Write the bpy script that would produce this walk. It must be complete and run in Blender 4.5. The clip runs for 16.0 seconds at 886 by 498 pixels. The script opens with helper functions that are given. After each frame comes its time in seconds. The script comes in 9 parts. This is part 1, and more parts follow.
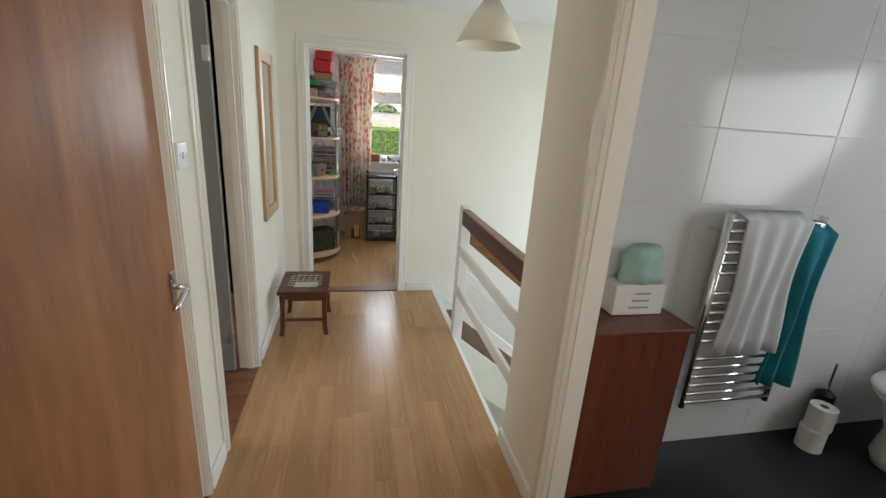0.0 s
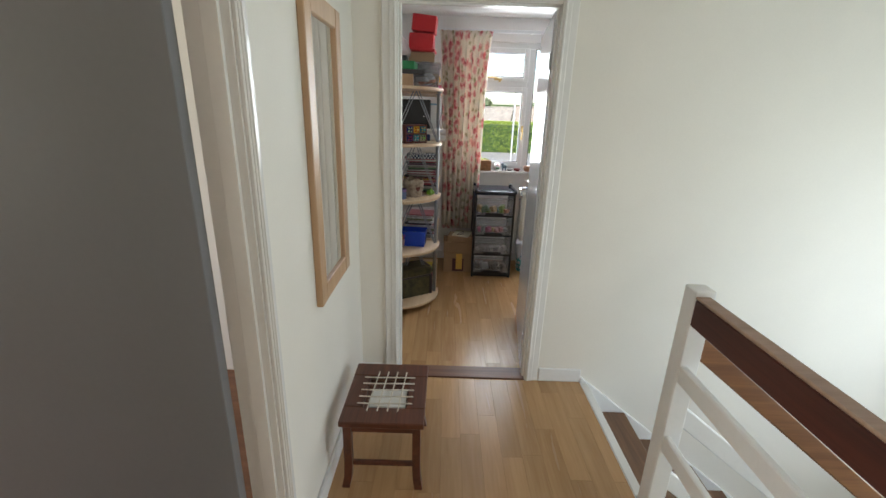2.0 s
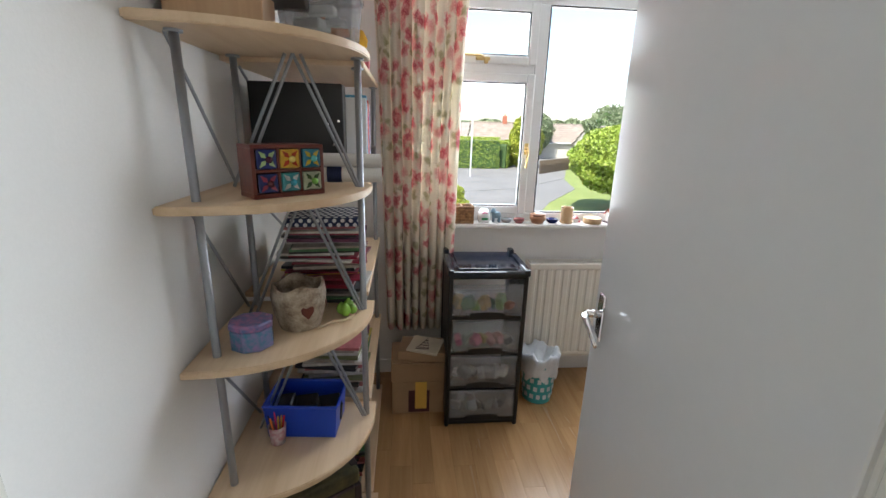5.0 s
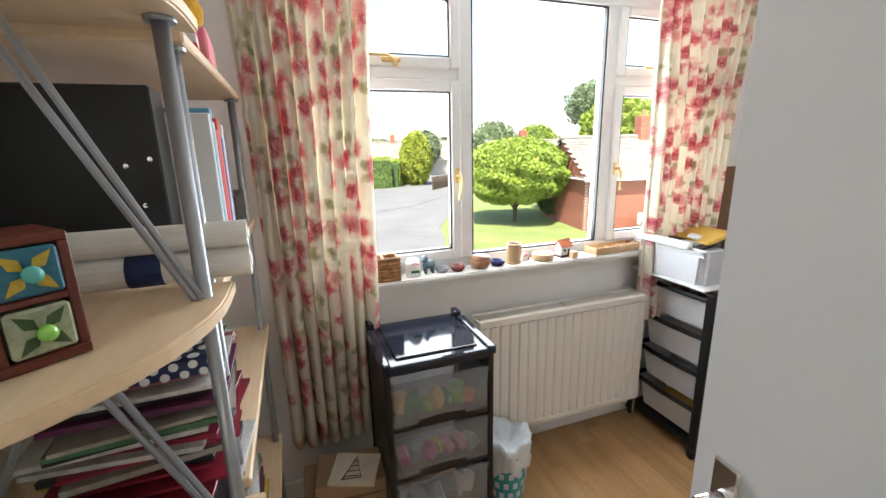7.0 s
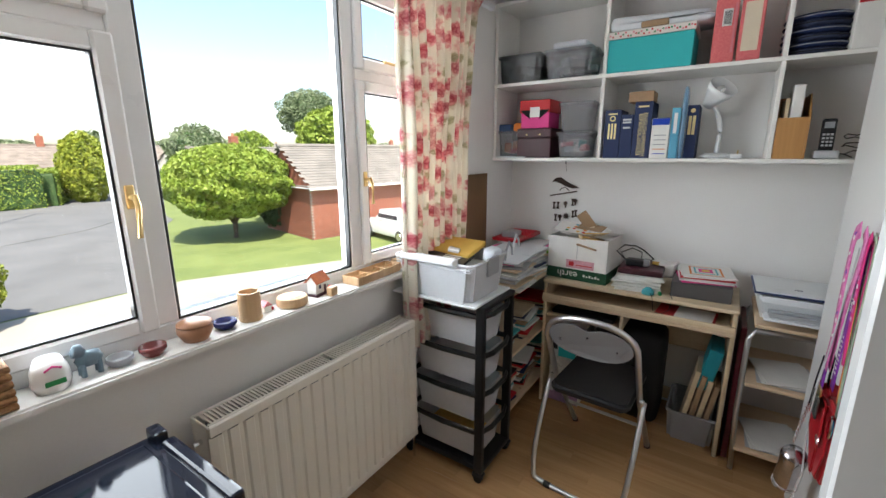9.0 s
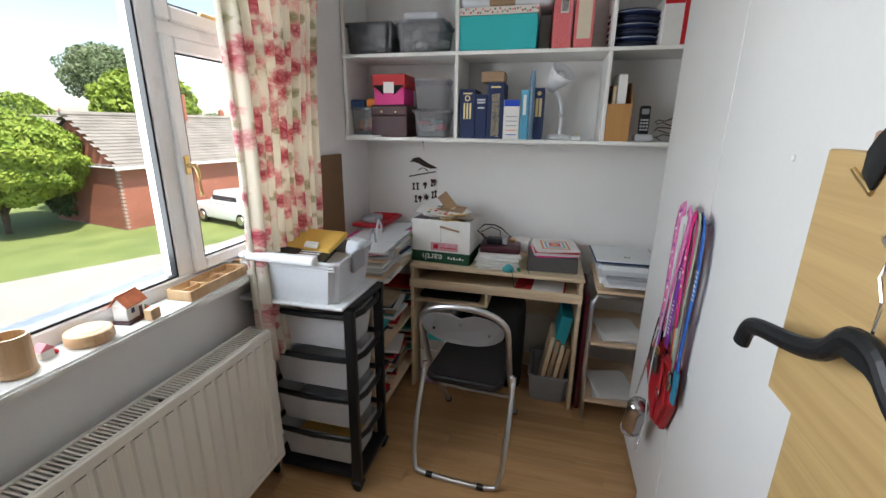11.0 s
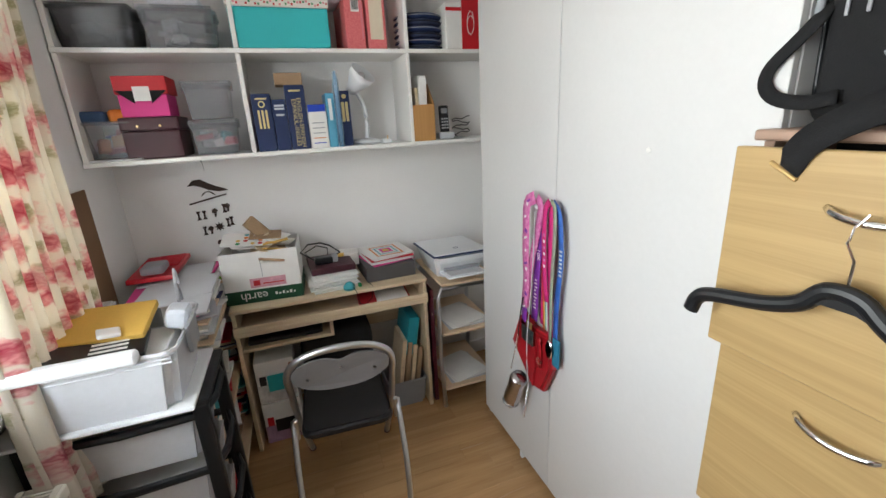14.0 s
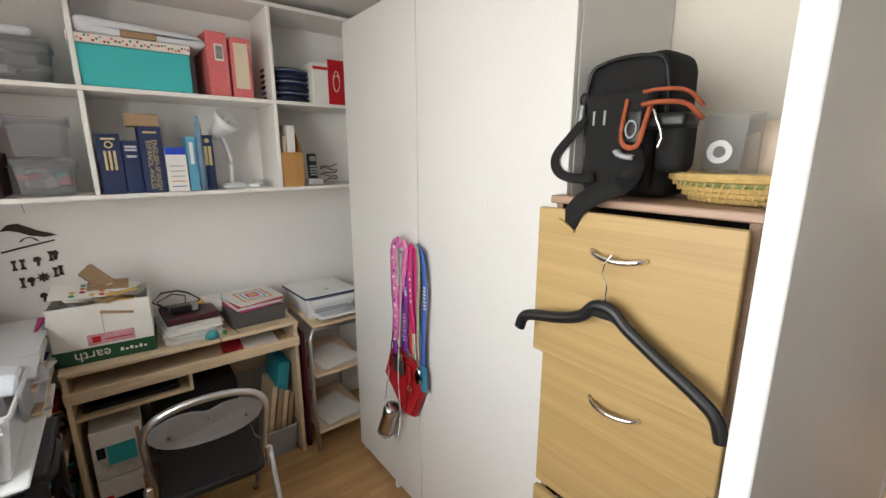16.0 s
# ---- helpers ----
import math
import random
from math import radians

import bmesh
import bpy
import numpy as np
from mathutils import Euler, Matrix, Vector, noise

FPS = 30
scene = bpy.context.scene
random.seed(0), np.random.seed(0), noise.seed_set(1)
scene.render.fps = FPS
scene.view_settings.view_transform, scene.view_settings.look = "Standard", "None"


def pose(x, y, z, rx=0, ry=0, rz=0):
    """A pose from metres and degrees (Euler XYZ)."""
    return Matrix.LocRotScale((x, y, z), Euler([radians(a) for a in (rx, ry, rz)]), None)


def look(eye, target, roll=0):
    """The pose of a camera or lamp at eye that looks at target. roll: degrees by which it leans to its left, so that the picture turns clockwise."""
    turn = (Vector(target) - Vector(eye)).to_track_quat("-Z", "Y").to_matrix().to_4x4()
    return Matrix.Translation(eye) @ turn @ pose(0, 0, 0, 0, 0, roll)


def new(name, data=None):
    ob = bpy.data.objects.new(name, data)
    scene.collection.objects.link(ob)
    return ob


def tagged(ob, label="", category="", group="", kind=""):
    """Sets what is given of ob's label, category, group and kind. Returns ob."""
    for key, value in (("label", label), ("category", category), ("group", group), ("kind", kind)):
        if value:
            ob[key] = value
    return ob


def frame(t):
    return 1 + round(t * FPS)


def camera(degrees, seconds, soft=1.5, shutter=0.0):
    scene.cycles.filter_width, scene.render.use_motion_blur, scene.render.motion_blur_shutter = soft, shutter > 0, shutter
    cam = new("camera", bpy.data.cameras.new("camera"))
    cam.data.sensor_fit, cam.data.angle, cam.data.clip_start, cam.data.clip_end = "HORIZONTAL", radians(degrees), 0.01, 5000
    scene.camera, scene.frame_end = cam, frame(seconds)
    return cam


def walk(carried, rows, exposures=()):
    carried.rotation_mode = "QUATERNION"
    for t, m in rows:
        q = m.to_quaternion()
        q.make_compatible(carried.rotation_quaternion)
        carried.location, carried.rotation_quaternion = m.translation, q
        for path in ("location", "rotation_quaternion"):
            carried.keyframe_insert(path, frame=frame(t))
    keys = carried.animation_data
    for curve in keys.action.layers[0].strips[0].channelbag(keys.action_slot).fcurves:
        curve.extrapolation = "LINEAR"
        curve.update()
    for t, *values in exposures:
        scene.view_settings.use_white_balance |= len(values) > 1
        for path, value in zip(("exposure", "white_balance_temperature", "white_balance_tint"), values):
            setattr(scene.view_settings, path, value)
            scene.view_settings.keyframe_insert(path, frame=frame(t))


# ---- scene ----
cam = camera(92.9, 16.0)
PATH = [
    (0, (0.764, 1.94, 1.508), (1.183, 3.81, 0.933), 4.0),
    (0.5, (0.681, 2.231, 1.493), (0.943, 4.108, 0.852), 2.7),
    (1, (0.704, 2.602, 1.493), (0.755, 4.497, 0.857), 3.2),
    (1.5, (0.684, 2.985, 1.493), (0.628, 4.887, 0.873), 3.2),
    (2, (0.655, 3.383, 1.512), (0.653, 5.283, 0.887), 1.8),
    (2.5, (0.69, 3.763, 1.486), (0.665, 5.653, 0.833), 2.8),
    (3, (0.735, 4.128, 1.484), (0.649, 6.016, 0.831), 1.5),
    (3.5, (0.729, 4.511, 1.479), (0.83, 6.399, 0.829), 1.3),
    (4, (0.726, 4.833, 1.457), (0.904, 6.708, 0.784), 1.9),
    (4.2, (0.734, 4.956, 1.455), (0.899, 6.842, 0.81), 2.2),
    (6.5, (0.682, 5.858, 1.482), (1.103, 7.747, 0.978), -0.7),
    (7, (0.719, 6.003, 1.481), (1.366, 7.836, 1.01), -1.3),
    (7.5, (0.72, 6.172, 1.48), (1.731, 7.833, 1.016), -2.5),
    (8, (0.788, 6.291, 1.473), (2.063, 7.765, 1.023), -2.1),
    (8.5, (0.873, 6.371, 1.471), (2.284, 7.722, 1.041), -0.5),
    (9, (0.952, 6.452, 1.468), (2.565, 7.545, 1.019), -0.2),
    (9.5, (1.055, 6.525, 1.491), (2.853, 7.239, 0.981), 0.9),
    (9.7, (1.085, 6.534, 1.484), (2.92, 7.138, 0.969), 0.9),
    (12, (1.082, 6.619, 1.511), (2.965, 6.952, 0.922), 0.5),
    (12.5, (1.188, 6.738, 1.535), (3.113, 6.569, 1.02), -3.3),
    (13, (1.241, 6.78, 1.533), (3.122, 6.361, 0.998), -2.2),
    (13.5, (1.257, 6.808, 1.518), (3.124, 6.357, 0.962), -0.8),
    (14, (1.248, 6.919, 1.538), (3.052, 6.291, 0.944), -2.9),
    (14.5, (1.207, 7.001, 1.556), (2.957, 6.203, 1.005), -1.3),
    (15, (1.175, 6.995, 1.571), (2.801, 5.96, 1.038), -0.8),
    (15.5, (1.15, 6.991, 1.574), (2.703, 5.845, 1.048), -0.2),
    (16, (1.116, 6.999, 1.587), (2.659, 5.802, 1.155), -0.0),
]
walk(cam, [(t, look(eye, target, roll)) for t, eye, target, roll in PATH],
     [(0, 1.56, 6700, 10), (1, 1.48, 6700, 10), (4.2, 1.45, 6500, 10), (6.5, 1.9, 6900, 10), (7.2, 1.9, 6900, 10), (8, 1.75, 6900, 10), (9, 1.36, 6800, 10), (9.5, 1.26, 6700, 10), (12, 1.22, 6700, 10), (12.5, 1.38, 6900, 10), (14, 1.50, 7000, 10), (16, 1.42, 7600, 12)])

# ---- world, sun, large lights, exposure ----
EXPOSURE = 1.5
scene.view_settings.exposure = EXPOSURE
world = bpy.data.worlds.new("world")
scene.world = world
world.use_nodes = True
wn = world.node_tree
sky = wn.nodes.new("ShaderNodeTexSky")
sky.sky_type = "NISHITA"
sky.sun_disc = False
SUN_EL, SUN_AZ = radians(58), radians(215)
sky.sun_elevation, sky.sun_rotation = SUN_EL, SUN_AZ
sky.dust_density = 1.6
wn.links.new(sky.outputs[0], wn.nodes["Background"].inputs[0])
wn.nodes["Background"].inputs[1].default_value = 0.15
sd = bpy.data.lights.new("sun", "SUN")
sd.energy, sd.angle, sd.color = 4.0, radians(0.55), (1.0, 0.95, 0.87)
sun = new("sun", sd)
to_sun = Vector((math.sin(SUN_AZ) * math.cos(SUN_EL), math.cos(SUN_AZ) * math.cos(SUN_EL), math.sin(SUN_EL)))
sun.matrix_world = look(to_sun * 20, (0, 0, 0))


def window_and_fill_light(x, y, z, w, h, aim, power, col=(0.86, 0.93, 1.0)):
    ld = bpy.data.lights.new("window_and_fill_light", "AREA")
    ld.shape, ld.size, ld.size_y, ld.energy, ld.color = "RECTANGLE", w, h, power, col
    ob = new("window_and_fill_light", ld)
    ob.matrix_world = look((x, y, z), aim)
    return ob


window_and_fill_light(1.8, 7.83, 1.55, 2.0, 1.05, (1.8, 0.0, 0.9), 26)
window_and_fill_light(-2.9, 3.9, 1.5, 1.6, 1.2, (0.0, 3.9, 1.0), 15, (1.0, 0.96, 0.86))
window_and_fill_light(3.72, 4.3, 0.7, 1.0, 1.5, (0.0, 4.8, 0.7), 14, (0.74, 0.87, 1.0))
# Stands in for an unseen bathroom window; the wall behind has no opening.
window_and_fill_light(3.9, 2.2, 1.5, 1.0, 1.0, (1.6, 2.8, 1.0), 6.0, (0.90, 0.95, 1.0))
# Added fill lamp before the landing's blank back wall, where no window is.
window_and_fill_light(0.85, 0.96, 1.5, 1.0, 1.3, (0.85, 4.0, 1.0), 5, (1.0, 0.93, 0.82))

# ---- materials ----


def mat(name, col, rough=0.6, var=0.12, scale=6.0, fine=90.0, bump=0.15, metal=0.0, col2=None, trans=0.0, ior=1.45, coat=0.0, alpha=1.0, stretch=(1, 1, 1), spec=0.5, space="Object", rnd=0.0):
    """A surface with variation at two scales: broad stains and fine grain."""
    m = bpy.data.materials.new(name)
    m.use_nodes = True
    nt = m.node_tree
    N, L = nt.nodes, nt.links
    b = N["Principled BSDF"]
    tc, mp = N.new("ShaderNodeTexCoord"), N.new("ShaderNodeMapping")
    mp.inputs["Scale"].default_value = stretch
    L.new(tc.outputs[space], mp.inputs[0])
    n1, n2 = N.new("ShaderNodeTexNoise"), N.new("ShaderNodeTexNoise")
    n1.inputs["Scale"].default_value, n2.inputs["Scale"].default_value = scale, fine
    n1.inputs["Detail"].default_value, n2.inputs["Detail"].default_value = 4, 3
    for n in (n1, n2):
        L.new(mp.outputs[0], n.inputs["Vector"])
    c2 = col2 or tuple(c * (1 - var * 1.6) for c in col)
    add = N.new("ShaderNodeMath")
    add.operation = "MULTIPLY_ADD"
    L.new(n2.outputs["Fac"], add.inputs[0])
    add.inputs[1].default_value = 0.45
    L.new(n1.outputs["Fac"], add.inputs[2])
    r = N.new("ShaderNodeValToRGB")
    r.color_ramp.elements[0].position, r.color_ramp.elements[1].position = 0.45, 1.0
    r.color_ramp.elements[0].color = (*c2, 1)
    r.color_ramp.elements[1].color = (*col, 1)
    L.new(add.outputs[0], r.inputs[0])
    out = r.outputs[0]
    if rnd:
        oi, hv, mr = N.new("ShaderNodeObjectInfo"), N.new("ShaderNodeHueSaturation"), N.new("ShaderNodeMapRange")
        mr.inputs[3].default_value, mr.inputs[4].default_value = 1 - rnd, 1 + rnd
        L.new(oi.outputs["Random"], mr.inputs[0])
        L.new(mr.outputs[0], hv.inputs["Value"])
        L.new(out, hv.inputs["Color"])
        out = hv.outputs[0]
    L.new(out, b.inputs["Base Color"])
    rr = N.new("ShaderNodeMapRange")
    rr.inputs[3].default_value, rr.inputs[4].default_value = rough * 0.88, min(1, rough * 1.15)
    L.new(n1.outputs["Fac"], rr.inputs[0])
    L.new(rr.outputs[0], b.inputs["Roughness"])
    b.inputs["Metallic"].default_value = metal
    b.inputs["IOR"].default_value = ior
    b.inputs["Transmission Weight"].default_value = trans
    b.inputs["Coat Weight"].default_value = coat
    b.inputs["Alpha"].default_value = alpha
    b.inputs["Specular IOR Level"].default_value = spec
    if bump:
        bp = N.new("ShaderNodeBump")
        bp.inputs["Strength"].default_value, bp.inputs["Distance"].default_value = bump, 0.002
        L.new(n2.outputs["Fac"], bp.inputs["Height"])
        L.new(bp.outputs[0], b.inputs["Normal"])
    return m


def wood(name, light, dark, axis=0, ring=14.0, rough=0.4, coat=0.0, rnd=0.0, space="Object", scale=1.0):
    """Wood with grain that runs along one axis."""
    m = bpy.data.materials.new(name)
    m.use_nodes = True
    nt = m.node_tree
    N, L = nt.nodes, nt.links
    b = N["Principled BSDF"]
    tc, mp = N.new("ShaderNodeTexCoord"), N.new("ShaderNodeMapping")
    s = [ring * scale, ring * scale, ring * scale]
    s[axis] = 0.9 * scale
    mp.inputs["Scale"].default_value = s
    L.new(tc.outputs[space], mp.inputs[0])
    vec = mp.outputs[0]
    oi = N.new("ShaderNodeObjectInfo")
    if rnd:
        va, mu = N.new("ShaderNodeVectorMath"), N.new("ShaderNodeMath")
        mu.operation = "MULTIPLY"
        mu.inputs[1].default_value = 37.0
        L.new(oi.outputs["Random"], mu.inputs[0])
        L.new(vec, va.inputs[0])
        L.new(mu.outputs[0], va.inputs[1])
        vec = va.outputs[0]
    n1, n2 = N.new("ShaderNodeTexNoise"), N.new("ShaderNodeTexNoise")
    n1.inputs["Scale"].default_value, n1.inputs["Detail"].default_value, n1.inputs["Distortion"].default_value = 0.9, 5, 1.2
    n2.inputs["Scale"].default_value, n2.inputs["Detail"].default_value = 7.0, 4
    L.new(vec, n1.inputs["Vector"])
    L.new(vec, n2.inputs["Vector"])
    add = N.new("ShaderNodeMath")
    add.operation = "MULTIPLY_ADD"
    add.inputs[1].default_value = 0.5
    L.new(n2.outputs["Fac"], add.inputs[0])
    L.new(n1.outputs["Fac"], add.inputs[2])
    r = N.new("ShaderNodeValToRGB")
    r.color_ramp.elements[0].position, r.color_ramp.elements[1].position = 0.5, 0.95
    r.color_ramp.elements[0].color, r.color_ramp.elements[1].color = (*dark, 1), (*light, 1)
    L.new(add.outputs[0], r.inputs[0])
    out = r.outputs[0]
    if rnd:
        hv, mr = N.new("ShaderNodeHueSaturation"), N.new("ShaderNodeMapRange")
        mr.inputs[3].default_value, mr.inputs[4].default_value = 1 - rnd, 1 + rnd
        L.new(oi.outputs["Random"], mr.inputs[0])
        L.new(mr.outputs[0], hv.inputs["Value"])
        L.new(out, hv.inputs["Color"])
        out = hv.outputs[0]
    L.new(out, b.inputs["Base Color"])
    mr2 = N.new("ShaderNodeMapRange")
    mr2.inputs[3].default_value, mr2.inputs[4].default_value = rough * 1.15, rough * 0.85
    L.new(n1.outputs["Fac"], mr2.inputs[0])
    L.new(mr2.outputs[0], b.inputs["Roughness"])
    b.inputs["Coat Weight"].default_value = coat
    bp = N.new("ShaderNodeBump")
    bp.inputs["Strength"].default_value, bp.inputs["Distance"].default_value = 0.08, 0.001
    L.new(n2.outputs["Fac"], bp.inputs["Height"])
    L.new(bp.outputs[0], b.inputs["Normal"])
    return m


WALL = mat("wall_paint", (0.80, 0.76, 0.68), 0.75, 0.04, 2.0, 160, 0.12)
WALL2 = mat("room_wall_paint", (0.86, 0.85, 0.84), 0.75, 0.04, 2.0, 160, 0.12)
CEIL = mat("ceiling_paint", (0.80, 0.79, 0.77), 0.85, 0.04, 2.0, 120, 0.15)
GLOSS = mat("white_gloss_paint", (0.80, 0.78, 0.74), 0.22, 0.04, 4.0, 60, 0.05)
SKIRT = mat("skirting_paint", (0.80, 0.79, 0.77), 0.3, 0.05, 4.0, 60, 0.06)
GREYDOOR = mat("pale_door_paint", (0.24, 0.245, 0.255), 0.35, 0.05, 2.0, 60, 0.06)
UPVC = mat("white_upvc", (0.82, 0.83, 0.84), 0.28, 0.03, 4.0, 60, 0.02)
BROWNDOOR = wood("brown_door_veneer", (0.39, 0.17, 0.078), (0.20, 0.075, 0.034), axis=2, ring=4, rough=0.32, coat=0.2)
PLANK = wood("laminate_plank", (0.48, 0.29, 0.14), (0.37, 0.205, 0.092), axis=1, ring=14, rough=0.26, rnd=0.10)
DARKWOOD = wood("dark_stained_wood", (0.14, 0.045, 0.022), (0.055, 0.017, 0.01), axis=1, ring=18, rough=0.35)
TREAD = wood("stair_tread_wood", (0.20, 0.10, 0.05), (0.09, 0.045, 0.025), axis=1, ring=18, rough=0.4)
HANDRAIL = wood("handrail_wood", (0.085, 0.022, 0.014), (0.04, 0.010, 0.007), axis=1, ring=20, rough=0.4)
HANDRAIL_X = wood("stair_handrail_wood", (0.26, 0.11, 0.04), (0.15, 0.055, 0.02), axis=0, ring=20, rough=0.4)
THRESH = wood("threshold_wood", (0.22, 0.10, 0.05), (0.12, 0.05, 0.028), axis=0, ring=18, rough=0.4)
OAK = wood("oak_veneer", (0.43, 0.29, 0.125), (0.345, 0.222, 0.09), axis=0, ring=42, rough=0.5)
CARCASS = wood("walnut_carcass", (0.40, 0.26, 0.19), (0.30, 0.19, 0.135), axis=0, ring=16, rough=0.5)
BEECH = wood("beech_laminate", (0.74, 0.56, 0.38), (0.64, 0.46, 0.29), axis=1, ring=14, rough=0.45)
ASH = wood("pale_ash_laminate", (0.66, 0.53, 0.36), (0.54, 0.41, 0.26), axis=1, ring=22, rough=0.5)
FRAMEWOOD = wood("mirror_frame_wood", (0.50, 0.32, 0.18), (0.40, 0.24, 0.13), axis=2, ring=16, rough=0.4)
STEEL = mat("brushed_steel", (0.62, 0.63, 0.65), 0.3, 0.06, 20, 200, 0.03, metal=1.0)
CHROME = mat("chrome", (0.8, 0.8, 0.81), 0.1, 0.03, 10, 100, 0.0, metal=1.0)
GREYTUBE = mat("grey_painted_tube", (0.36, 0.38, 0.41), 0.35, 0.08, 20, 150, 0.03, metal=0.6)
BRASS = mat("worn_brass", (0.72, 0.52, 0.24), 0.3, 0.12, 20, 150, 0.03, metal=1.0)
BLACKPL = mat("black_plastic", (0.008, 0.009, 0.011), 0.34, 0.2, 12, 120, 0.05)
# Black fabric; also colours the sheet that darkens the chest's inside.
BLACKMAT = mat("black_fabric_and_inner_shade", (0.007, 0.007, 0.008), 0.85, 0.3, 15, 300, 0.5)
WHITEPL = mat("white_plastic", (0.78, 0.80, 0.82), 0.35, 0.04, 8, 90, 0.03)
LAM = mat("white_laminate", (0.80, 0.79, 0.76), 0.38, 0.03, 3, 80, 0.03)
RADM = mat("radiator_enamel", (0.78, 0.75, 0.68), 0.35, 0.03, 4, 80, 0.03)
CARD = mat("cardboard", (0.38, 0.25, 0.15), 0.85, 0.15, 7, 120, 0.2)
PAPER = mat("white_paper", (0.78, 0.77, 0.74), 0.8, 0.06, 15, 200, 0.1)
MIRROR = mat("mirror_glass", (0.9, 0.9, 0.9), 0.01, 0.0, 1, 10, 0.0, metal=1.0)


def glass_mat(name, col=(1, 1, 1), rough=0.0):
    """Thin clear glass: see-through with a faint real reflection."""
    m = bpy.data.materials.new(name)
    m.use_nodes = True
    N, L = m.node_tree.nodes, m.node_tree.links
    N.clear()
    o, mx, t, g, f = (N.new("ShaderNode" + k) for k in ("OutputMaterial", "MixShader", "BsdfTransparent", "BsdfGlossy", "LayerWeight"))
    pw, ma = N.new("ShaderNodeMath"), N.new("ShaderNodeMath")
    pw.operation, ma.operation = "POWER", "MULTIPLY_ADD"
    pw.inputs[1].default_value = 5.0
    ma.inputs[1].default_value, ma.inputs[2].default_value = 0.5, 0.012
    L.new(f.outputs["Facing"], pw.inputs[0])
    L.new(pw.outputs[0], ma.inputs[0])
    t.inputs[0].default_value = (*col, 1)
    g.inputs["Roughness"].default_value = rough
    L.new(ma.outputs[0], mx.inputs[0])
    L.new(t.outputs[0], mx.inputs[1])
    L.new(g.outputs[0], mx.inputs[2])
    L.new(mx.outputs[0], o.inputs[0])
    return m


GLASS = glass_mat("window_glass", (0.97, 0.98, 0.98))


def milky(name, col, clear=0.45, rough=0.25, var=0.05):
    """Translucent moulded plastic: partly clear, partly milky."""
    m = mat(name, col, rough, var, 10, 80, 0.03)
    N, L = m.node_tree.nodes, m.node_tree.links
    b = N["Principled BSDF"]
    t, mx = N.new("ShaderNodeBsdfTransparent"), N.new("ShaderNodeMixShader")
    t.inputs[0].default_value = (0.95, 0.96, 0.97, 1)
    mx.inputs[0].default_value = clear
    L.new(b.outputs[0], mx.inputs[1])
    L.new(t.outputs[0], mx.inputs[2])
    L.new(mx.outputs[0], N["Material Output"].inputs[0])
    return m


CLEARBOX = milky("frosted_plastic", (0.80, 0.82, 0.86), 0.28)
DRAWERPL = milky("clear_drawer_plastic", (0.40, 0.41, 0.43), 0.72)
SMOKED = milky("smoky_clear_plastic", (0.38, 0.38, 0.40), 0.72)

# ---- building blocks ----


def part(name, bm, material, parent=None, label="", kind="", smooth=False, loc=None, rz=0.0):
    me = bpy.data.meshes.new(name)
    bm.to_mesh(me)
    bm.free()
    if smooth:
        for p in me.polygons:
            p.use_smooth = True
    me.materials.append(material)
    ob = new(name, me)
    ob.parent = parent
    if loc or rz:
        ob.matrix_basis = pose(*(loc or (0, 0, 0)), 0, 0, rz)
    return tagged(ob, label, "", "", kind)


def thing(name, label, category, x=0, y=0, z=0, rz=0, group=""):
    ob = new(name)
    ob.empty_display_size = 0.05
    ob.matrix_world = pose(x, y, z, 0, 0, rz)
    return tagged(ob, label, category, group)


def box(x0, x1, y0, y1, z0, z1, bev=0.0, seg=1, bm=None, m=None):
    """A box with bevelled edges, added to bm."""
    b = bmesh.new()
    bmesh.ops.create_cube(b, size=1)
    for v in b.verts:
        v.co = Vector(((x0 + x1) / 2 + v.co.x * (x1 - x0), (y0 + y1) / 2 + v.co.y * (y1 - y0), (z0 + z1) / 2 + v.co.z * (z1 - z0)))
    if bev:
        bmesh.ops.bevel(b, geom=b.edges[:], offset=min(bev, 0.45 * min(abs(x1 - x0), abs(y1 - y0), abs(z1 - z0))), segments=seg, affect="EDGES", profile=0.6)
    if m is not None:
        b.transform(m)
    return join(bm, b)


def join(bm, b):
    if bm is None:
        return b
    me = bpy.data.meshes.new("tmp")
    b.to_mesh(me)
    b.free()
    bm.from_mesh(me)
    bpy.data.meshes.remove(me)
    return bm


def boxes(rows, bev=0.0):
    bm = bmesh.new()
    for r in rows:
        box(*r[:6], bev=bev, bm=bm)
    return bm


def prism(pts, z0, z1, bev=0.0, bm=None, m=None, seg=1):
    """A flat outline in x, y raised from z0 to z1."""
    b = bmesh.new()
    lo = [b.verts.new((x, y, z0)) for x, y in pts]
    hi = [b.verts.new((x, y, z1)) for x, y in pts]
    n = len(pts)
    b.faces.new(lo[::-1])
    b.faces.new(hi)
    for i in range(n):
        b.faces.new((lo[i], lo[(i + 1) % n], hi[(i + 1) % n], hi[i]))
    bmesh.ops.recalc_face_normals(b, faces=b.faces[:])
    if bev:
        bmesh.ops.bevel(b, geom=[e for e in b.edges if abs(e.verts[0].co.z - e.verts[1].co.z) < 1e-6], offset=bev, segments=seg, affect="EDGES")
    if m is not None:
        b.transform(m)
    return join(bm, b)


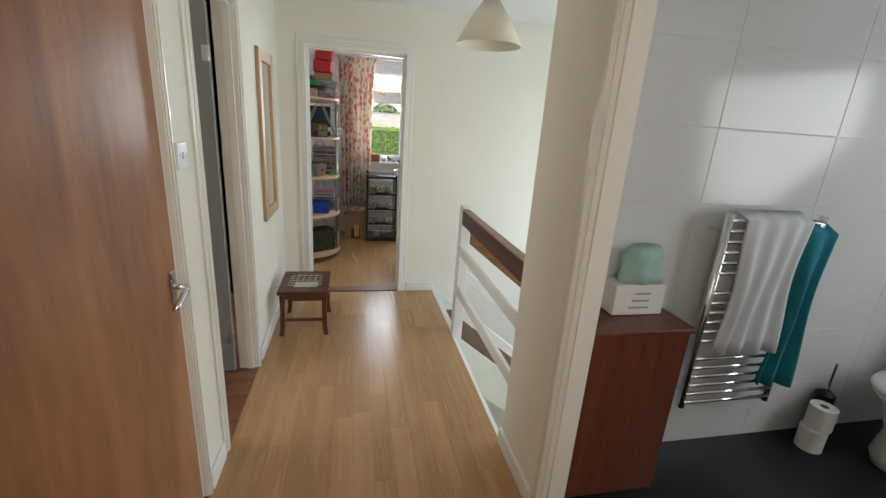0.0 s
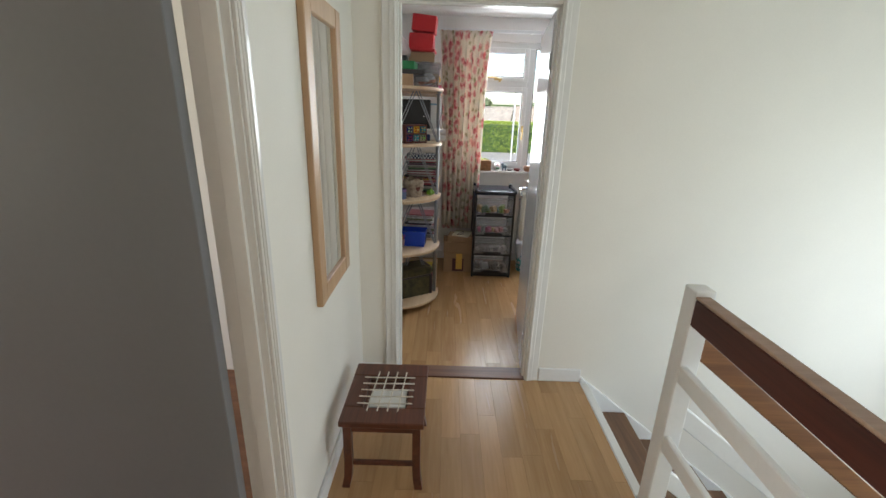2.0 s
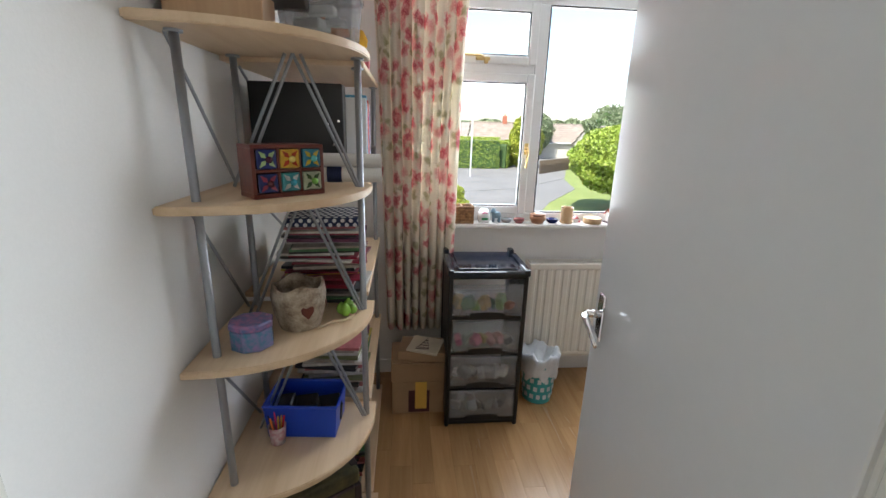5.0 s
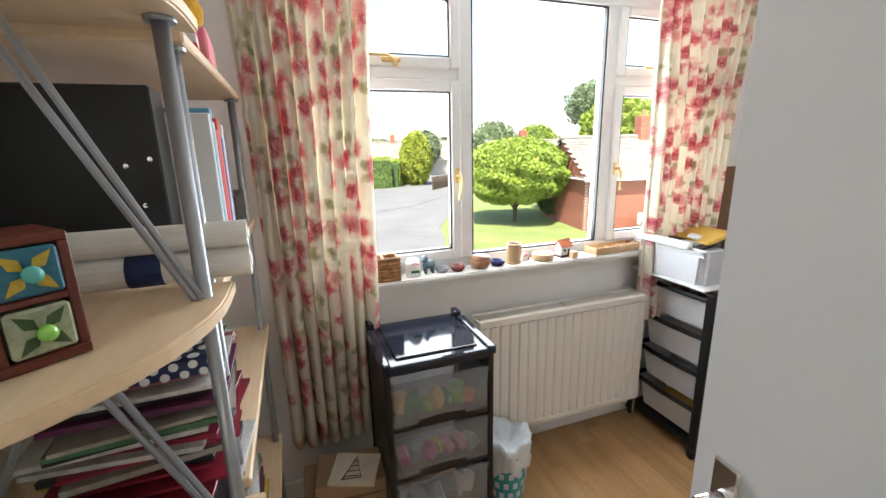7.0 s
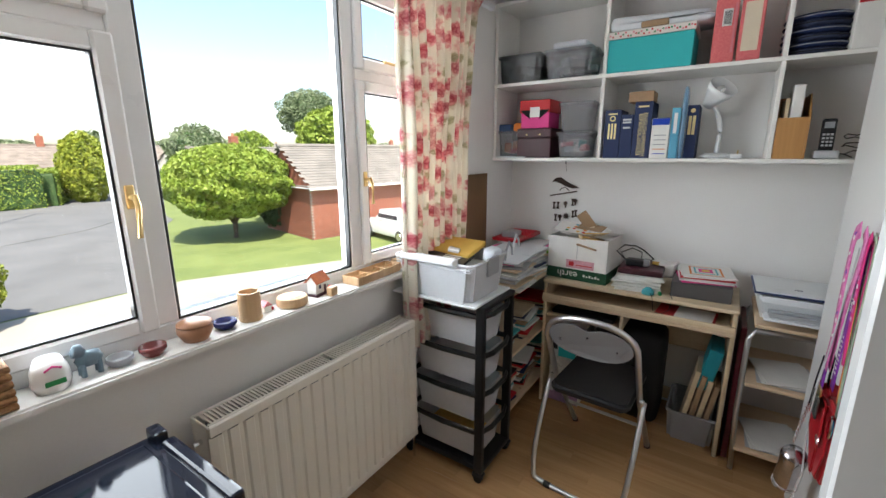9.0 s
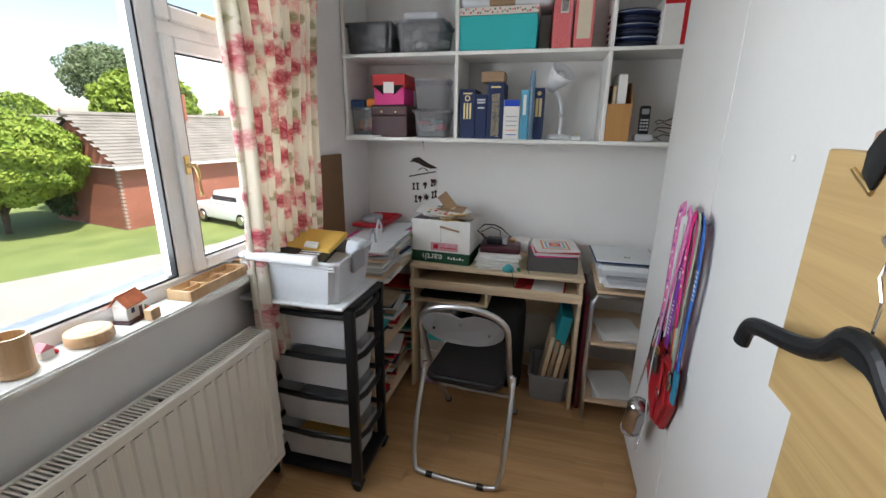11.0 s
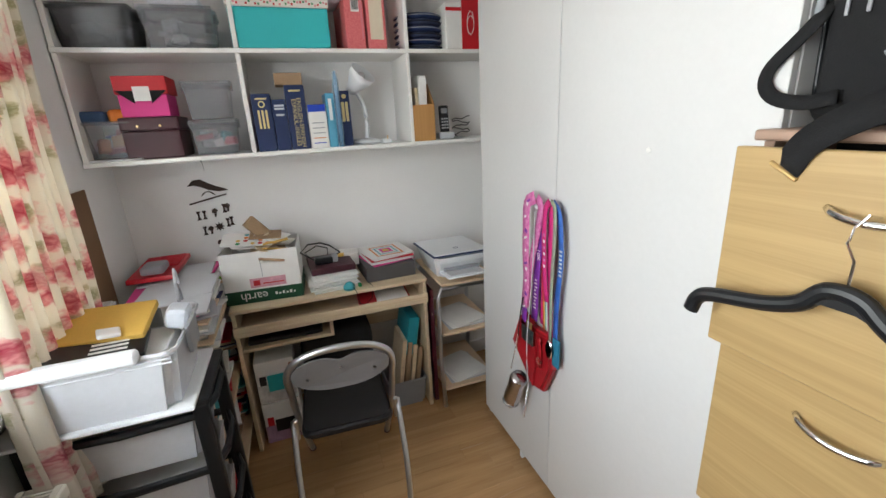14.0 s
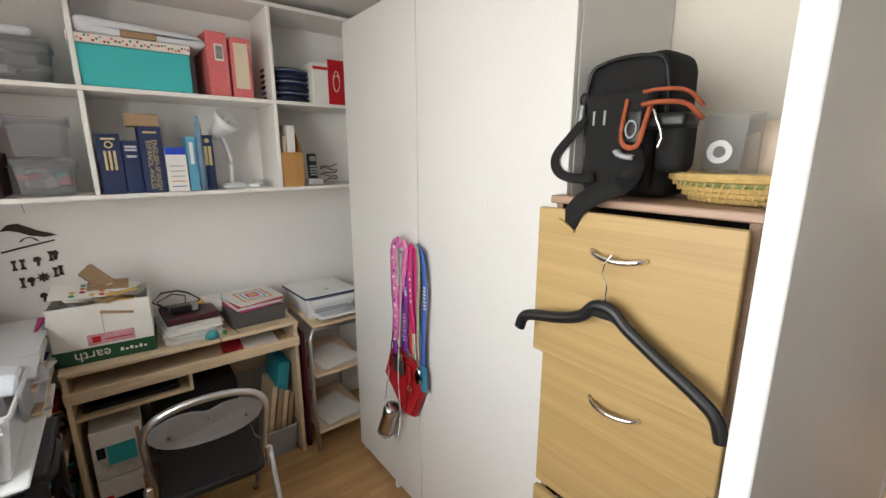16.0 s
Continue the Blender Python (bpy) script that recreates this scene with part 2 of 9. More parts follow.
def lathe(prof, n=24, bm=None, m=None, cx=0, cy=0):
    """A turned shape from rows of radius, height."""
    b = bmesh.new()
    rings = []
    for r, z in prof:
        if r < 1e-5:
            rings.append([b.verts.new((cx, cy, z))])
        else:
            rings.append([b.verts.new((cx + r * math.cos(2 * math.pi * i / n), cy + r * math.sin(2 * math.pi * i / n), z)) for i in range(n)])
    for a, c in zip(rings, rings[1:]):
        for i in range(n):
            q = []
            for v in (a[i % len(a)], a[(i + 1) % len(a)], c[(i + 1) % len(c)], c[i % len(c)]):
                if v not in q:
                    q.append(v)
            if len(q) > 2:
                b.faces.new(q)
    bmesh.ops.recalc_face_normals(b, faces=b.faces[:])
    if m is not None:
        b.transform(m)
    return join(bm, b)


def tube(pts, r, n=8, bm=None, closed=False, flat=1.0):
    """A round bar along points; flat squeezes it upright."""
    b = bmesh.new()
    P = [Vector(p) for p in pts]
    k = len(P)
    rings = []
    up = Vector((0, 0, 1))
    for i, p in enumerate(P):
        if closed:
            d = P[(i + 1) % k] - P[i - 1]
        else:
            d = P[min(i + 1, k - 1)] - P[max(i - 1, 0)]
        d.normalize()
        u = d.cross(up)
        if u.length < 0.05:
            u = d.cross(Vector((0, 1, 0)))
        u.normalize()
        w = u.cross(d).normalized()
        rings.append([b.verts.new(p + r * (math.cos(2 * math.pi * j / n) * u + flat * math.sin(2 * math.pi * j / n) * w)) for j in range(n)])
    for i in range(k if closed else k - 1):
        a, c = rings[i], rings[(i + 1) % k]
        for j in range(n):
            b.faces.new((a[j], a[(j + 1) % n], c[(j + 1) % n], c[j]))
    if not closed:
        b.faces.new(rings[0])
        b.faces.new(rings[-1][::-1])
    bmesh.ops.recalc_face_normals(b, faces=b.faces[:])
    return join(bm, b)


def arc(cx, cy, r, a0, a1, n=10):
    return [(cx + r * math.cos(radians(a0 + (a1 - a0) * i / n)), cy + r * math.sin(radians(a0 + (a1 - a0) * i / n))) for i in range(n + 1)]


def frame_ring(w0, w1, h0, h1, t, d0, d1, bev=0.004, bm=None):
    """A rectangular frame in the x, z plane; t wide, from y d0 to d1."""
    bm = bm or bmesh.new()
    box(w0, w0 + t, d0, d1, h0, h1, bev, bm=bm)
    box(w1 - t, w1, d0, d1, h0, h1, bev, bm=bm)
    box(w0 + t, w1 - t, d0 + 0.001, d1 - 0.001, h0, h0 + t, bev, bm=bm)
    box(w0 + t, w1 - t, d0 + 0.001, d1 - 0.001, h1 - t, h1, bev, bm=bm)
    return bm


def setting(name, bm, material, label=""):
    return part(name, bm, material, None, label, kind="structure")

WARDM = mat("wardrobe_laminate", (0.64, 0.64, 0.63), 0.38, 0.04, 2, 80, 0.03)


def smoothed(pts, k=5):
    """Points along a smooth curve through the given ones."""
    P = [Vector(p) for p in pts]
    P = [P[0] * 2 - P[1]] + P + [P[-1] * 2 - P[-2]]
    out = []
    for i in range(1, len(P) - 2):
        a, b, c, d = P[i - 1:i + 3]
        for j in range(k):
            t = j / k
            out.append(tuple(0.5 * (2 * b + (c - a) * t + (2 * a - 5 * b + 4 * c - d) * t * t + (3 * b - a - 3 * c + d) * t ** 3)))
    return out + [tuple(P[-2])]

# ---- large structure ----
H = 2.33
GR = -2.72
# walls
setting("wall_landing_left", boxes([(0.10, 0.20, 0.9, 2.52, 0, H), (0.10, 0.20, 3.44, 3.68, 0, H), (0.10, 0.20, 4.37, 5.54, 0, H),
                                    (0.10, 0.20, 2.52, 3.44, 2.0, H), (0.10, 0.20, 3.68, 4.37, 2.0, H)]), WALL, "cream painted landing wall with two doorways")
setting("wall_landing_end", boxes([(-0.4, 0.40, 5.54, 5.64, 0, H), (0.40, 1.175, 5.54, 5.64, 2.0, H), (1.175, 3.8, 5.54, 5.64, GR, H)]), WALL, "cream painted landing end wall beside the stairs")
setting("wall_bathroom_front", boxes([(1.49, 1.59, 3.13, 3.56, 0, H), (1.49, 1.59, 0.9, 2.10, 0, H), (1.49, 1.59, 2.10, 3.13, 2.0, H)]), WALL)
setting("wall_bathroom_stairs", boxes([(1.59, 4.0, 3.46, 3.56, 0.0, H), (1.49, 4.0, 3.46, 3.56, GR, -0.22)]), WALL)
setting("wall_landing_back", boxes([(-0.4, 4.0, 0.8, 0.9, 0, H)]), WALL)
setting("wall_stairs_side", boxes([(3.8, 3.9, 3.46, 5.64, GR, 0.0), (3.8, 3.9, 3.56, 3.8, 0.0, H), (3.8, 3.9, 4.8, 5.64, 0.0, H), (3.8, 3.9, 3.8, 4.8, 1.6, H)]), WALL)
setting("wall_room_left", boxes([(0.09, 0.19, 5.64, 7.68, 0, H)]), WALL2, "white painted bedroom wall behind the shelf unit")
setting("wall_room_right", boxes([(3.60, 3.70, 5.64, 7.68, 0, H)]), WALL2, "white painted bedroom wall behind the desk")
WX0, WX1, WZ0, WZ1 = 0.70, 2.92, 0.93, 2.13
setting("wall_window", boxes([(0.09, 3.70, 7.68, 7.92, GR, WZ0), (0.09, WX0, 7.68, 7.92, WZ0, H + 0.1), (WX1, 3.70, 7.68, 7.92, WZ0, H + 0.1), (WX0, WX1, 7.68, 7.92, WZ1, H + 0.1)]), WALL2, "white painted wall round the bedroom window")
setting("wall_bathroom_side", boxes([(4.0, 4.1, 0.9, 3.56, 0, H)]), WALL2)
setting("wall_left_rooms", boxes([(-3.1, -3.0, 0.8, 5.64, 0, 0.9), (-3.1, -3.0, 0.8, 3.0, 0.9, H), (-3.1, -3.0, 4.8, 5.64, 0.9, H), (-3.1, -3.0, 3.0, 4.8, 2.1, H), (-3.0, 0.1, 5.54, 5.64, 0, H), (-3.0, 0.1, 0.8, 0.9, 0, H)]), WALL2)
setting("ceiling", boxes([(-3.1, 4.1, 0.8, 7.92, H, H + 0.12)]), CEIL, "flat white ceiling")
setting("roof_void_cover", boxes([(-3.3, 4.3, 0.6, 8.2, H + 0.125, H + 0.2)]), CEIL)

# floors
setting("floor_slab", boxes([(0.0, 1.49, 0.9, 5.54, -0.22, -0.018), (0.09, 3.7, 5.64, 7.68, -0.22, -0.018), (0.40, 1.175, 5.54, 5.64, -0.22, -0.018), (1.49, 4.0, 0.9, 3.46, -0.22, 0.004), (-3.0, 0.0, 0.9, 5.54, -0.22, -0.018)]), TREAD)
setting("stair_nosing", boxes([(1.491, 1.535, 4.745, 5.517, -0.017, 0.002)], 0.004), SKIRT, "white painted nosing along the landing edge")
setting("floor_lower", boxes([(1.49, 3.8, 3.56, 5.54, GR - 0.1, GR)]), PLANK)
setting("stair_wall_edge", boxes([(1.49, 1.52, 3.56, 5.54, -0.30, -0.018)]), SKIRT, "white painted edge board of the landing")

# door casings
def casing(name, w0, w1, h, t, proud, m, leaf_gap=0.012):
    """Moulded architrave round an opening in the x, z plane, its back at y = 0."""
    bm = bmesh.new()
    for k, (a, b, p) in enumerate(((0.0, t, proud * 0.55), (0.006, t * 0.55, proud * 0.8), (0.010, t * 0.28, proud))):
        box(w0 - b, w0 - a - (0.0 if k else 0.0), -p, 0, 0, h + b, 0.002, bm=bm)
        box(w1 + a, w1 + b, -p, 0, 0, h + b, 0.002, bm=bm)
        box(w0 - a, w1 + a, -p + 0.0006, 0, h + a, h + b, 0.002, bm=bm)
    ob = setting(name, bm, GLOSS)
    ob.matrix_world = m
    return ob

casing("trim_room_door", 0.415, 1.16, 1.99, 0.075, 0.02, pose(0, 5.54, 0))
casing("trim_room_door_inner", -1.16, -0.415, 1.99, 0.075, 0.02, pose(0, 5.64, 0, 0, 0, 180))
casing("trim_left_door", 3.69, 4.36, 1.99, 0.05, 0.02, pose(0.20, 0, 0, 0, 0, 90))
casing("trim_brown_door", 2.53, 3.43, 1.99, 0.022, 0.012, pose(0.20, 0, 0, 0, 0, 90))
casing("trim_bathroom_door", -3.12, -2.11, 1.99, 0.055, 0.014, pose(1.49, 0, 0, 0, 0, -90))

def lining(name, w0, w1, h, d, m):
    bm = bmesh.new()
    box(w0 - 0.015, w0, 0, d, 0, h, 0.001, bm=bm)
    box(w1, w1 + 0.015, 0, d, 0, h, 0.001, bm=bm)
    box(w0 - 0.015, w1 + 0.015, 0, d, h, h + 0.015, 0.001, bm=bm)
    box(w0, w0 + 0.012, 0.02, d - 0.042, 0, h - 0.012, 0.001, bm=bm)
    box(w1 - 0.012, w1, 0.02, d - 0.042, 0, h - 0.012, 0.001, bm=bm)
    box(w0, w1, 0.02, d - 0.042, h - 0.012, h, 0.001, bm=bm)
    ob = setting(name, bm, GLOSS)
    ob.matrix_world = m
    return ob

lining("trim_room_lining", 0.415, 1.16, 1.985, 0.1, pose(0, 5.54, 0))
lining("trim_left_lining", 3.695, 4.355, 1.985, 0.1, pose(0.20, 0, 0, 0, 0, 90))
lining("trim_brown_lining", 2.535, 3.425, 1.985, 0.1, pose(0.20, 0, 0, 0, 0, 90))
lining("trim_bathroom_lining", -3.115, -2.115, 1.985, 0.1, pose(1.49, 0, 0, 0, 0, -90))

# skirting
setting("baseboard_landing", boxes([(0.20, 0.215, 4.44, 5.54, 0, 0.085), (0.20, 0.215, 3.454, 3.63, 0, 0.085), (0.215, 0.335, 5.525, 5.54, 0, 0.085), (1.24, 1.49, 5.525, 5.54, 0, 0.085),
                                    (1.475, 1.49, 3.20, 3.56, 0, 0.085), (1.475, 1.49, 3.56, 3.575, 0, 0.085)], 0.004), SKIRT, "white painted skirting board")
setting("baseboard_room", boxes([(0.19, 0.205, 5.66, 7.68, 0, 0.09), (0.205, 3.6, 7.665, 7.68, 0, 0.09), (3.585, 3.6, 5.64, 7.665, 0, 0.09)], 0.004), SKIRT, "white painted skirting board")

# thresholds
setting("threshold_room", boxes([(0.415, 1.16, 5.53, 5.645, -0.016, 0.008)], 0.003), THRESH, "dark wooden door threshold")
setting("threshold_left", boxes([(0.095, 0.205, 3.665, 4.355, -0.016, 0.006)], 0.003), THRESH, "dark wooden door threshold")

# window
def window_unit():
    w = new("window_1")
    tagged(w, "white plastic three-part window with small top lights and brass handles", "window", kind="structure")
    y0, y1 = 7.715, 7.785
    bm = frame_ring(WX0, WX1, WZ0 + 0.02, WZ1, 0.05, y0, y1, 0.004)
    for x in (1.405, 2.145):
        box(x + 0.001, x + 0.062, y0 + 0.002, y1 - 0.002, WZ0 + 0.07, WZ1 - 0.05, 0.004, bm=bm)
    for a, b in ((WX0 + 0.05, 1.405), (2.208, WX1 - 0.05)):
        box(a, b, y0 + 0.003, y1 - 0.003, 1.745, 1.79, 0.004, bm=bm)
    part("window_frame", bm, UPVC, w)
    for a, b in ((WX0 + 0.045, 1.412), (2.202, WX1 - 0.045)):
        for c, d in ((WZ0 + 0.065, 1.745), (1.785, WZ1 - 0.045)):
            part("sash", frame_ring(a, b, c, d, 0.045, y0 - 0.014, y1 - 0.03, 0.006), UPVC, w)
            part("seal", frame_ring(a + 0.0455, b - 0.0455, c + 0.0455, d - 0.0455, 0.006, y0 - 0.006, y0 + 0.02, 0.001), BLACKPL, w)
            p = part("pane", boxes([(a + 0.046, b - 0.046, y0 + 0.01, y0 + 0.014, c + 0.046, d - 0.046)]), GLASS, w)
            p.visible_shadow = False
    part("seal", frame_ring(1.4675, 2.1455, WZ0 + 0.0705, WZ1 - 0.0505, 0.007, y0 + 0.006, y0 + 0.03, 0.001), BLACKPL, w)
    p = part("pane", boxes([(1.468, 2.145, y0 + 0.02, y0 + 0.024, WZ0 + 0.071, WZ1 - 0.051)]), GLASS, w)
    p.visible_shadow = False
    for x, sx in ((1.39, -1), (2.225, 1)):
        h = part("handle", box(-0.011, 0.011, -0.006, 0, -0.03, 0.03, 0.003), BRASS, w, "worn brass window handle", loc=(x, y0 - 0.014, 1.36))
        bm = lathe([(0, 0), (0.007, 0), (0.007, 0.03), (0, 0.03)], 10, m=pose(0, 0, 0, 90))
        tube([(0, -0.03, 0.006), (0.002, -0.038, -0.02), (0.004 * sx, -0.038, -0.10)], 0.007, 8, bm)
        part("lever", bm, BRASS, h)
    for x in (1.13, 2.50):
        bm = box(x - 0.045, x + 0.03, y0 - 0.028, y0 - 0.014, 1.80, 1.818, 0.004)
        tube([(x + 0.0, y0 - 0.03, 1.812), (x - 0.02, y0 - 0.045, 1.82), (x - 0.16, y0 - 0.035, 1.825)], 0.006, 8, bm)
        box(x + 0.0, x + 0.02, y0 - 0.03, y0 - 0.014, 1.785, 1.815, 0.004, bm=bm)
        part("stay", bm, BRASS, w, "brass casement stay")
    return w

window_unit()
setting("window_sill", prism([(0.62, 7.595), (3.02, 7.595), (3.02, 7.68), (2.92, 7.68), (2.92, 7.715), (0.70, 7.715), (0.70, 7.68), (0.62, 7.68)], 0.93, 0.955, 0.006, seg=2), SKIRT, "white painted window sill")
setting("window_board_outside", boxes([(WX0, WX1, 7.786, 7.98, 0.90, 0.945)], 0.004), UPVC)

# stairs
RISE, GO = 0.195, 0.245
for i in range(5):
    x0 = 1.52 + GO * i
    z = -RISE * (i + 1)
    last = 3.8 if i == 5 else x0 + GO
    setting("step", boxes([(x0 - 0.001, x0 + GO + 0.02, 4.745, 5.517, z - 0.035, z)], 0.006), TREAD, "dark wooden stair tread")
    setting("riser", boxes([(x0 - 0.012, x0 - 0.002, 4.745, 5.515, z + 0.001, z + RISE - 0.036)]), TREAD)
zl = -RISE * 6
setting("stair_quarter_landing", boxes([(1.52 + GO * 5, 3.8, 4.70, 5.54, zl - 0.1, zl)], 0.004), TREAD)
for i in range(7):
    y1 = 4.70 - 0.24 * i
    if y1 > 3.8:
        setting("step", boxes([(2.80, 3.8, y1 - 0.26, y1, zl - RISE * (i + 1) - 0.035, zl - RISE * (i + 1))], 0.006), TREAD, "dark wooden stair tread")
def stringer(y0, y1, top, low, name):
    s = RISE / GO
    bm = bmesh.new()
    xs = [(1.49, top), (1.50, top), (2.80, top - 1.30 * s), (2.80, -1.05 - 0.33), (1.49, low)]
    pts = [(x, z) for x, z in xs]
    b = prism(pts, 0, y1 - y0)
    b.transform(Matrix.Translation((0, y1, 0)) @ Matrix.Rotation(radians(90), 4, "X"))
    join(bm, b)
    return setting(name, bm, SKIRT, "white painted stair stringer")
stringer(5.518, 5.54, 0.03, -0.35, "stair_stringer_wall")
stringer(4.715, 4.743, -0.01, -0.35, "stair_stringer_open")
setting("baseboard_stair_landing", boxes([(2.80, 3.8, 5.525, 5.54, zl, zl + 0.1)], 0.004), SKIRT)

# ---- special materials ----


def curtain_mat():
    """Cream cotton printed with red and pink roses and green leaves."""
    m = mat("rose_print_cotton", (0.82, 0.77, 0.67), 0.9, 0.06, 5, 400, 0.3)
    N, L = m.node_tree.nodes, m.node_tree.links
    b = N["Principled BSDF"]
    base = b.inputs["Base Color"].links[0].from_socket
    uv = N.new("ShaderNodeUVMap")
    wob = N.new("ShaderNodeTexNoise")
    wob.inputs["Scale"].default_value = 22
    wob.inputs["Detail"].default_value = 4
    L.new(uv.outputs[0], wob.inputs["Vector"])
    addv, sub = N.new("ShaderNodeVectorMath"), N.new("ShaderNodeVectorMath")
    sub.operation = "SCALE"
    sub.inputs["Scale"].default_value = 0.06
    L.new(wob.outputs["Color"], sub.inputs[0])
    L.new(uv.outputs[0], addv.inputs[0])
    L.new(sub.outputs[0], addv.inputs[1])
    prev = base

    def spots(scale, radius, c1, c2, keep, seedx):
        nonlocal prev
        mp, v = N.new("ShaderNodeMapping"), N.new("ShaderNodeTexVoronoi")
        mp.inputs["Location"].default_value = (seedx, seedx * 0.7, 0)
        L.new(addv.outputs[0], mp.inputs[0])
        L.new(mp.outputs[0], v.inputs["Vector"])
        v.voronoi_dimensions = "2D"
        v.inputs["Scale"].default_value = scale
        v.inputs["Randomness"].default_value = 0.85
        lt, rag = N.new("ShaderNodeMapRange"), N.new("ShaderNodeTexNoise")
        rag.inputs["Scale"].default_value, rag.inputs["Detail"].default_value = 55, 3
        L.new(uv.outputs[0], rag.inputs["Vector"])
        wsum = N.new("ShaderNodeMath")
        wsum.operation = "MULTIPLY_ADD"
        wsum.inputs[1].default_value = 0.55
        L.new(rag.outputs["Fac"], wsum.inputs[0])
        L.new(v.outputs["Distance"], wsum.inputs[2])
        L.new(wsum.outputs[0], lt.inputs[0])
        lt.inputs[1].default_value, lt.inputs[2].default_value = radius + 0.33, radius + 0.17
        sep, gt, mu = N.new("ShaderNodeSeparateColor"), N.new("ShaderNodeMath"), N.new("ShaderNodeMath")
        L.new(v.outputs["Color"], sep.inputs[0])
        gt.operation, mu.operation = "GREATER_THAN", "MULTIPLY"
        L.new(sep.outputs[0], gt.inputs[0])
        gt.inputs[1].default_value = 1 - keep
        L.new(lt.outputs[0], mu.inputs[0])
        L.new(gt.outputs[0], mu.inputs[1])
        petal, grad, sm_ = N.new("ShaderNodeTexVoronoi"), N.new("ShaderNodeMapRange"), N.new("ShaderNodeMath")
        petal.voronoi_dimensions, petal.feature = "2D", "DISTANCE_TO_EDGE"
        petal.inputs["Scale"].default_value = scale * 6.5
        L.new(addv.outputs[0], petal.inputs["Vector"])
        L.new(v.outputs["Distance"], grad.inputs[0])
        grad.inputs[1].default_value, grad.inputs[2].default_value = 0.06, radius * 1.35
        sm_.operation, sm_.use_clamp = "MULTIPLY_ADD", True
        sm_.inputs[1].default_value = 1.5
        L.new(petal.outputs["Distance"], sm_.inputs[0])
        L.new(grad.outputs[0], sm_.inputs[2])
        mixc, mixo = N.new("ShaderNodeMix"), N.new("ShaderNodeMix")
        mixc.data_type = mixo.data_type = "RGBA"
        mixc.inputs[6].default_value, mixc.inputs[7].default_value = (*c1, 1), (*c2, 1)
        L.new(sm_.outputs[0], mixc.inputs[0])
        fm = N.new("ShaderNodeMath")
        fm.operation = "MULTIPLY"
        fm.inputs[1].default_value = 0.92
        L.new(mu.outputs[0], fm.inputs[0])
        L.new(fm.outputs[0], mixo.inputs[0])
        L.new(prev, mixo.inputs[6])
        L.new(mixc.outputs[2], mixo.inputs[7])
        prev = mixo.outputs[2]

    spots(17.0, 0.36, (0.32, 0.31, 0.17), (0.58, 0.53, 0.38), 0.36, 3.1)
    spots(11.0, 0.38, (0.60, 0.24, 0.25), (0.78, 0.56, 0.50), 0.32, 9.7)
    spots(10.5, 0.34, (0.40, 0.025, 0.07), (0.74, 0.36, 0.35), 0.40, 1.3)
    spots(8.0, 0.26, (0.46, 0.03, 0.08), (0.76, 0.38, 0.37), 0.46, 5.9)
    L.new(prev, b.inputs["Base Color"])
    t, mx = N.new("ShaderNodeBsdfTranslucent"), N.new("ShaderNodeMixShader")
    L.new(prev, t.inputs[0])
    mx.inputs[0].default_value = 0.42
    L.new(b.outputs[0], mx.inputs[1])
    L.new(t.outputs[0], mx.inputs[2])
    L.new(mx.outputs[0], N["Material Output"].inputs[0])
    return m


CURTAIN = curtain_mat()
BLUE = mat("blue_plastic", (0.01, 0.06, 0.50), 0.35, 0.1, 8, 90, 0.05)
TEAL = mat("teal_plastic", (0.05, 0.38, 0.42), 0.4, 0.1, 8, 90, 0.05)
TEALCARD = mat("turquoise_card", (0.02, 0.45, 0.47), 0.6, 0.05, 5, 150, 0.1)
RED = mat("red_card", (0.55, 0.012, 0.02), 0.5, 0.1, 8, 120, 0.08)
REDLEATHER = mat("red_leather", (0.42, 0.012, 0.02), 0.4, 0.2, 20, 150, 0.4)
PINK = mat("pink_card", (0.72, 0.22, 0.26), 0.6, 0.08, 12, 200, 0.1)
HOTPINK = mat("hot_pink_card", (0.72, 0.05, 0.26), 0.6, 0.08, 12, 200, 0.1)
NAVY = mat("navy_book_cloth", (0.012, 0.028, 0.10), 0.6, 0.15, 20, 300, 0.3)
MAROON = mat("maroon_leatherette", (0.06, 0.012, 0.02), 0.45, 0.2, 15, 200, 0.3)
YELLOW = mat("yellow_paper", (0.72, 0.45, 0.10), 0.75, 0.08, 12, 200, 0.15)
ORANGE = mat("orange_plastic", (0.72, 0.20, 0.03), 0.5, 0.1, 8, 90, 0.05)
GREEN = mat("green_card", (0.02, 0.24, 0.08), 0.6, 0.1, 8, 90, 0.05)
LIME = mat("lime_glaze", (0.28, 0.55, 0.08), 0.25, 0.15, 30, 90, 0.1)
GREY = mat("grey_plastic", (0.32, 0.33, 0.35), 0.45, 0.1, 10, 120, 0.05)
LGREY = mat("light_grey_plastic", (0.52, 0.53, 0.55), 0.4, 0.05, 10, 120, 0.05)
WICKER = mat("wicker_weave", (0.42, 0.24, 0.11), 0.7, 0.4, 40, 160, 0.6, col2=(0.12, 0.055, 0.025))
CLAY = mat("terracotta_glaze", (0.42, 0.20, 0.11), 0.35, 0.15, 20, 120, 0.1)
TURNED = wood("turned_pale_wood", (0.62, 0.42, 0.24), (0.48, 0.30, 0.15), axis=2, ring=20, rough=0.45)
REDPL = mat("red_plastic", (0.50, 0.015, 0.03), 0.35, 0.1, 8, 90, 0.05)
DARKREDWOOD = wood("dark_red_wood", (0.16, 0.035, 0.02), (0.08, 0.014, 0.01), axis=0, ring=14, rough=0.35)
SILVERFAB = mat("crinkled_silver", (0.55, 0.55, 0.58), 0.35, 0.2, 30, 120, 0.9, metal=0.3)
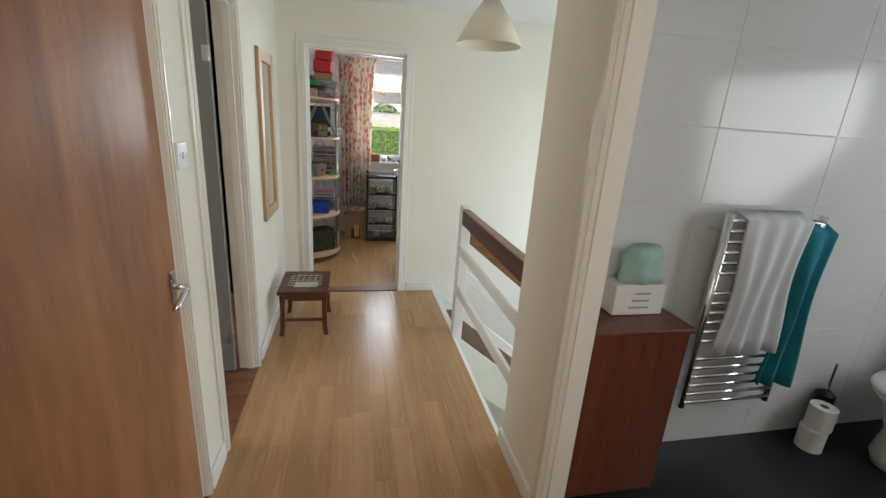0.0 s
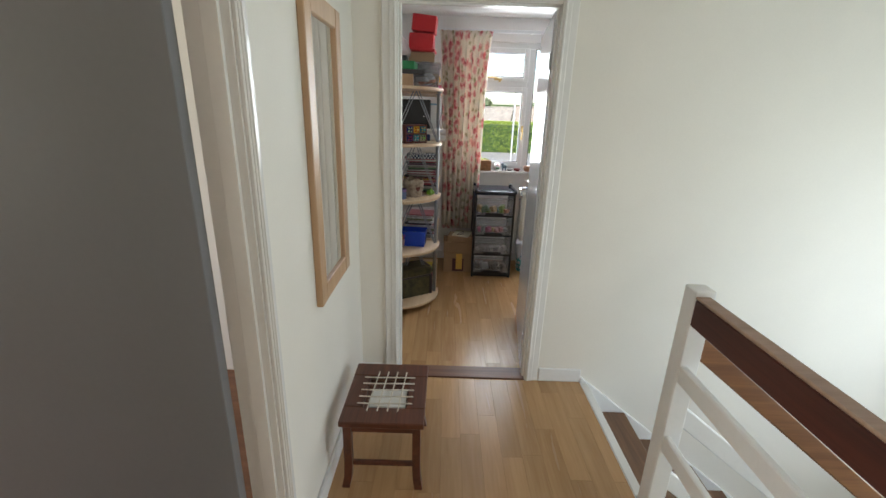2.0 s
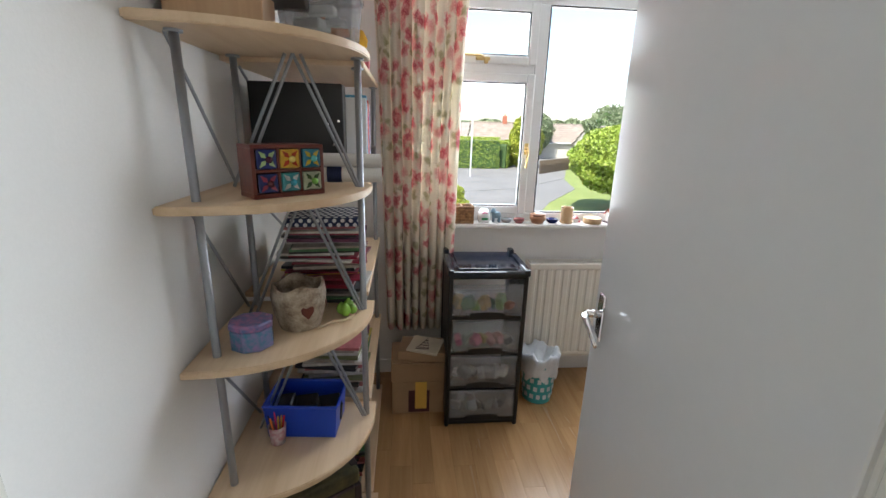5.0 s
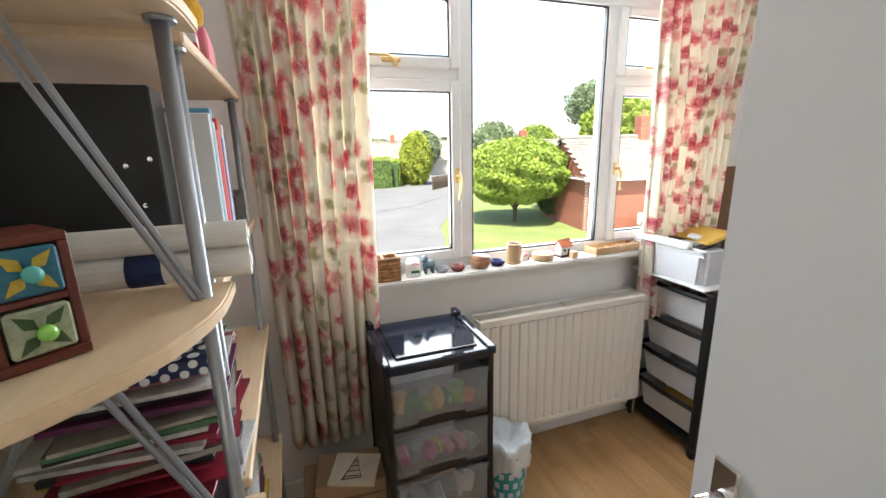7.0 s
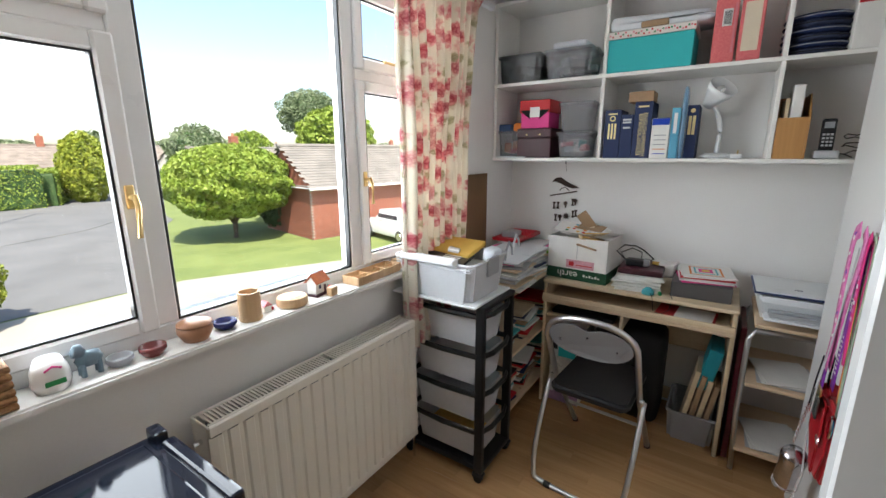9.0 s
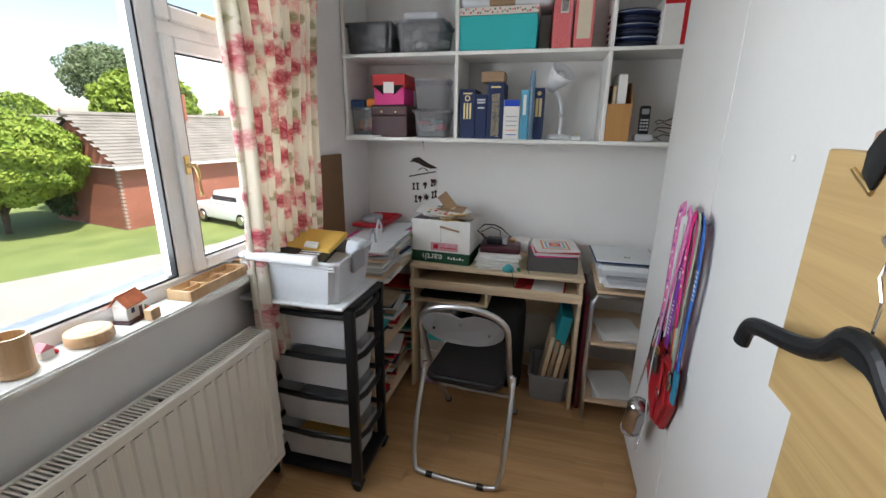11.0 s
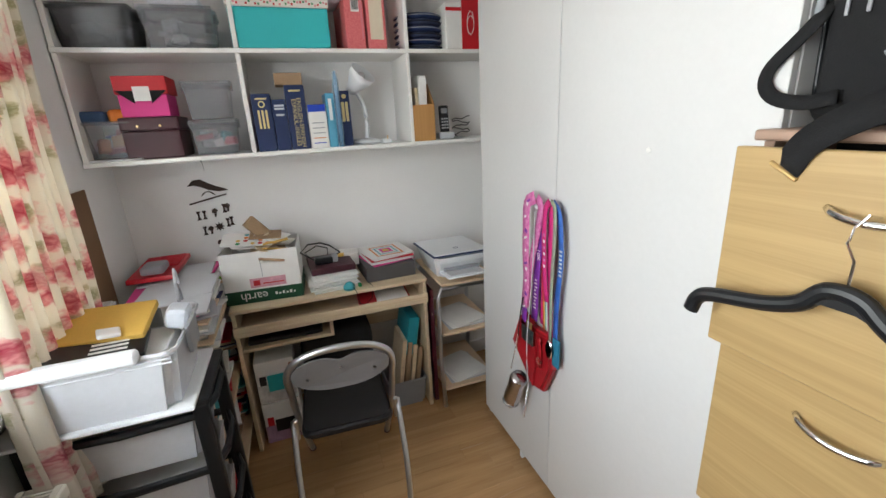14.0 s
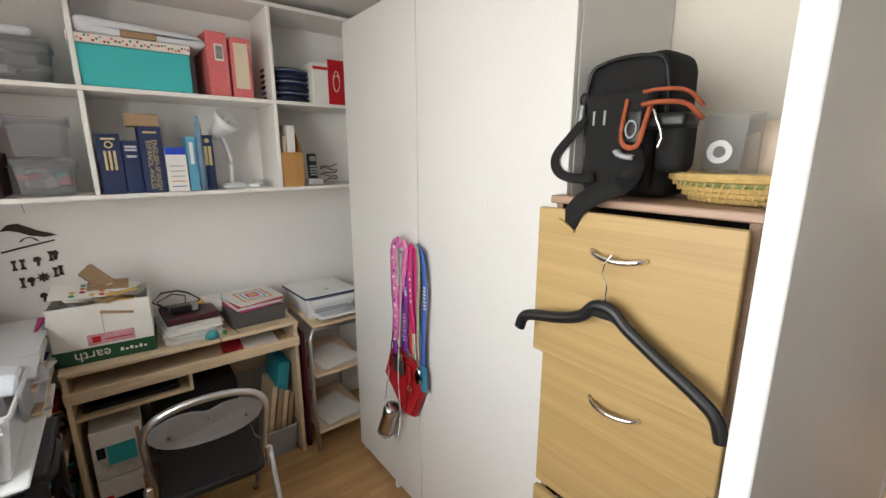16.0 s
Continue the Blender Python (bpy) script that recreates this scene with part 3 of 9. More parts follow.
BAG = mat("white_bin_bag", (0.70, 0.74, 0.80), 0.3, 0.1, 10, 40, 0.6)
TILEW = mat("white_wall_tile", (0.70, 0.71, 0.72), 0.15, 0.05, 2, 60, 0.02)
GROUT = mat("pale_grout", (0.72, 0.72, 0.70), 0.9, 0.1, 10, 100, 0.1)
DARKFLOOR = mat("black_tile", (0.009, 0.010, 0.014), 0.35, 0.3, 5, 80, 0.05)
CERAMIC = mat("white_ceramic", (0.78, 0.78, 0.77), 0.08, 0.03, 3, 60, 0.0)
TOWELW = mat("white_towelling", (0.74, 0.77, 0.82), 0.95, 0.06, 10, 350, 0.9)
TOWELT = mat("teal_towelling", (0.02, 0.26, 0.34), 0.95, 0.15, 10, 350, 0.9)
CABW = wood("bathroom_cabinet_wood", (0.17, 0.05, 0.025), (0.09, 0.025, 0.014), axis=2, ring=14, rough=0.35)
SHADE = mat("cream_lamp_shade", (0.74, 0.68, 0.56), 0.7, 0.05, 5, 200, 0.15)
SEATVINYL = mat("black_vinyl", (0.007, 0.007, 0.009), 0.45, 0.2, 20, 200, 0.3)


def words(name, text, size, material, parent, m, depth=0.0006, font_align="CENTER"):
    cu = bpy.data.curves.new(name, "FONT")
    cu.body, cu.size, cu.extrude, cu.align_x, cu.align_y, cu.resolution_u = text, size, depth, font_align, "CENTER", 2
    tmp = new(name, cu)
    me = bpy.data.meshes.new_from_object(tmp)
    bpy.data.objects.remove(tmp)
    bpy.data.curves.remove(cu)
    me.materials.clear()
    me.materials.append(material)
    ob = new(name, me)
    ob.parent = parent
    ob.matrix_basis = m
    return ob


# ---- doors ----
def lever(parent, x, z, side, y, label="chrome lever handle", toward=-1):
    s = side
    h = part("handle", box(x - 0.02, x + 0.02, y, y + s * 0.008, z - 0.075, z + 0.055, 0.003) if s > 0 else box(x - 0.02, x + 0.02, y - 0.008, y, z - 0.075, z + 0.055, 0.003), CHROME, parent, label)
    bm = lathe([(0, 0), (0.011, 0), (0.010, 0.045), (0, 0.045)], 12, m=pose(x, y, z, -90 * s))
    tube([(x, y + s * 0.04, z), (x + toward * 0.02, y + s * 0.052, z + 0.003), (x + toward * 0.06, y + s * 0.055, z - 0.002), (x + toward * 0.10, y + s * 0.05, z - 0.022), (x + toward * 0.115, y + s * 0.045, z - 0.034)], 0.0095, 10, bm, flat=0.8)
    part("lever", bm, CHROME, h, smooth=True)


def hinge(parent, y, z, x=0.0):
    bm = box(x - 0.002, x + 0.03, y, y + 0.002, z - 0.035, z + 0.035)
    bm = join(bm, lathe([(0, z - 0.037), (0.006, z - 0.037), (0.006, z + 0.037), (0, z + 0.037)], 8, cx=x - 0.003, cy=y + 0.002))
    part("hinge", bm, STEEL, parent, "steel hinge")


d1 = thing("door_1", "white gloss painted flat door standing open into the bedroom", "door", 1.152, 5.648, 0.006, 83)
part("leaf", box(0.0, 0.742, -0.036, 0.0, 0, 1.972, 0.002), mat("door_gloss_paint", (0.74, 0.75, 0.76), 0.15, 0.03, 1.5, 30, 0.02), d1)
lever(d1, 0.685, 1.0, 1, 0.0)
lever(d1, 0.685, 1.0, -1, -0.036)
for z in (0.2, 1.75):
    hinge(d1, 0.0, z)

d2 = thing("door_2", "pale grey painted flat door standing open off the landing", "door", 0.085, 4.352, 0.008, 180)
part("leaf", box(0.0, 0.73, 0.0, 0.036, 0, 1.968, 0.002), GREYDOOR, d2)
for z in (0.22, 1.74):
    hinge(d2, 0.036, z)
d3 = thing("door_3", "closed brown varnished plywood door", "door", 0.165, 2.54, 0.006, 90)
part("leaf", box(0.0, 0.876, -0.018, 0.018, 0, 1.975, 0.002), BROWNDOOR, d3)
lever(d3, 0.838, 0.925, -1, -0.018)
part("edge_strip", box(0.8762, 0.881, -0.0185, 0.0185, 0, 1.975), SKIRT, d3, "white painted door edge")

# ---- landing ----
def balustrade():
    b = thing("landing_balustrade", "white painted landing balustrade with a dark wooden handrail", "railing", 1.525, 4.66, 0)
    post = box(-0.035, 0.035, 0, 0.07, -0.3, 0.972, 0.004)
    part("newel_post", post, SKIRT, b)
    part("handrail", box(-0.032, 0.002, -1.098, 0.004, 0.845, 0.945, 0.006), HANDRAIL, b, "dark red-brown wooden handrail")
    part("handrail_cap", box(-0.036, 0.014, -1.098, -0.001, 0.9455, 0.956, 0.004), CARCASS, b)
    for z in (0.325, 0.625):
        part("rail", box(-0.03, -0.006, -1.098, 0.002, z - 0.004, z + 0.066, 0.005), SKIRT, b)
    part("edge_board", box(-0.04, -0.034, -1.098, 0.86, -0.2, -0.001, 0.001), SKIRT, b)
    return b


balustrade()
sb = thing("stair_balustrade", "wooden handrail running down the stairs to a white newel post", "railing", 1.56, 4.68, 0)
sl = 0.195 / 0.245
ang = math.degrees(math.atan(sl))
L1 = 1.14 / math.cos(radians(ang))
part("handrail", box(0, L1, 0.0, 0.034, -0.075, 0.0, 0.006, m=pose(0.005, 0, 0.80, 0, ang, 0)), HANDRAIL_X, sb, "brown wooden stair handrail")
for zz in (0.50, 0.2):
    part("rail", box(0, L1, 0.006, 0.026, -0.07, 0.0, 0.004, m=pose(0.005, 0, zz, 0, ang, 0)), SKIRT, sb)
part("newel_post", box(1.12, 1.19, -0.018, 0.052, -1.4, 0.01, 0.004), SKIRT, sb)


def stool():
    s = thing("stool", "low dark wooden stool with an unfinished string-laced seat", "stool", 0.43, 4.945, 0)
    hx, hy, zt = 0.17, 0.205, 0.335
    bm = bmesh.new()
    for r in ((-hx, hx, -hy, -0.11, zt - 0.028, zt), (-hx, hx, 0.11, hy, zt - 0.028, zt), (-hx, -0.09, -0.11, 0.11, zt - 0.027, zt - 0.0005), (0.09, hx, -0.11, 0.11, zt - 0.027, zt - 0.0005)):
        box(*r, bev=0.004, bm=bm)
    part("seat_frame", bm, DARKWOOD, s)
    part("seat_board", boxes([(-0.092, 0.092, -0.112, 0.112, zt - 0.035, zt - 0.028)]), DARKWOOD, s)
    part("seat_cloth", boxes([(-0.07, 0.085, -0.085, 0.035, zt - 0.027, zt - 0.018)], 0.003), PAPER, s, "white cloth scrap")
    for sx in (-1, 1):
        for sy in (-1, 1):
            x, y = sx * (hx - 0.03), sy * (hy - 0.03)
            bm = bmesh.new()
            rows = [(0, 0.012), (0.05, 0.003), (0.12, 0), (zt - 0.03, 0)]
            for (za, oa), (zb, ob_) in zip(rows, rows[1:]):
                b = bmesh.new()
                vs = []
                for z, o in ((za, oa), (zb, ob_)):
                    vs.append([b.verts.new((x + o * sx + dx * 0.016, y + o * sy + dy * 0.016, z)) for dx, dy in ((-1, -1), (1, -1), (1, 1), (-1, 1))])
                b.faces.new(vs[0][::-1])
                b.faces.new(vs[1])
                for i in range(4):
                    b.faces.new((vs[0][i], vs[0][(i + 1) % 4], vs[1][(i + 1) % 4], vs[1][i]))
                join(bm, b)
            part("leg", bm, DARKWOOD, s)
    for sy in (-1, 1):
        part("apron", box(-hx + 0.046, hx - 0.046, sy * (hy - 0.03) - 0.009, sy * (hy - 0.03) + 0.009, zt - 0.065, zt - 0.028, 0.002), DARKWOOD, s)
        part("stretcher", box(-hx + 0.046, hx - 0.046, sy * (hy - 0.03) - 0.008, sy * (hy - 0.03) + 0.008, 0.10, 0.122, 0.003), DARKWOOD, s)
        part("side_rail", box(sy * (hx - 0.03) - 0.009, sy * (hx - 0.03) + 0.009, -hy + 0.046, hy - 0.046, zt - 0.065, zt - 0.028, 0.002), DARKWOOD, s)
    cord = mat("white_cord", (0.74, 0.68, 0.58), 0.85, 0.15, 40, 300, 0.5)
    for i in range(4):
        x = -0.068 + i * 0.042
        part("cord", tube([(x, -0.135, zt + 0.002), (x + 0.004, -0.06, zt + 0.006), (x + 0.010, 0.05, zt + 0.006), (x + 0.014, 0.135, zt + 0.002)], 0.003, 6), cord, s)
    for i in range(5):
        y = -0.09 + i * 0.045
        part("cord", tube([(-0.115, y, zt + 0.002), (-0.05, y - 0.01, zt + 0.009), (0.03, y - 0.006, zt + 0.009), (0.115, y + 0.005, zt + 0.002)], 0.003, 6), cord, s)


stool()

mi = thing("wall_mirror", "tall rectangular wall mirror in a pale wooden frame", "mirror", 0.20, 4.992, 0.815)
bm = frame_ring(-0.22, 0.22, 0, 1.045, 0.068, 0, 0.024, 0.003)
bm.transform(pose(0.024, 0, 0, 0, 0, 90) )
part("frame", bm, FRAMEWOOD, mi)
part("glass", boxes([(0.002, 0.012, -0.153, 0.153, 0.067, 0.978)]), MIRROR, mi)

pl = thing("pendant_lamp", "cream conical pendant lamp shade on a white cord", "ceiling lamp", 1.52, 4.50, 1.945)
part("shade", lathe([(0.187, 0), (0.19, 0.0), (0.12, 0.13), (0.045, 0.235), (0.043, 0.232), (0.117, 0.127), (0.187, 0.0)], 40), SHADE, pl, smooth=True)
part("cord", tube([(0, 0, 0.385), (0, 0, 0.2)], 0.004, 8), WHITEPL, pl)
part("bulb_holder", lathe([(0, 0.16), (0.018, 0.16), (0.02, 0.23), (0, 0.235)], 14), WHITEPL, pl)
part("ceiling_rose", lathe([(0, 0.384), (0.04, 0.384), (0.035, 0.37), (0, 0.36)], 20), WHITEPL, pl)

sw = thing("light_switch", "white plastic light switch with one rocker", "light switch", 0.20, 3.515, 1.345)
part("plate", box(0.0, 0.009, -0.043, 0.043, -0.043, 0.043, 0.003, seg=2), WHITEPL, sw)
part("rocker", box(0.009, 0.015, -0.006, 0.006, -0.012, 0.012, 0.002), WHITEPL, sw)
for y in (-0.03, 0.03):
    part("screw", lathe([(0, 0), (0.004, 0), (0.003, 0.0015), (0, 0.0016)], 10, m=pose(0.009, y, 0, 0, 90)), STEEL, sw)

# ---- bathroom seen through its doorway ----
setting("floor_bathroom", boxes([(1.6, 4.0, 0.9, 3.46, 0.0045, 0.012)]), DARKFLOOR, "black tiled bathroom floor")
wt = new("wall_bathroom_tiles")
tagged(wt, "pale grey glazed wall tiles with light joints", "", "", "structure")
for r in range(8):
    for c in range(5):
        z0, x0 = 0.012 + r * 0.31 - 0.0, 1.592 + c * 0.61 - (0.0)
        if z0 > 2.3 or x0 > 3.99:
            continue
        x1 = min(x0 + 0.606, 3.998)
        part("tile", box(x0, x1, 3.448, 3.456, z0, min(z0 + 0.306, 2.325), 0.0015), TILEW, wt)
part("grout", boxes([(1.592, 3.998, 3.4495, 3.4595, 0.012, 2.325)]), GROUT, wt)
bc = thing("bathroom_cabinet", "tall dark wooden bathroom cabinet", "cabinet", 1.64, 3.44, 0.012)
part("body", box(0.0, 0.43, -0.24, 0, 0.0, 0.77, 0.003), CABW, bc)
part("top", box(-0.01, 0.445, -0.255, 0.002, 0.771, 0.79, 0.004), CABW, bc)
tr = thing("towel_radiator", "chrome ladder towel radiator on the tiled wall", "radiator", 2.52, 3.36, 0.30)
for x in (-0.24, 0.24):
    part("upright", tube([(x, 0, 0), (x, 0, 0.93)], 0.018, 12), CHROME, tr, smooth=True)
    for z in (0.08, 0.85):
        part("bracket", tube([(x, 0, z), (x, 0.085, z)], 0.01, 8), CHROME, tr)
for k in range(20):
    if k not in (6, 13):
        part("bar", tube([(-0.24, -0.012, 0.03 + k * 0.046), (0.24, -0.012, 0.03 + k * 0.046)], 0.009, 8), CHROME, tr, smooth=True)


def draped(name, label, x0, x1, ya, yb, ztop, zf, zb, material, folds=5, amp=0.012, slant=0.0, thick=0.008):
    """A cloth hung over a bar: front fall, ridge and back fall, with folds."""
    n, rows = 26, 18
    b = bmesh.new()
    grid = []
    for j in range(rows + 1):
        v = j / rows
        row = []
        for i in range(n + 1):
            u = i / n
            x = x0 + (x1 - x0) * u
            w = amp * math.sin(u * folds * 2 * math.pi + 1.2 * math.sin(3 * v + u * 4))
            if v < 0.6:
                f = 1 - v / 0.6
                z = ztop - (ztop - zf) * f + slant * u * f
                y = ya + w * (0.35 + f) + 0.006 * math.sin(7 * f + 5 * u)
                x += (0.5 - u) * 0.05 * math.sin(3.1 * f) * 1.0
            else:
                f = (v - 0.6) / 0.4
                z = ztop - (ztop - zb) * f
                y = yb + w * 0.4 * f
            row.append(b.verts.new((x, y, z + (0.012 if 0.5 < v < 0.68 else 0))))
        grid.append(row)
    for j in range(rows):
        for i in range(n):
            b.faces.new((grid[j][i], grid[j][i + 1], grid[j + 1][i + 1], grid[j + 1][i]))
    bmesh.ops.recalc_face_normals(b, faces=b.faces[:])
    ob = part(name, b, material, None, smooth=True)
    ob.modifiers.new("thickness", "SOLIDIFY").thickness = thick
    tagged(ob, label, "towel")
    return ob


draped("towel", "white bath towel hung over the towel radiator", 2.33, 2.66, 3.315, 3.385, 1.245, 0.60, 0.8, TOWELW, 4)
draped("towel", "teal towel hung beside the white towel", 2.64, 2.80, 3.312, 3.385, 1.21, 0.42, 0.7, TOWELT, 2, 0.02)
tp = thing("toilet", "white ceramic toilet with closed lid", "toilet", 3.46, 3.14, 0.012)
bm = lathe([(0, 0), (0.11, 0), (0.12, 0.05), (0.10, 0.18), (0.15, 0.33), (0.19, 0.385), (0.19, 0.40), (0, 0.40)], 28)
bm.transform(Matrix.Diagonal((1.25, 1.0, 1.0, 1.0)))
part("bowl", bm, CERAMIC, tp, smooth=True)
bm = lathe([(0, 0.401), (0.195, 0.401), (0.20, 0.415), (0.19, 0.43), (0, 0.435)], 28)
bm.transform(Matrix.Diagonal((1.27, 1.0, 1.0, 1.0)))
part("lid", bm, CERAMIC, tp, smooth=True)
part("cistern", box(0.22, 0.42, -0.2, 0.2, 0.40, 0.78, 0.02, seg=3), CERAMIC, tp)
for k, (x, y) in enumerate(((3.16, 3.30), (3.20, 3.26))):
    rl = thing("toilet_roll", "white toilet roll on the bathroom floor", "toilet roll", 3.10 + 0.015 * k, 3.32, 0.012 + k * 0.125)
    part("paper", lathe([(0.02, 0), (0.058, 0), (0.058, 0.12), (0.02, 0.12), (0.02, 0)], 24), PAPER, rl, smooth=False)
    part("core", lathe([(0.018, 0.001), (0.0195, 0.001), (0.0195, 0.119), (0.018, 0.119), (0.018, 0.001)], 16), CARD, rl)
tb = thing("toilet_brush", "chrome toilet brush in a dark holder", "toilet brush", 3.215, 3.395, 0.012)
part("holder", lathe([(0, 0), (0.045, 0), (0.045, 0.26), (0.02, 0.28), (0, 0.28)], 18), BLACKPL, tb)
part("brush_handle", tube([(0, 0, 0.28), (0, 0, 0.44)], 0.007, 8), CHROME, tb)
pc = thing("towel_pile", "small mint green cloth in a white printed box", "box", 1.92, 3.37, 0.805)
part("box", box(-0.13, 0.10, -0.05, 0.05, 0, 0.13, 0.003), PAPER, pc, "white card box")
for k in range(3):
    part("print_line", box(-0.06 + 0.01 * k, 0.03, -0.0515, -0.0505, 0.03 + 0.03 * k, 0.037 + 0.03 * k), GREY, pc)
b = lathe([(0.02, 0.13), (0.10, 0.135), (0.075, 0.18), (0.085, 0.24), (0.06, 0.285), (0, 0.27)], 18)
for v in b.verts:
    v.co.x += 0.012 * math.sin(9 * v.co.z * 10 + v.co.y * 60)
    v.co.y = v.co.y * 0.55 + 0.008 * math.sin(v.co.x * 70)
part("cloth", b, mat("mint_cloth", (0.42, 0.62, 0.56), 0.9, 0.15, 20, 200, 0.5), pc, smooth=True)

# ---- curtains ----
def curtain(name, label, xa, xb, xc, xd, zt, zb, y, folds, seed):
    """Gathered curtain: top from xa to xb, bottom from xc to xd."""
    rng = random.Random(seed)
    n, rows = folds * 10, 26
    b = bmesh.new()
    uvl = b.loops.layers.uv.new("UVMap")
    ph = [rng.uniform(-0.6, 0.6) for _ in range(folds + 2)]
    am = [rng.uniform(0.6, 1.25) for _ in range(folds + 2)]
    grid = []
    for j in range(rows + 1):
        v = j / rows
        row = []
        for i in range(n + 1):
            u = i / n
            k = u * folds
            ki = int(k)
            f = k - ki
            ag = am[ki] * (1 - f) + am[ki + 1] * f
            pg = ph[ki] * (1 - f) + ph[ki + 1] * f
            e = v ** 0.45
            x = (xa + (xb - xa) * u) * (1 - e) + (xc + (xd - xc) * u) * e
            w = math.sin(2 * math.pi * k + pg + 0.5 * math.sin(3 * v + ki))
            d = (0.018 + 0.022 * min(1, v * 4)) * ag * w + 0.006 * math.sin(9 * v + 5 * u)
            x += 0.008 * math.cos(2 * math.pi * k) * v
            row.append(b.verts.new((x, y + d, zt + (zb - zt) * v + (0.006 * w if j in (0, rows) else 0))))
        grid.append(row)
    for j in range(rows):
        for i in range(n):
            fc = b.faces.new((grid[j][i], grid[j][i + 1], grid[j + 1][i + 1], grid[j + 1][i]))
            for lp, (ii, jj) in zip(fc.loops, ((i, j), (i + 1, j), (i + 1, j + 1), (i, j + 1))):
                lp[uvl].uv = (ii / n * abs(xb - xa) * 1.75, -jj / rows * abs(zt - zb))
    c = thing(name, label, "curtain", 0, 0, 0)
    p = part("fabric", b, CURTAIN, c, smooth=True)
    p.modifiers.new("thickness", "SOLIDIFY").thickness = 0.002
    for i in range(folds * 2):
        x = xa + (xb - xa) * (i + 0.5) / (folds * 2)
        part("hook", tube([(x, y + 0.015, zt - 0.02), (x, y + 0.03, zt + 0.01)], 0.003, 5), WHITEPL, c)


curtain("curtain", "cream curtain printed with red roses, drawn to one side above cartons", 0.56, 1.035, 0.62, 0.965, 2.185, 0.40, 7.50, 8, 3)
curtain("curtain", "cream curtain printed with red roses, hanging behind the plastic drawers", 2.275, 2.92, 2.31, 2.70, 2.185, 0.62, 7.555, 10, 8)
ct = thing("curtain_track", "white curtain track above the window", "curtain track", 1.8, 7.60, 2.19)
part("track", box(-1.32, 1.32, -0.015, 0.015, 0, 0.025, 0.003), WHITEPL, ct)
for x in (-1.2, -0.4, 0.4, 1.2):
    part("bracket", box(x - 0.012, x + 0.012, 0.015, 0.08, 0.002, 0.022, 0.002), WHITEPL, ct)

# ---- bedroom: the curved shelf unit ----
SZ = (0.07, 0.49, 0.89, 1.285, 1.66)
su = thing("shelf_unit", "pale beech shelf unit on grey steel posts, crowded with things", "shelves", 0.195, 6.28, 0)


def end_board():
    pts = [(0.0, 0.0)]
    for i in range(1, 15):
        a = radians(90 * i / 14)
        pts.append((0.425 * math.sin(a) ** 0.9, 0.36 * (1 - math.cos(a))))
    pts += [(0.425, 0.43), (0.0, 0.43)]
    return pts


for z in SZ:
    part("curved_board", prism(end_board(), z - 0.02, z, 0.003, seg=2), BEECH, su)
SZ2 = (0.07, 0.50, 0.92, 1.275, 1.645)
for z in SZ2:
    part("straight_board", box(0.0, 0.405, 0.432, 1.16, z - 0.018, z, 0.003), BEECH, su)
POSTS = [(0.055, 0.075), (0.395, 0.36), (0.05, 0.40), (0.385, 0.45), (0.385, 1.12), (0.04, 1.12)]
for k, (x, y) in enumerate(POSTS):
    part("post", tube([(x, y, 0.0), (x, y, 1.64)], 0.010, 10), GREYTUBE, su, smooth=True)
    for z in (SZ if k < 3 else SZ2)[1:]:
        part("collar", lathe([(0, z - 0.026), (0.018, z - 0.026), (0.018, z - 0.021), (0, z - 0.021)], 14, cx=x, cy=y), GREYTUBE, su)
for a, b in zip(SZ, SZ[1:]):
    for dx in (0, 0.02):
        part("brace", tube([(0.23 + dx, 0.325, b - 0.022), (0.385 + dx * 0.4, 0.345, a + 0.003)], 0.0048, 6), GREYTUBE, su)
        part("brace", tube([(0.23 - dx, 0.325, b - 0.022), (0.075 - dx, 0.30, a + 0.003)], 0.0048, 6), GREYTUBE, su)
    part("brace", tube([(0.03, 0.09, b - 0.022), (0.03, 0.38, a + 0.003)], 0.0048, 6), GREYTUBE, su)
    part("brace", tube([(0.03, 0.5, b - 0.04), (0.03, 1.1, a + 0.003)], 0.0048, 6), GREYTUBE, su)

# drawer towers


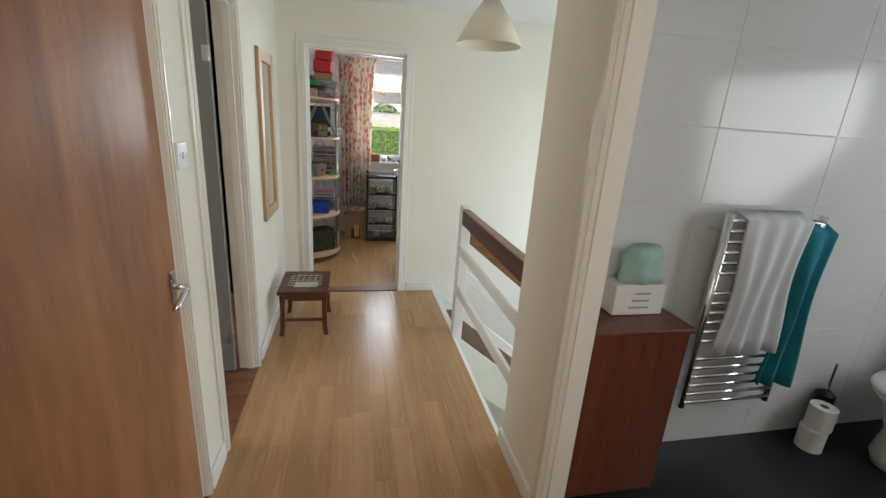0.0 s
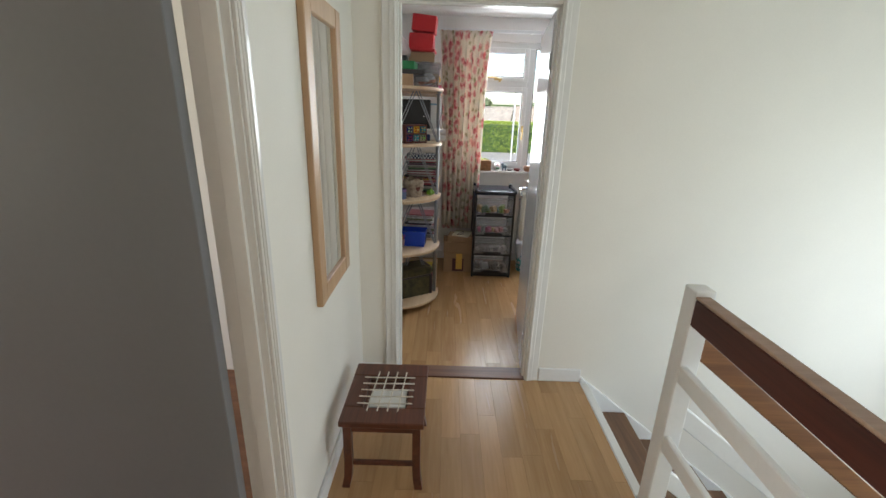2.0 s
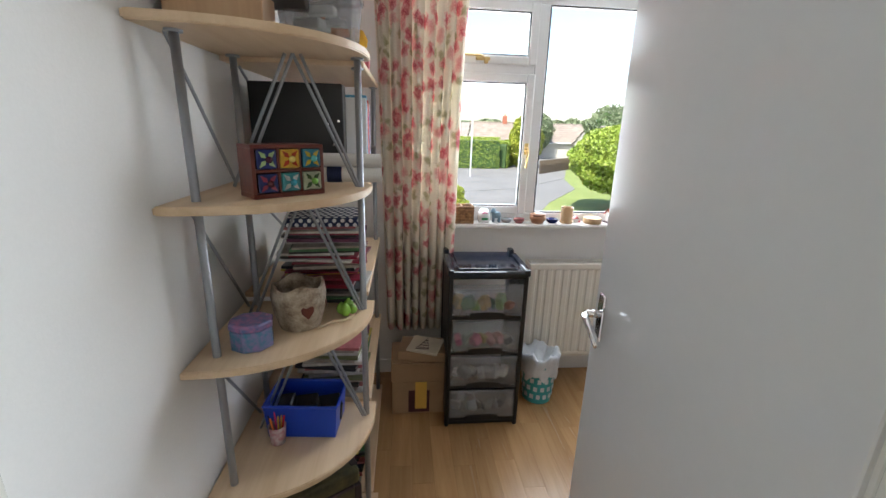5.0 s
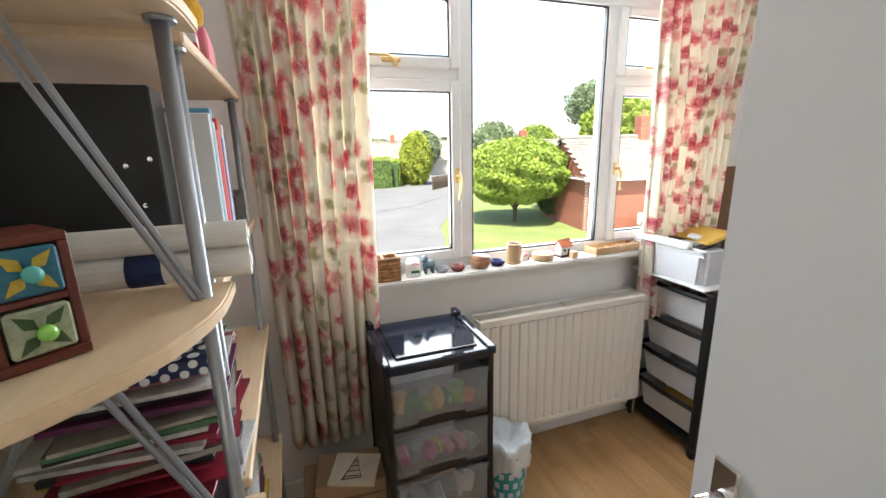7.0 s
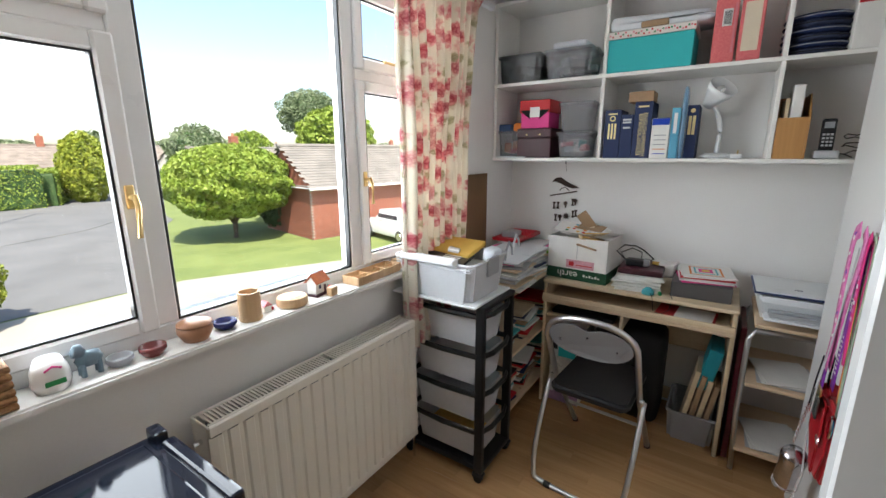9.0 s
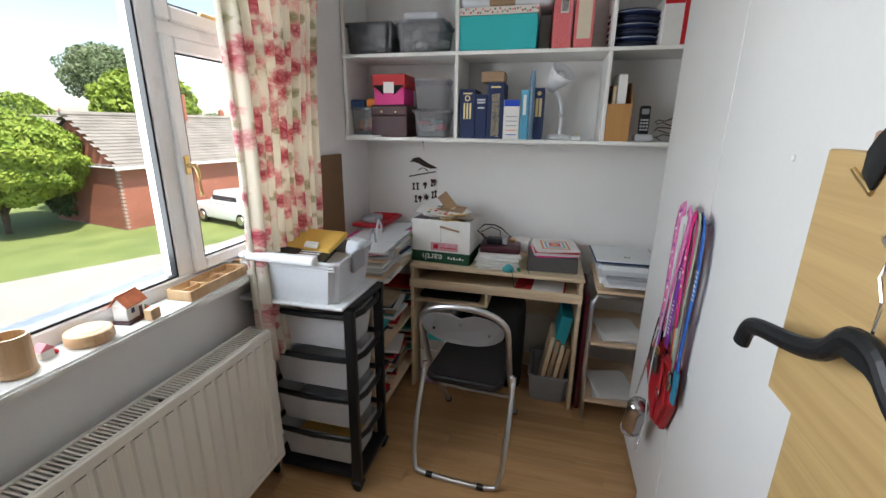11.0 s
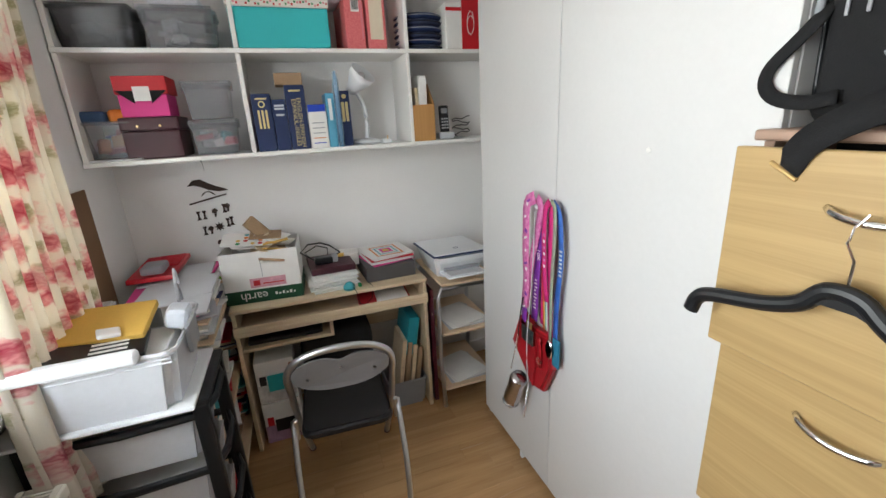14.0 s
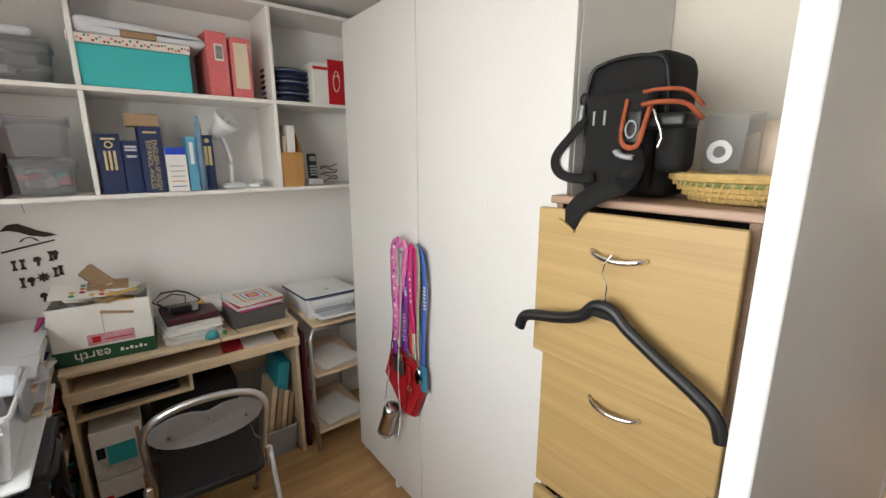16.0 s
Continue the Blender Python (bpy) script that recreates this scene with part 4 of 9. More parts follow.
def tower():
    t = thing("drawer_tower", "black plastic four-drawer tower with clear drawers of craft things", "drawer unit", 1.112, 7.325, 0)
    hw, hd, ht = 0.186, 0.17, 0.84
    for sx in (-1, 1):
        for sy in (-1, 1):
            part("post", box(sx * hw - 0.02 * (sx > 0), sx * hw + 0.02 * (sx < 0), sy * hd - 0.03 * (sy > 0), sy * hd + 0.03 * (sy < 0), 0, ht - 0.015, 0.006, seg=2), BLACKPL, t)
    bm = box(-hw + 0.002, hw - 0.002, -hd - 0.004, hd, ht - 0.045, ht - 0.008, 0.014, seg=3)
    GLOSSY = mat("glossy_dark_blue_plastic", (0.012, 0.016, 0.028), 0.07, 0.1, 3, 60, 0.02)
    part("top", bm, GLOSSY, t, "glossy dark top")
    part("top_panel", box(-hw + 0.045, hw - 0.045, -hd + 0.035, hd - 0.035, ht - 0.012, ht - 0.002, 0.006, seg=2), GLOSSY, t)
    for sx in (-1, 1):
        part("corner_cap", box(sx * hw - 0.028 * (sx > 0), sx * hw + 0.028 * (sx < 0), hd - 0.05, hd + 0.002, ht - 0.02, ht + 0.014, 0.007, seg=2), GLOSSY, t)
        part("top_rail", box(sx * (hw - 0.008) - 0.014, sx * (hw - 0.008) + 0.014, -hd - 0.006, hd - 0.06, ht - 0.03, ht + 0.002, 0.007, seg=2), GLOSSY, t)
    part("side", box(-hw + 0.004, -hw + 0.009, -hd + 0.03, hd - 0.03, 0.03, ht - 0.05), BLACKPL, t)
    part("side", box(hw - 0.009, hw - 0.004, -hd + 0.03, hd - 0.03, 0.03, ht - 0.05), BLACKPL, t)
    part("base", box(-hw + 0.012, hw - 0.012, -hd + 0.01, hd - 0.01, 0.006, 0.03, 0.004), BLACKPL, t)
    dh = 0.187
    cols = [(YELLOW, GREEN, ORANGE, LIME), (PINK, HOTPINK, YELLOW, GREY), (GREY, LGREY, PAPER, GREY), (GREY, PAPER, LGREY, BLACKPL)]
    rng = random.Random(5)
    for k in range(4):
        z0 = 0.035 + (3 - k) * dh
        d = new("drawer")
        d.parent = t
        d.matrix_basis = pose(0, 0, z0)
        n = 16
        b = bmesh.new()
        # bowed front with a scooped lower edge
        gr = []
        for j in range(3):
            row = []
            for i in range(n + 1):
                u = i / n
                x = -0.162 + 0.324 * u
                s = max(0.0, math.sin(math.pi * (u - 0.18) / 0.64)) if 0.18 < u < 0.82 else 0
                zb = 0.016 + 0.026 * s ** 0.6
                z = zb + (0.165 - zb) * j / 2
                row.append(b.verts.new((x, -hd - 0.002 - 0.008 * math.sin(math.pi * u), z)))
            gr.append(row)
        for j in range(2):
            for i in range(n):
                b.faces.new((gr[j][i], gr[j][i + 1], gr[j + 1][i + 1], gr[j + 1][i]))
        ob = part("front", b, DRAWERPL, d, smooth=True)
        ob.modifiers.new("thickness", "SOLIDIFY").thickness = 0.003
        part("rim", box(-0.164, 0.164, -hd - 0.012, -hd + 0.002, 0.166, 0.176, 0.003), DRAWERPL, d)
        part("tray", boxes([(-0.160, 0.160, -hd + 0.004, hd - 0.01, 0.016, 0.019), (-0.162, -0.159, -hd + 0.004, hd - 0.01, 0.016, 0.16), (0.159, 0.162, -hd + 0.004, hd - 0.01, 0.016, 0.16)]), DRAWERPL, d)
        part("crossbar", box(-hw + 0.018, hw - 0.018, -hd + 0.006, -hd + 0.02, -0.006, 0.014, 0.003), BLACKPL, d)
        part("scoop", box(-0.085, 0.085, -hd - 0.001, -hd + 0.006, 0.006, 0.036, 0.012, seg=3), BLACKPL, d, "dark finger scoop")
        for m in range(7):
            w, h = rng.uniform(0.03, 0.075), rng.uniform(0.025, 0.07)
            x = -0.125 + m * 0.040
            part("content_item", box(-w / 2, w / 2, -0.03, 0.03, -h / 2, h / 2, 0.006, m=pose(x, -hd + 0.05 + rng.uniform(0, 0.03), 0.022 + h / 2 + 0.01, rng.uniform(-15, 15), rng.uniform(-30, 30), rng.uniform(-40, 40))), cols[k][rng.randrange(4)], d)


tower()


def cart():
    t = thing("drawer_cart", "tall black-framed trolley with four frosted drawers", "drawer unit", 2.53, 7.435, 0)
    hw, hd = 0.135, 0.195
    for sx in (-1, 1):
        for sy in (-1, 1):
            bm = box(sx * hw - 0.014, sx * hw + 0.014, sy * hd - 0.02, sy * hd + 0.02, 0.05, 0.83, 0.006, seg=2)
            part("post", bm, BLACKPL, t)
            part("caster", join(box(sx * hw - 0.022, sx * hw + 0.022, sy * hd - 0.026, sy * hd + 0.026, 0.03, 0.05, 0.006), lathe([(0, -0.012), (0.02, -0.012), (0.02, 0.012), (0, 0.012)], 14, m=pose(sx * hw, sy * hd, 0.02, 0, 90, 0))), BLACKPL, t)
    part("base", box(-hw, hw, -hd - 0.02, hd + 0.02, 0.045, 0.075, 0.01, seg=2), BLACKPL, t)
    for k in range(4):
        z = 0.09 + k * 0.183
        d = new("drawer")
        d.parent = t
        d.matrix_basis = pose(0, 0, z)
        b = bmesh.new()
        lo = [(-0.10, -0.165), (0.10, -0.165), (0.10, 0.165), (-0.10, 0.165)]
        up = [(-0.118, -0.185), (0.118, -0.185), (0.118, 0.185), (-0.118, 0.185)]
        A = [b.verts.new((x, y, 0.0)) for x, y in lo]
        B = [b.verts.new((x, y, 0.15)) for x, y in up]
        b.faces.new(A[::-1])
        for i in range(4):
            b.faces.new((A[i], A[(i + 1) % 4], B[(i + 1) % 4], B[i]))
        bmesh.ops.bevel(b, geom=[e for e in b.edges if abs(e.verts[0].co.z - e.verts[1].co.z) > 0.1], offset=0.02, segments=3, affect="EDGES")
        ob = part("bin", b, CLEARBOX, d, smooth=False)
        ob.modifiers.new("thickness", "SOLIDIFY").thickness = 0.003
        # rim, bowed forward at both ends
        rim = [(-hw, -hd), (-0.06, -hd - 0.022), (0.06, -hd - 0.022), (hw, -hd), (hw + 0.012, 0), (hw, hd), (-hw, hd), (-hw - 0.012, 0)]
        part("rim", tube([(x, y, 0.158) for x, y in rim], 0.011, 8, closed=True, flat=1.2), BLACKPL, d)
        part("content_item", box(-0.085, 0.085, -0.15, 0.15, 0.006, 0.09 if k > 1 else 0.06, 0.01), (YELLOW, LGREY, PAPER, PAPER)[k], d)
    part("top_ring", box(-hw - 0.014, hw + 0.014, -hd - 0.025, hd + 0.025, 0.826, 0.845, 0.012, seg=2), BLACKPL, t)


cart()
ld = thing("plastic_tray", "white plastic tray lying on the drawer trolley", "tray", 2.505, 7.455, 0.846)
part("tray", box(-0.165, 0.165, -0.215, 0.215, 0, 0.012, 0.006, seg=2), WHITEPL, ld)
part("handle_hole", box(0.13, 0.145, -0.03, 0.03, 0.0121, 0.0128), BLACKPL, ld)


def tub(name, label, x, y, z, w, d, h, rz=0.0, lidded=False, material=None, group="", fill=None):
    """A moulded storage tub with a flared rim."""
    material = material or CLEARBOX
    t = thing(name, label, "storage box", x, y, z, rz, group)
    b = bmesh.new()
    k = 0.88
    A = [b.verts.new((sx * w / 2 * k, sy * d / 2 * k, 0)) for sx, sy in ((-1, -1), (1, -1), (1, 1), (-1, 1))]
    B = [b.verts.new((sx * w / 2, sy * d / 2, h)) for sx, sy in ((-1, -1), (1, -1), (1, 1), (-1, 1))]
    b.faces.new(A[::-1])
    for i in range(4):
        b.faces.new((A[i], A[(i + 1) % 4], B[(i + 1) % 4], B[i]))
    bmesh.ops.bevel(b, geom=[e for e in b.edges if abs(e.verts[0].co.z - e.verts[1].co.z) > h * 0.5], offset=min(w, d) * 0.09, segments=3, affect="EDGES")
    ob = part("tub", b, material, t)
    ob.modifiers.new("thickness", "SOLIDIFY").thickness = 0.0025
    r = min(w, d) * 0.09
    pts = []
    for cx, cy, a in ((w / 2 - r, d / 2 - r, 0), (-w / 2 + r, d / 2 - r, 90), (-w / 2 + r, -d / 2 + r, 180), (w / 2 - r, -d / 2 + r, 270)):
        pts += arc(cx, cy, r, a, a + 90, 4)
    part("rim", tube([(px * 1.01, py * 1.01, h) for px, py in pts], 0.005, 6, closed=True, flat=1.4), material, t)
    if lidded:
        part("lid", box(-w / 2 - 0.006, w / 2 + 0.006, -d / 2 - 0.006, d / 2 + 0.006, h + 0.002, h + 0.016, 0.006, seg=2), material, t)
        for s in (-1, 1):
            part("clip", box(-0.03, 0.03, s * (d / 2 + 0.004) - 0.006, s * (d / 2 + 0.004) + 0.006, h - 0.02, h + 0.02, 0.003), material, t)
    if fill:
        rng = random.Random(int(x * 100 + y * 77))
        for q in range(9):
            a, c, e = rng.uniform(0.15, 0.4) * w, rng.uniform(0.15, 0.4) * d, rng.uniform(0.1, 0.4) * h
            part("content_item", box(-a / 2, a / 2, -c / 2, c / 2, -e / 2, e / 2, 0.004, m=pose(rng.uniform(-0.28, 0.28) * w, rng.uniform(-0.28, 0.28) * d, 0.012 + e * 0.6 + rng.uniform(0, 0.42) * h, rng.uniform(-12, 12), rng.uniform(-12, 12), rng.uniform(0, 90))), fill[q % len(fill)], t)
    return t


b1 = tub("storage_box", "frosted plastic box full of papers standing on the trolley lid", 2.495, 7.45, 0.859, 0.32, 0.40, 0.165, 0)
part("paper_block", boxes([(-0.12, 0.11, -0.15, 0.16, 0.012, 0.125)], 0.003), PAPER, b1)
part("black_folder", box(-0.10, 0.02, -0.10, 0.15, 0, 0.012, 0.002, m=pose(-0.01, -0.01, 0.158, 2, -8, 6)), BLACKPL, b1, "black printed folder")
for k in range(3):
    part("print_line", box(-0.07 + 0.018 * k, -0.062 + 0.018 * k, -0.06, 0.02, 0, 0.001, m=pose(-0.01, -0.01, 0.1715, 2, -8, 6)), PAPER, b1)
part("envelope", box(-0.06, 0.09, -0.12, 0.13, 0.0, 0.022, 0.008, seg=2, m=pose(0.035, 0.01, 0.172, 0, -16, -4)), YELLOW, b1, "padded yellow envelope")
part("paper_scrap", box(-0.02, 0.02, -0.025, 0.025, 0, 0.012, 0.003, m=pose(-0.03, -0.03, 0.186, 10, -8, 20)), PAPER, b1)
part("white_carrier_bag", box(-0.03, 0.05, -0.03, 0.03, 0, 0.06, 0.02, seg=3, m=pose(0.06, -0.16, 0.14, 12, 0, 0)), BAG, b1, "crumpled white carrier bag")
part("handle", box(-0.187, -0.150, -0.13, 0.15, 0.160, 0.192, 0.013, seg=3), WHITEPL, b1, "thick white carrying handle")
for y0 in (-0.10, 0.06):
    part("side_clip", box(0.150, 0.162, y0, y0 + 0.07, 0.11, 0.17, 0.008, seg=2), GREY, b1)
part("end_clip", box(-0.05, 0.05, -0.214, -0.202, 0.10, 0.178, 0.008, seg=2), GREY, b1, "grey plastic end clip")
part("rib", tube([(-0.158, y, 0.150) for y in (-0.19, 0.19)], 0.004, 6), CLEARBOX, b1)
part("rib", tube([(-0.156, y, 0.138) for y in (-0.19, 0.19)], 0.003, 6), CLEARBOX, b1)


def radiator():
    r = thing("radiator", "cream enamelled panel radiator below the window sill", "radiator", 1.42, 7.533, 0.165)
    W, Hh, D = 0.915, 0.58, 0.10
    b = bmesh.new()
    prof = []
    n = 18
    pitch = (W - 0.06) / n
    prof.append((0, 0.004))
    prof.append((0.02, 0))
    for i in range(n):
        x = 0.03 + i * pitch
        prof += [(x + pitch * 0.08, 0.0), (x + pitch * 0.2, 0.007), (x + pitch * 0.45, 0.007), (x + pitch * 0.57, 0.0)]
    prof += [(W - 0.02, 0.0), (W, 0.004)]
    lo = [b.verts.new((x, y, 0.03)) for x, y in prof]
    hi = [b.verts.new((x, y, Hh - 0.035)) for x, y in prof]
    for i in range(len(prof) - 1):
        b.faces.new((lo[i], lo[i + 1], hi[i + 1], hi[i]))
    part("front_panel", b, RADM, r)
    for ea, eb in ((0.0, 0.03), (Hh - 0.035, Hh)):
        part("edge_rail", box(0, W, 0, 0.012, ea, eb, 0.004), RADM, r)
    part("back_panel", box(0, W, D - 0.012, D, 0, Hh, 0.003), RADM, r)
    part("side_panel", box(0, 0.006, 0.012, D - 0.012, 0.01, Hh - 0.001, 0.002), RADM, r)
    part("side_panel", box(W - 0.006, W, 0.012, D - 0.012, 0.01, Hh - 0.001, 0.002), RADM, r)
    part("inner_fins", boxes([(0.03 + 0.02 * i, 0.033 + 0.02 * i, 0.02, D - 0.018, 0.03, Hh - 0.03) for i in range(44)]), GREY, r)
    for y0, y1 in ((0.008, 0.018), (D - 0.018, D - 0.008)):
        part("grille_edge", box(0.006, W - 0.006, y0, y1, Hh - 0.006, Hh + 0.002), RADM, r)
    for i in range(75):
        if i not in (37,):
            x = 0.016 + i * (W - 0.032) / 75
            part("grille_slat", boxes([(x, x + 0.0055, 0.018, D - 0.018, Hh - 0.004, Hh)]), RADM, r)
    part("valve", tube([(0.004, 0.05, 0.52), (-0.022, 0.05, 0.52)], 0.008, 8), CHROME, r)
    part("pipe", tube([(W + 0.0, 0.05, 0.03), (W + 0.03, 0.05, 0.03), (W + 0.03, 0.05, -0.16)], 0.0075, 8), CHROME, r)
    part("bracket", box(0.2, 0.24, D, 0.153, 0.1, 0.5), RADM, r)
    part("bracket", box(0.7, 0.74, D, 0.153, 0.1, 0.5), RADM, r)


radiator()

wb = thing("waste_bin", "teal perforated plastic bin lined with a white bag", "bin", 1.475, 7.39, 0)
part("shell", lathe([(0.0, 0.0), (0.078, 0.0), (0.098, 0.235), (0.094, 0.235), (0.074, 0.006), (0, 0.006)], 32), TEAL, wb, smooth=False)
for rr in range(4):
    for c in range(14):
        a = 2 * math.pi * (c + 0.5 * (rr % 2)) / 14
        z = 0.045 + rr * 0.05
        rad = 0.078 + 0.02 * z / 0.235 + 0.001
        part("hole", box(-0.010, 0.010, -0.001, 0.0015, -0.013, 0.013, 0.0, m=pose(rad * math.cos(a), rad * math.sin(a), z, 0, 0, math.degrees(a) + 90)), BAG, wb)
b = lathe([(0.099, 0.165), (0.106, 0.20), (0.101, 0.245), (0.108, 0.285), (0.09, 0.29), (0.07, 0.25), (0.0, 0.20)], 40)
for v in b.verts:
    a = math.atan2(v.co.y, v.co.x)
    v.co.z += 0.014 * math.sin(5 * a + 1) * (v.co.z > 0.22) + 0.008 * math.sin(13 * a) - 0.015 * (v.co.z < 0.18) * math.sin(7 * a)
    s = 1 + 0.04 * math.sin(17 * a) + 0.03 * math.sin(7 * a + 9 * v.co.z)
    v.co.x *= s
    v.co.y *= s
part("liner", b, BAG, wb, "crumpled white bin liner", smooth=True)

# cartons
c1 = thing("carton", "brown cardboard carton with torn tape", "carton", 0.80, 7.37, 0)
part("box", box(-0.14, 0.14, -0.10, 0.10, 0, 0.19, 0.003), CARD, c1)
part("label_patch", box(-0.055, 0.055, -0.1012, -0.1003, 0.01, 0.14), MAROON, c1)
part("tape", box(-0.02, 0.04, -0.1018, -0.1013, 0.03, 0.19), YELLOW, c1)
c2 = thing("carton", "brown cardboard carton stacked on another", "carton", 0.80, 7.37, 0.191)
part("box", box(-0.145, 0.145, -0.10, 0.10, 0, 0.125, 0.003), CARD, c2)
part("flap", box(-0.14, 0.14, -0.13, -0.102, 0.10, 0.104, 0.001, m=pose(0, 0, 0, -6, 0, 0)), CARD, c2)
c3 = thing("carton", "small flat cardboard box on the cartons", "carton", 0.82, 7.34, 0.318, -8)
part("box", box(-0.12, 0.12, -0.085, 0.085, 0, 0.05, 0.003), CARD, c3)
c4 = thing("card_sheet", "cream card with a drawn brown triangle", "paper", 0.83, 7.30, 0.372, -22)
part("sheet", box(-0.08, 0.08, -0.065, 0.065, 0, 0.012, 0.002, m=pose(0, 0, 0.008, 8, 0, 0)), mat("cream_paper", (0.66, 0.60, 0.48), 0.8, 0.1, 20, 150, 0.1), c4)
part("drawing", tube([(-0.035, -0.05, 0.015), (0.03, -0.04, 0.018), (0.0, 0.045, 0.029)], 0.0018, 4, closed=True), MAROON, c4)
for k in range(4):
    part("drawing", tube([(-0.028 + 0.007 * k, -0.038 + 0.02 * k, 0.0175 + 0.003 * k), (0.026 - 0.006 * k, -0.032 + 0.02 * k, 0.0185 + 0.003 * k)], 0.0016, 4), MAROON, c4)

# ---- desk corner ----
def desk():
    d = thing("desk", "pale ash laminate computer desk with a sliding tray", "desk", 3.165, 6.345, 0)
    W, D, T = 0.92, 0.42, 0.765
    part("desktop", box(0, D, 0, W, T - 0.018, T, 0.003), ASH, d)
    part("side_panel", box(0.012, D - 0.01, 0.004, 0.022, 0, T - 0.019, 0.002), ASH, d)
    part("side_panel", box(0.012, D - 0.01, W - 0.022, W - 0.004, 0, T - 0.019, 0.002), ASH, d)
    part("back_panel", box(D - 0.03, D - 0.015, 0.023, W - 0.023, 0.38, T - 0.019, 0.001), ASH, d)
    part("keyboard_tray", box(-0.006, D - 0.08, 0.026, W - 0.026, 0.645, 0.66, 0.002), ASH, d)
    part("tray_front", box(-0.012, 0.004, 0.004, W - 0.004, 0.638, 0.688, 0.003), ASH, d)
    part("tray_lip", box(-0.016, -0.012, 0.004, W - 0.004, 0.655, 0.663, 0.001), ASH, d)
    part("shelf", box(0.02, D - 0.05, 0.50, W - 0.023, 0.545, 0.56, 0.002), ASH, d)
    part("upright", box(0.02, D - 0.05, 0.485, 0.50, 0.545, 0.637, 0.002), ASH, d)
    part("foot_rail", box(D - 0.06, D - 0.045, 0.023, W - 0.023, 0.05, 0.12, 0.002), ASH, d)


desk()


def chair():
    c = thing("folding_chair", "folding chair with steel frame, black vinyl seat and grey back", "chair", 2.62, 6.85, 0, -3)
    w = 0.185
    top = []
    for i in range(19):
        a = math.pi * i / 18
        top.append((0.0 - 0.035 * math.sin(a), -w * math.copysign(abs(math.cos(a)) ** 0.85, math.cos(a)), 0.69 + 0.115 * math.sin(a) ** 0.85 if 0 < i < 18 else 0.69))
    pts = [(0.46, -w, 0.01), (0.14, -w, 0.42)] + top + [(0.14, w, 0.42), (0.46, w, 0.01)]
    part("main_frame", tube(pts, 0.0125, 12), STEEL, c, smooth=True)
    rl = smoothed([(0.12, -w - 0.02, 0.44), (0.0, -w - 0.02, 0.22), (-0.07, -w - 0.005, 0.05), (-0.085, -w + 0.05, 0.014), (-0.085, w - 0.05, 0.014), (-0.07, w + 0.005, 0.05), (0.0, w + 0.02, 0.22), (0.12, w + 0.02, 0.44)], 4)
    part("rear_leg_loop", tube(rl, 0.011, 10), STEEL, c, smooth=True)
    for s in (-1, 1):
        part("foot", tube([(-0.086, s * 0.10, 0.012), (-0.086, s * 0.13, 0.012)], 0.0135, 8), BLACKPL, c)
        part("foot", tube([(0.455, s * w, 0.02), (0.468, s * w, 0.0)], 0.016, 8), MAROON, c)
        part("pivot", box(-0.01, 0.012, s * (w + 0.012) - 0.01, s * (w + 0.012) + 0.01, 0.36, 0.45, 0.004, m=pose(0.11, 0, 0.0, 0, 0, 0)), STEEL, c)
    part("cross_bar", tube([(0.30, -w, 0.21), (0.30, w, 0.21)], 0.008, 8), STEEL, c)
    pts2 = []
    for cx, cy, a in ((0.35, 0.12, 0), (0.045, 0.125, 90), (0.045, -0.125, 180), (0.35, -0.12, 270)):
        pts2 += arc(cx, cy, 0.045, a, a + 90, 6)
    part("seat", prism(pts2, 0.420, 0.458, 0.012, seg=3), SEATVINYL, c, "black vinyl seat pad")
    b = bmesh.new()
    n = 36
    fr, bk = [], []
    for i in range(n):
        a = 2 * math.pi * i / n
        y = 0.172 * math.copysign(abs(math.cos(a)) ** 0.75, math.cos(a))
        z = 0.075 * math.sin(a)
        if math.sin(a) > 0 and abs(y) < 0.05:
            z -= 0.022 * (1 - (y / 0.05) ** 2)
        x = -0.020 * (1 - (y / 0.2) ** 2) - 0.25 * z
        fr.append(b.verts.new((-0.006 + x, y, 0.708 + z)))
        bk.append(b.verts.new((-0.014 + x, y, 0.708 + z)))
    b.faces.new(fr)
    b.faces.new(bk[::-1])
    for i in range(n):
        b.faces.new((fr[i], fr[(i + 1) % n], bk[(i + 1) % n], bk[i]))
    bmesh.ops.recalc_face_normals(b, faces=b.faces[:])
    part("backrest", b, mat("grey_back_plastic", (0.17, 0.165, 0.168), 0.35, 0.06, 10, 120, 0.05), c, "grey plastic back plate")
    for y, z in ((0.0, 0.735), (-0.115, 0.70), (0.115, 0.70)):
        part("rivet", lathe([(0, 0), (0.006, 0), (0.005, 0.003), (0, 0.003)], 8, m=pose(-0.044 + 0.9 * y * y, y, z, 0, -80, 0)), CHROME, c)


chair()


def wall_shelves():
    s = thing("wall_shelves", "white laminate wall shelving with six bays", "shelves", 3.297, 5.645, 0)
    L = 2.03
    for z, t in ((1.415, 0.018), (1.832, 0.018), (2.262, 0.018)):
        part("board", box(0, 0.295, 0, L, z, z + t, 0.002), LAM, s)
    for y in (1.407, 0.685):
        for z0, z1 in ((1.4335, 1.8315), (1.8505, 2.2615)):
            part("divider", box(0.004, 0.293, y - 0.009, y + 0.009, z0, z1, 0.002), LAM, s)
    for y in (0.009, L - 0.011):
        for z0, z1 in ((1.4335, 1.8315), (1.8505, 2.2615)):
            part("end_panel", box(0.004, 0.293, y - 0.009, y + 0.009, z0, z1, 0.002), LAM, s)


wall_shelves()


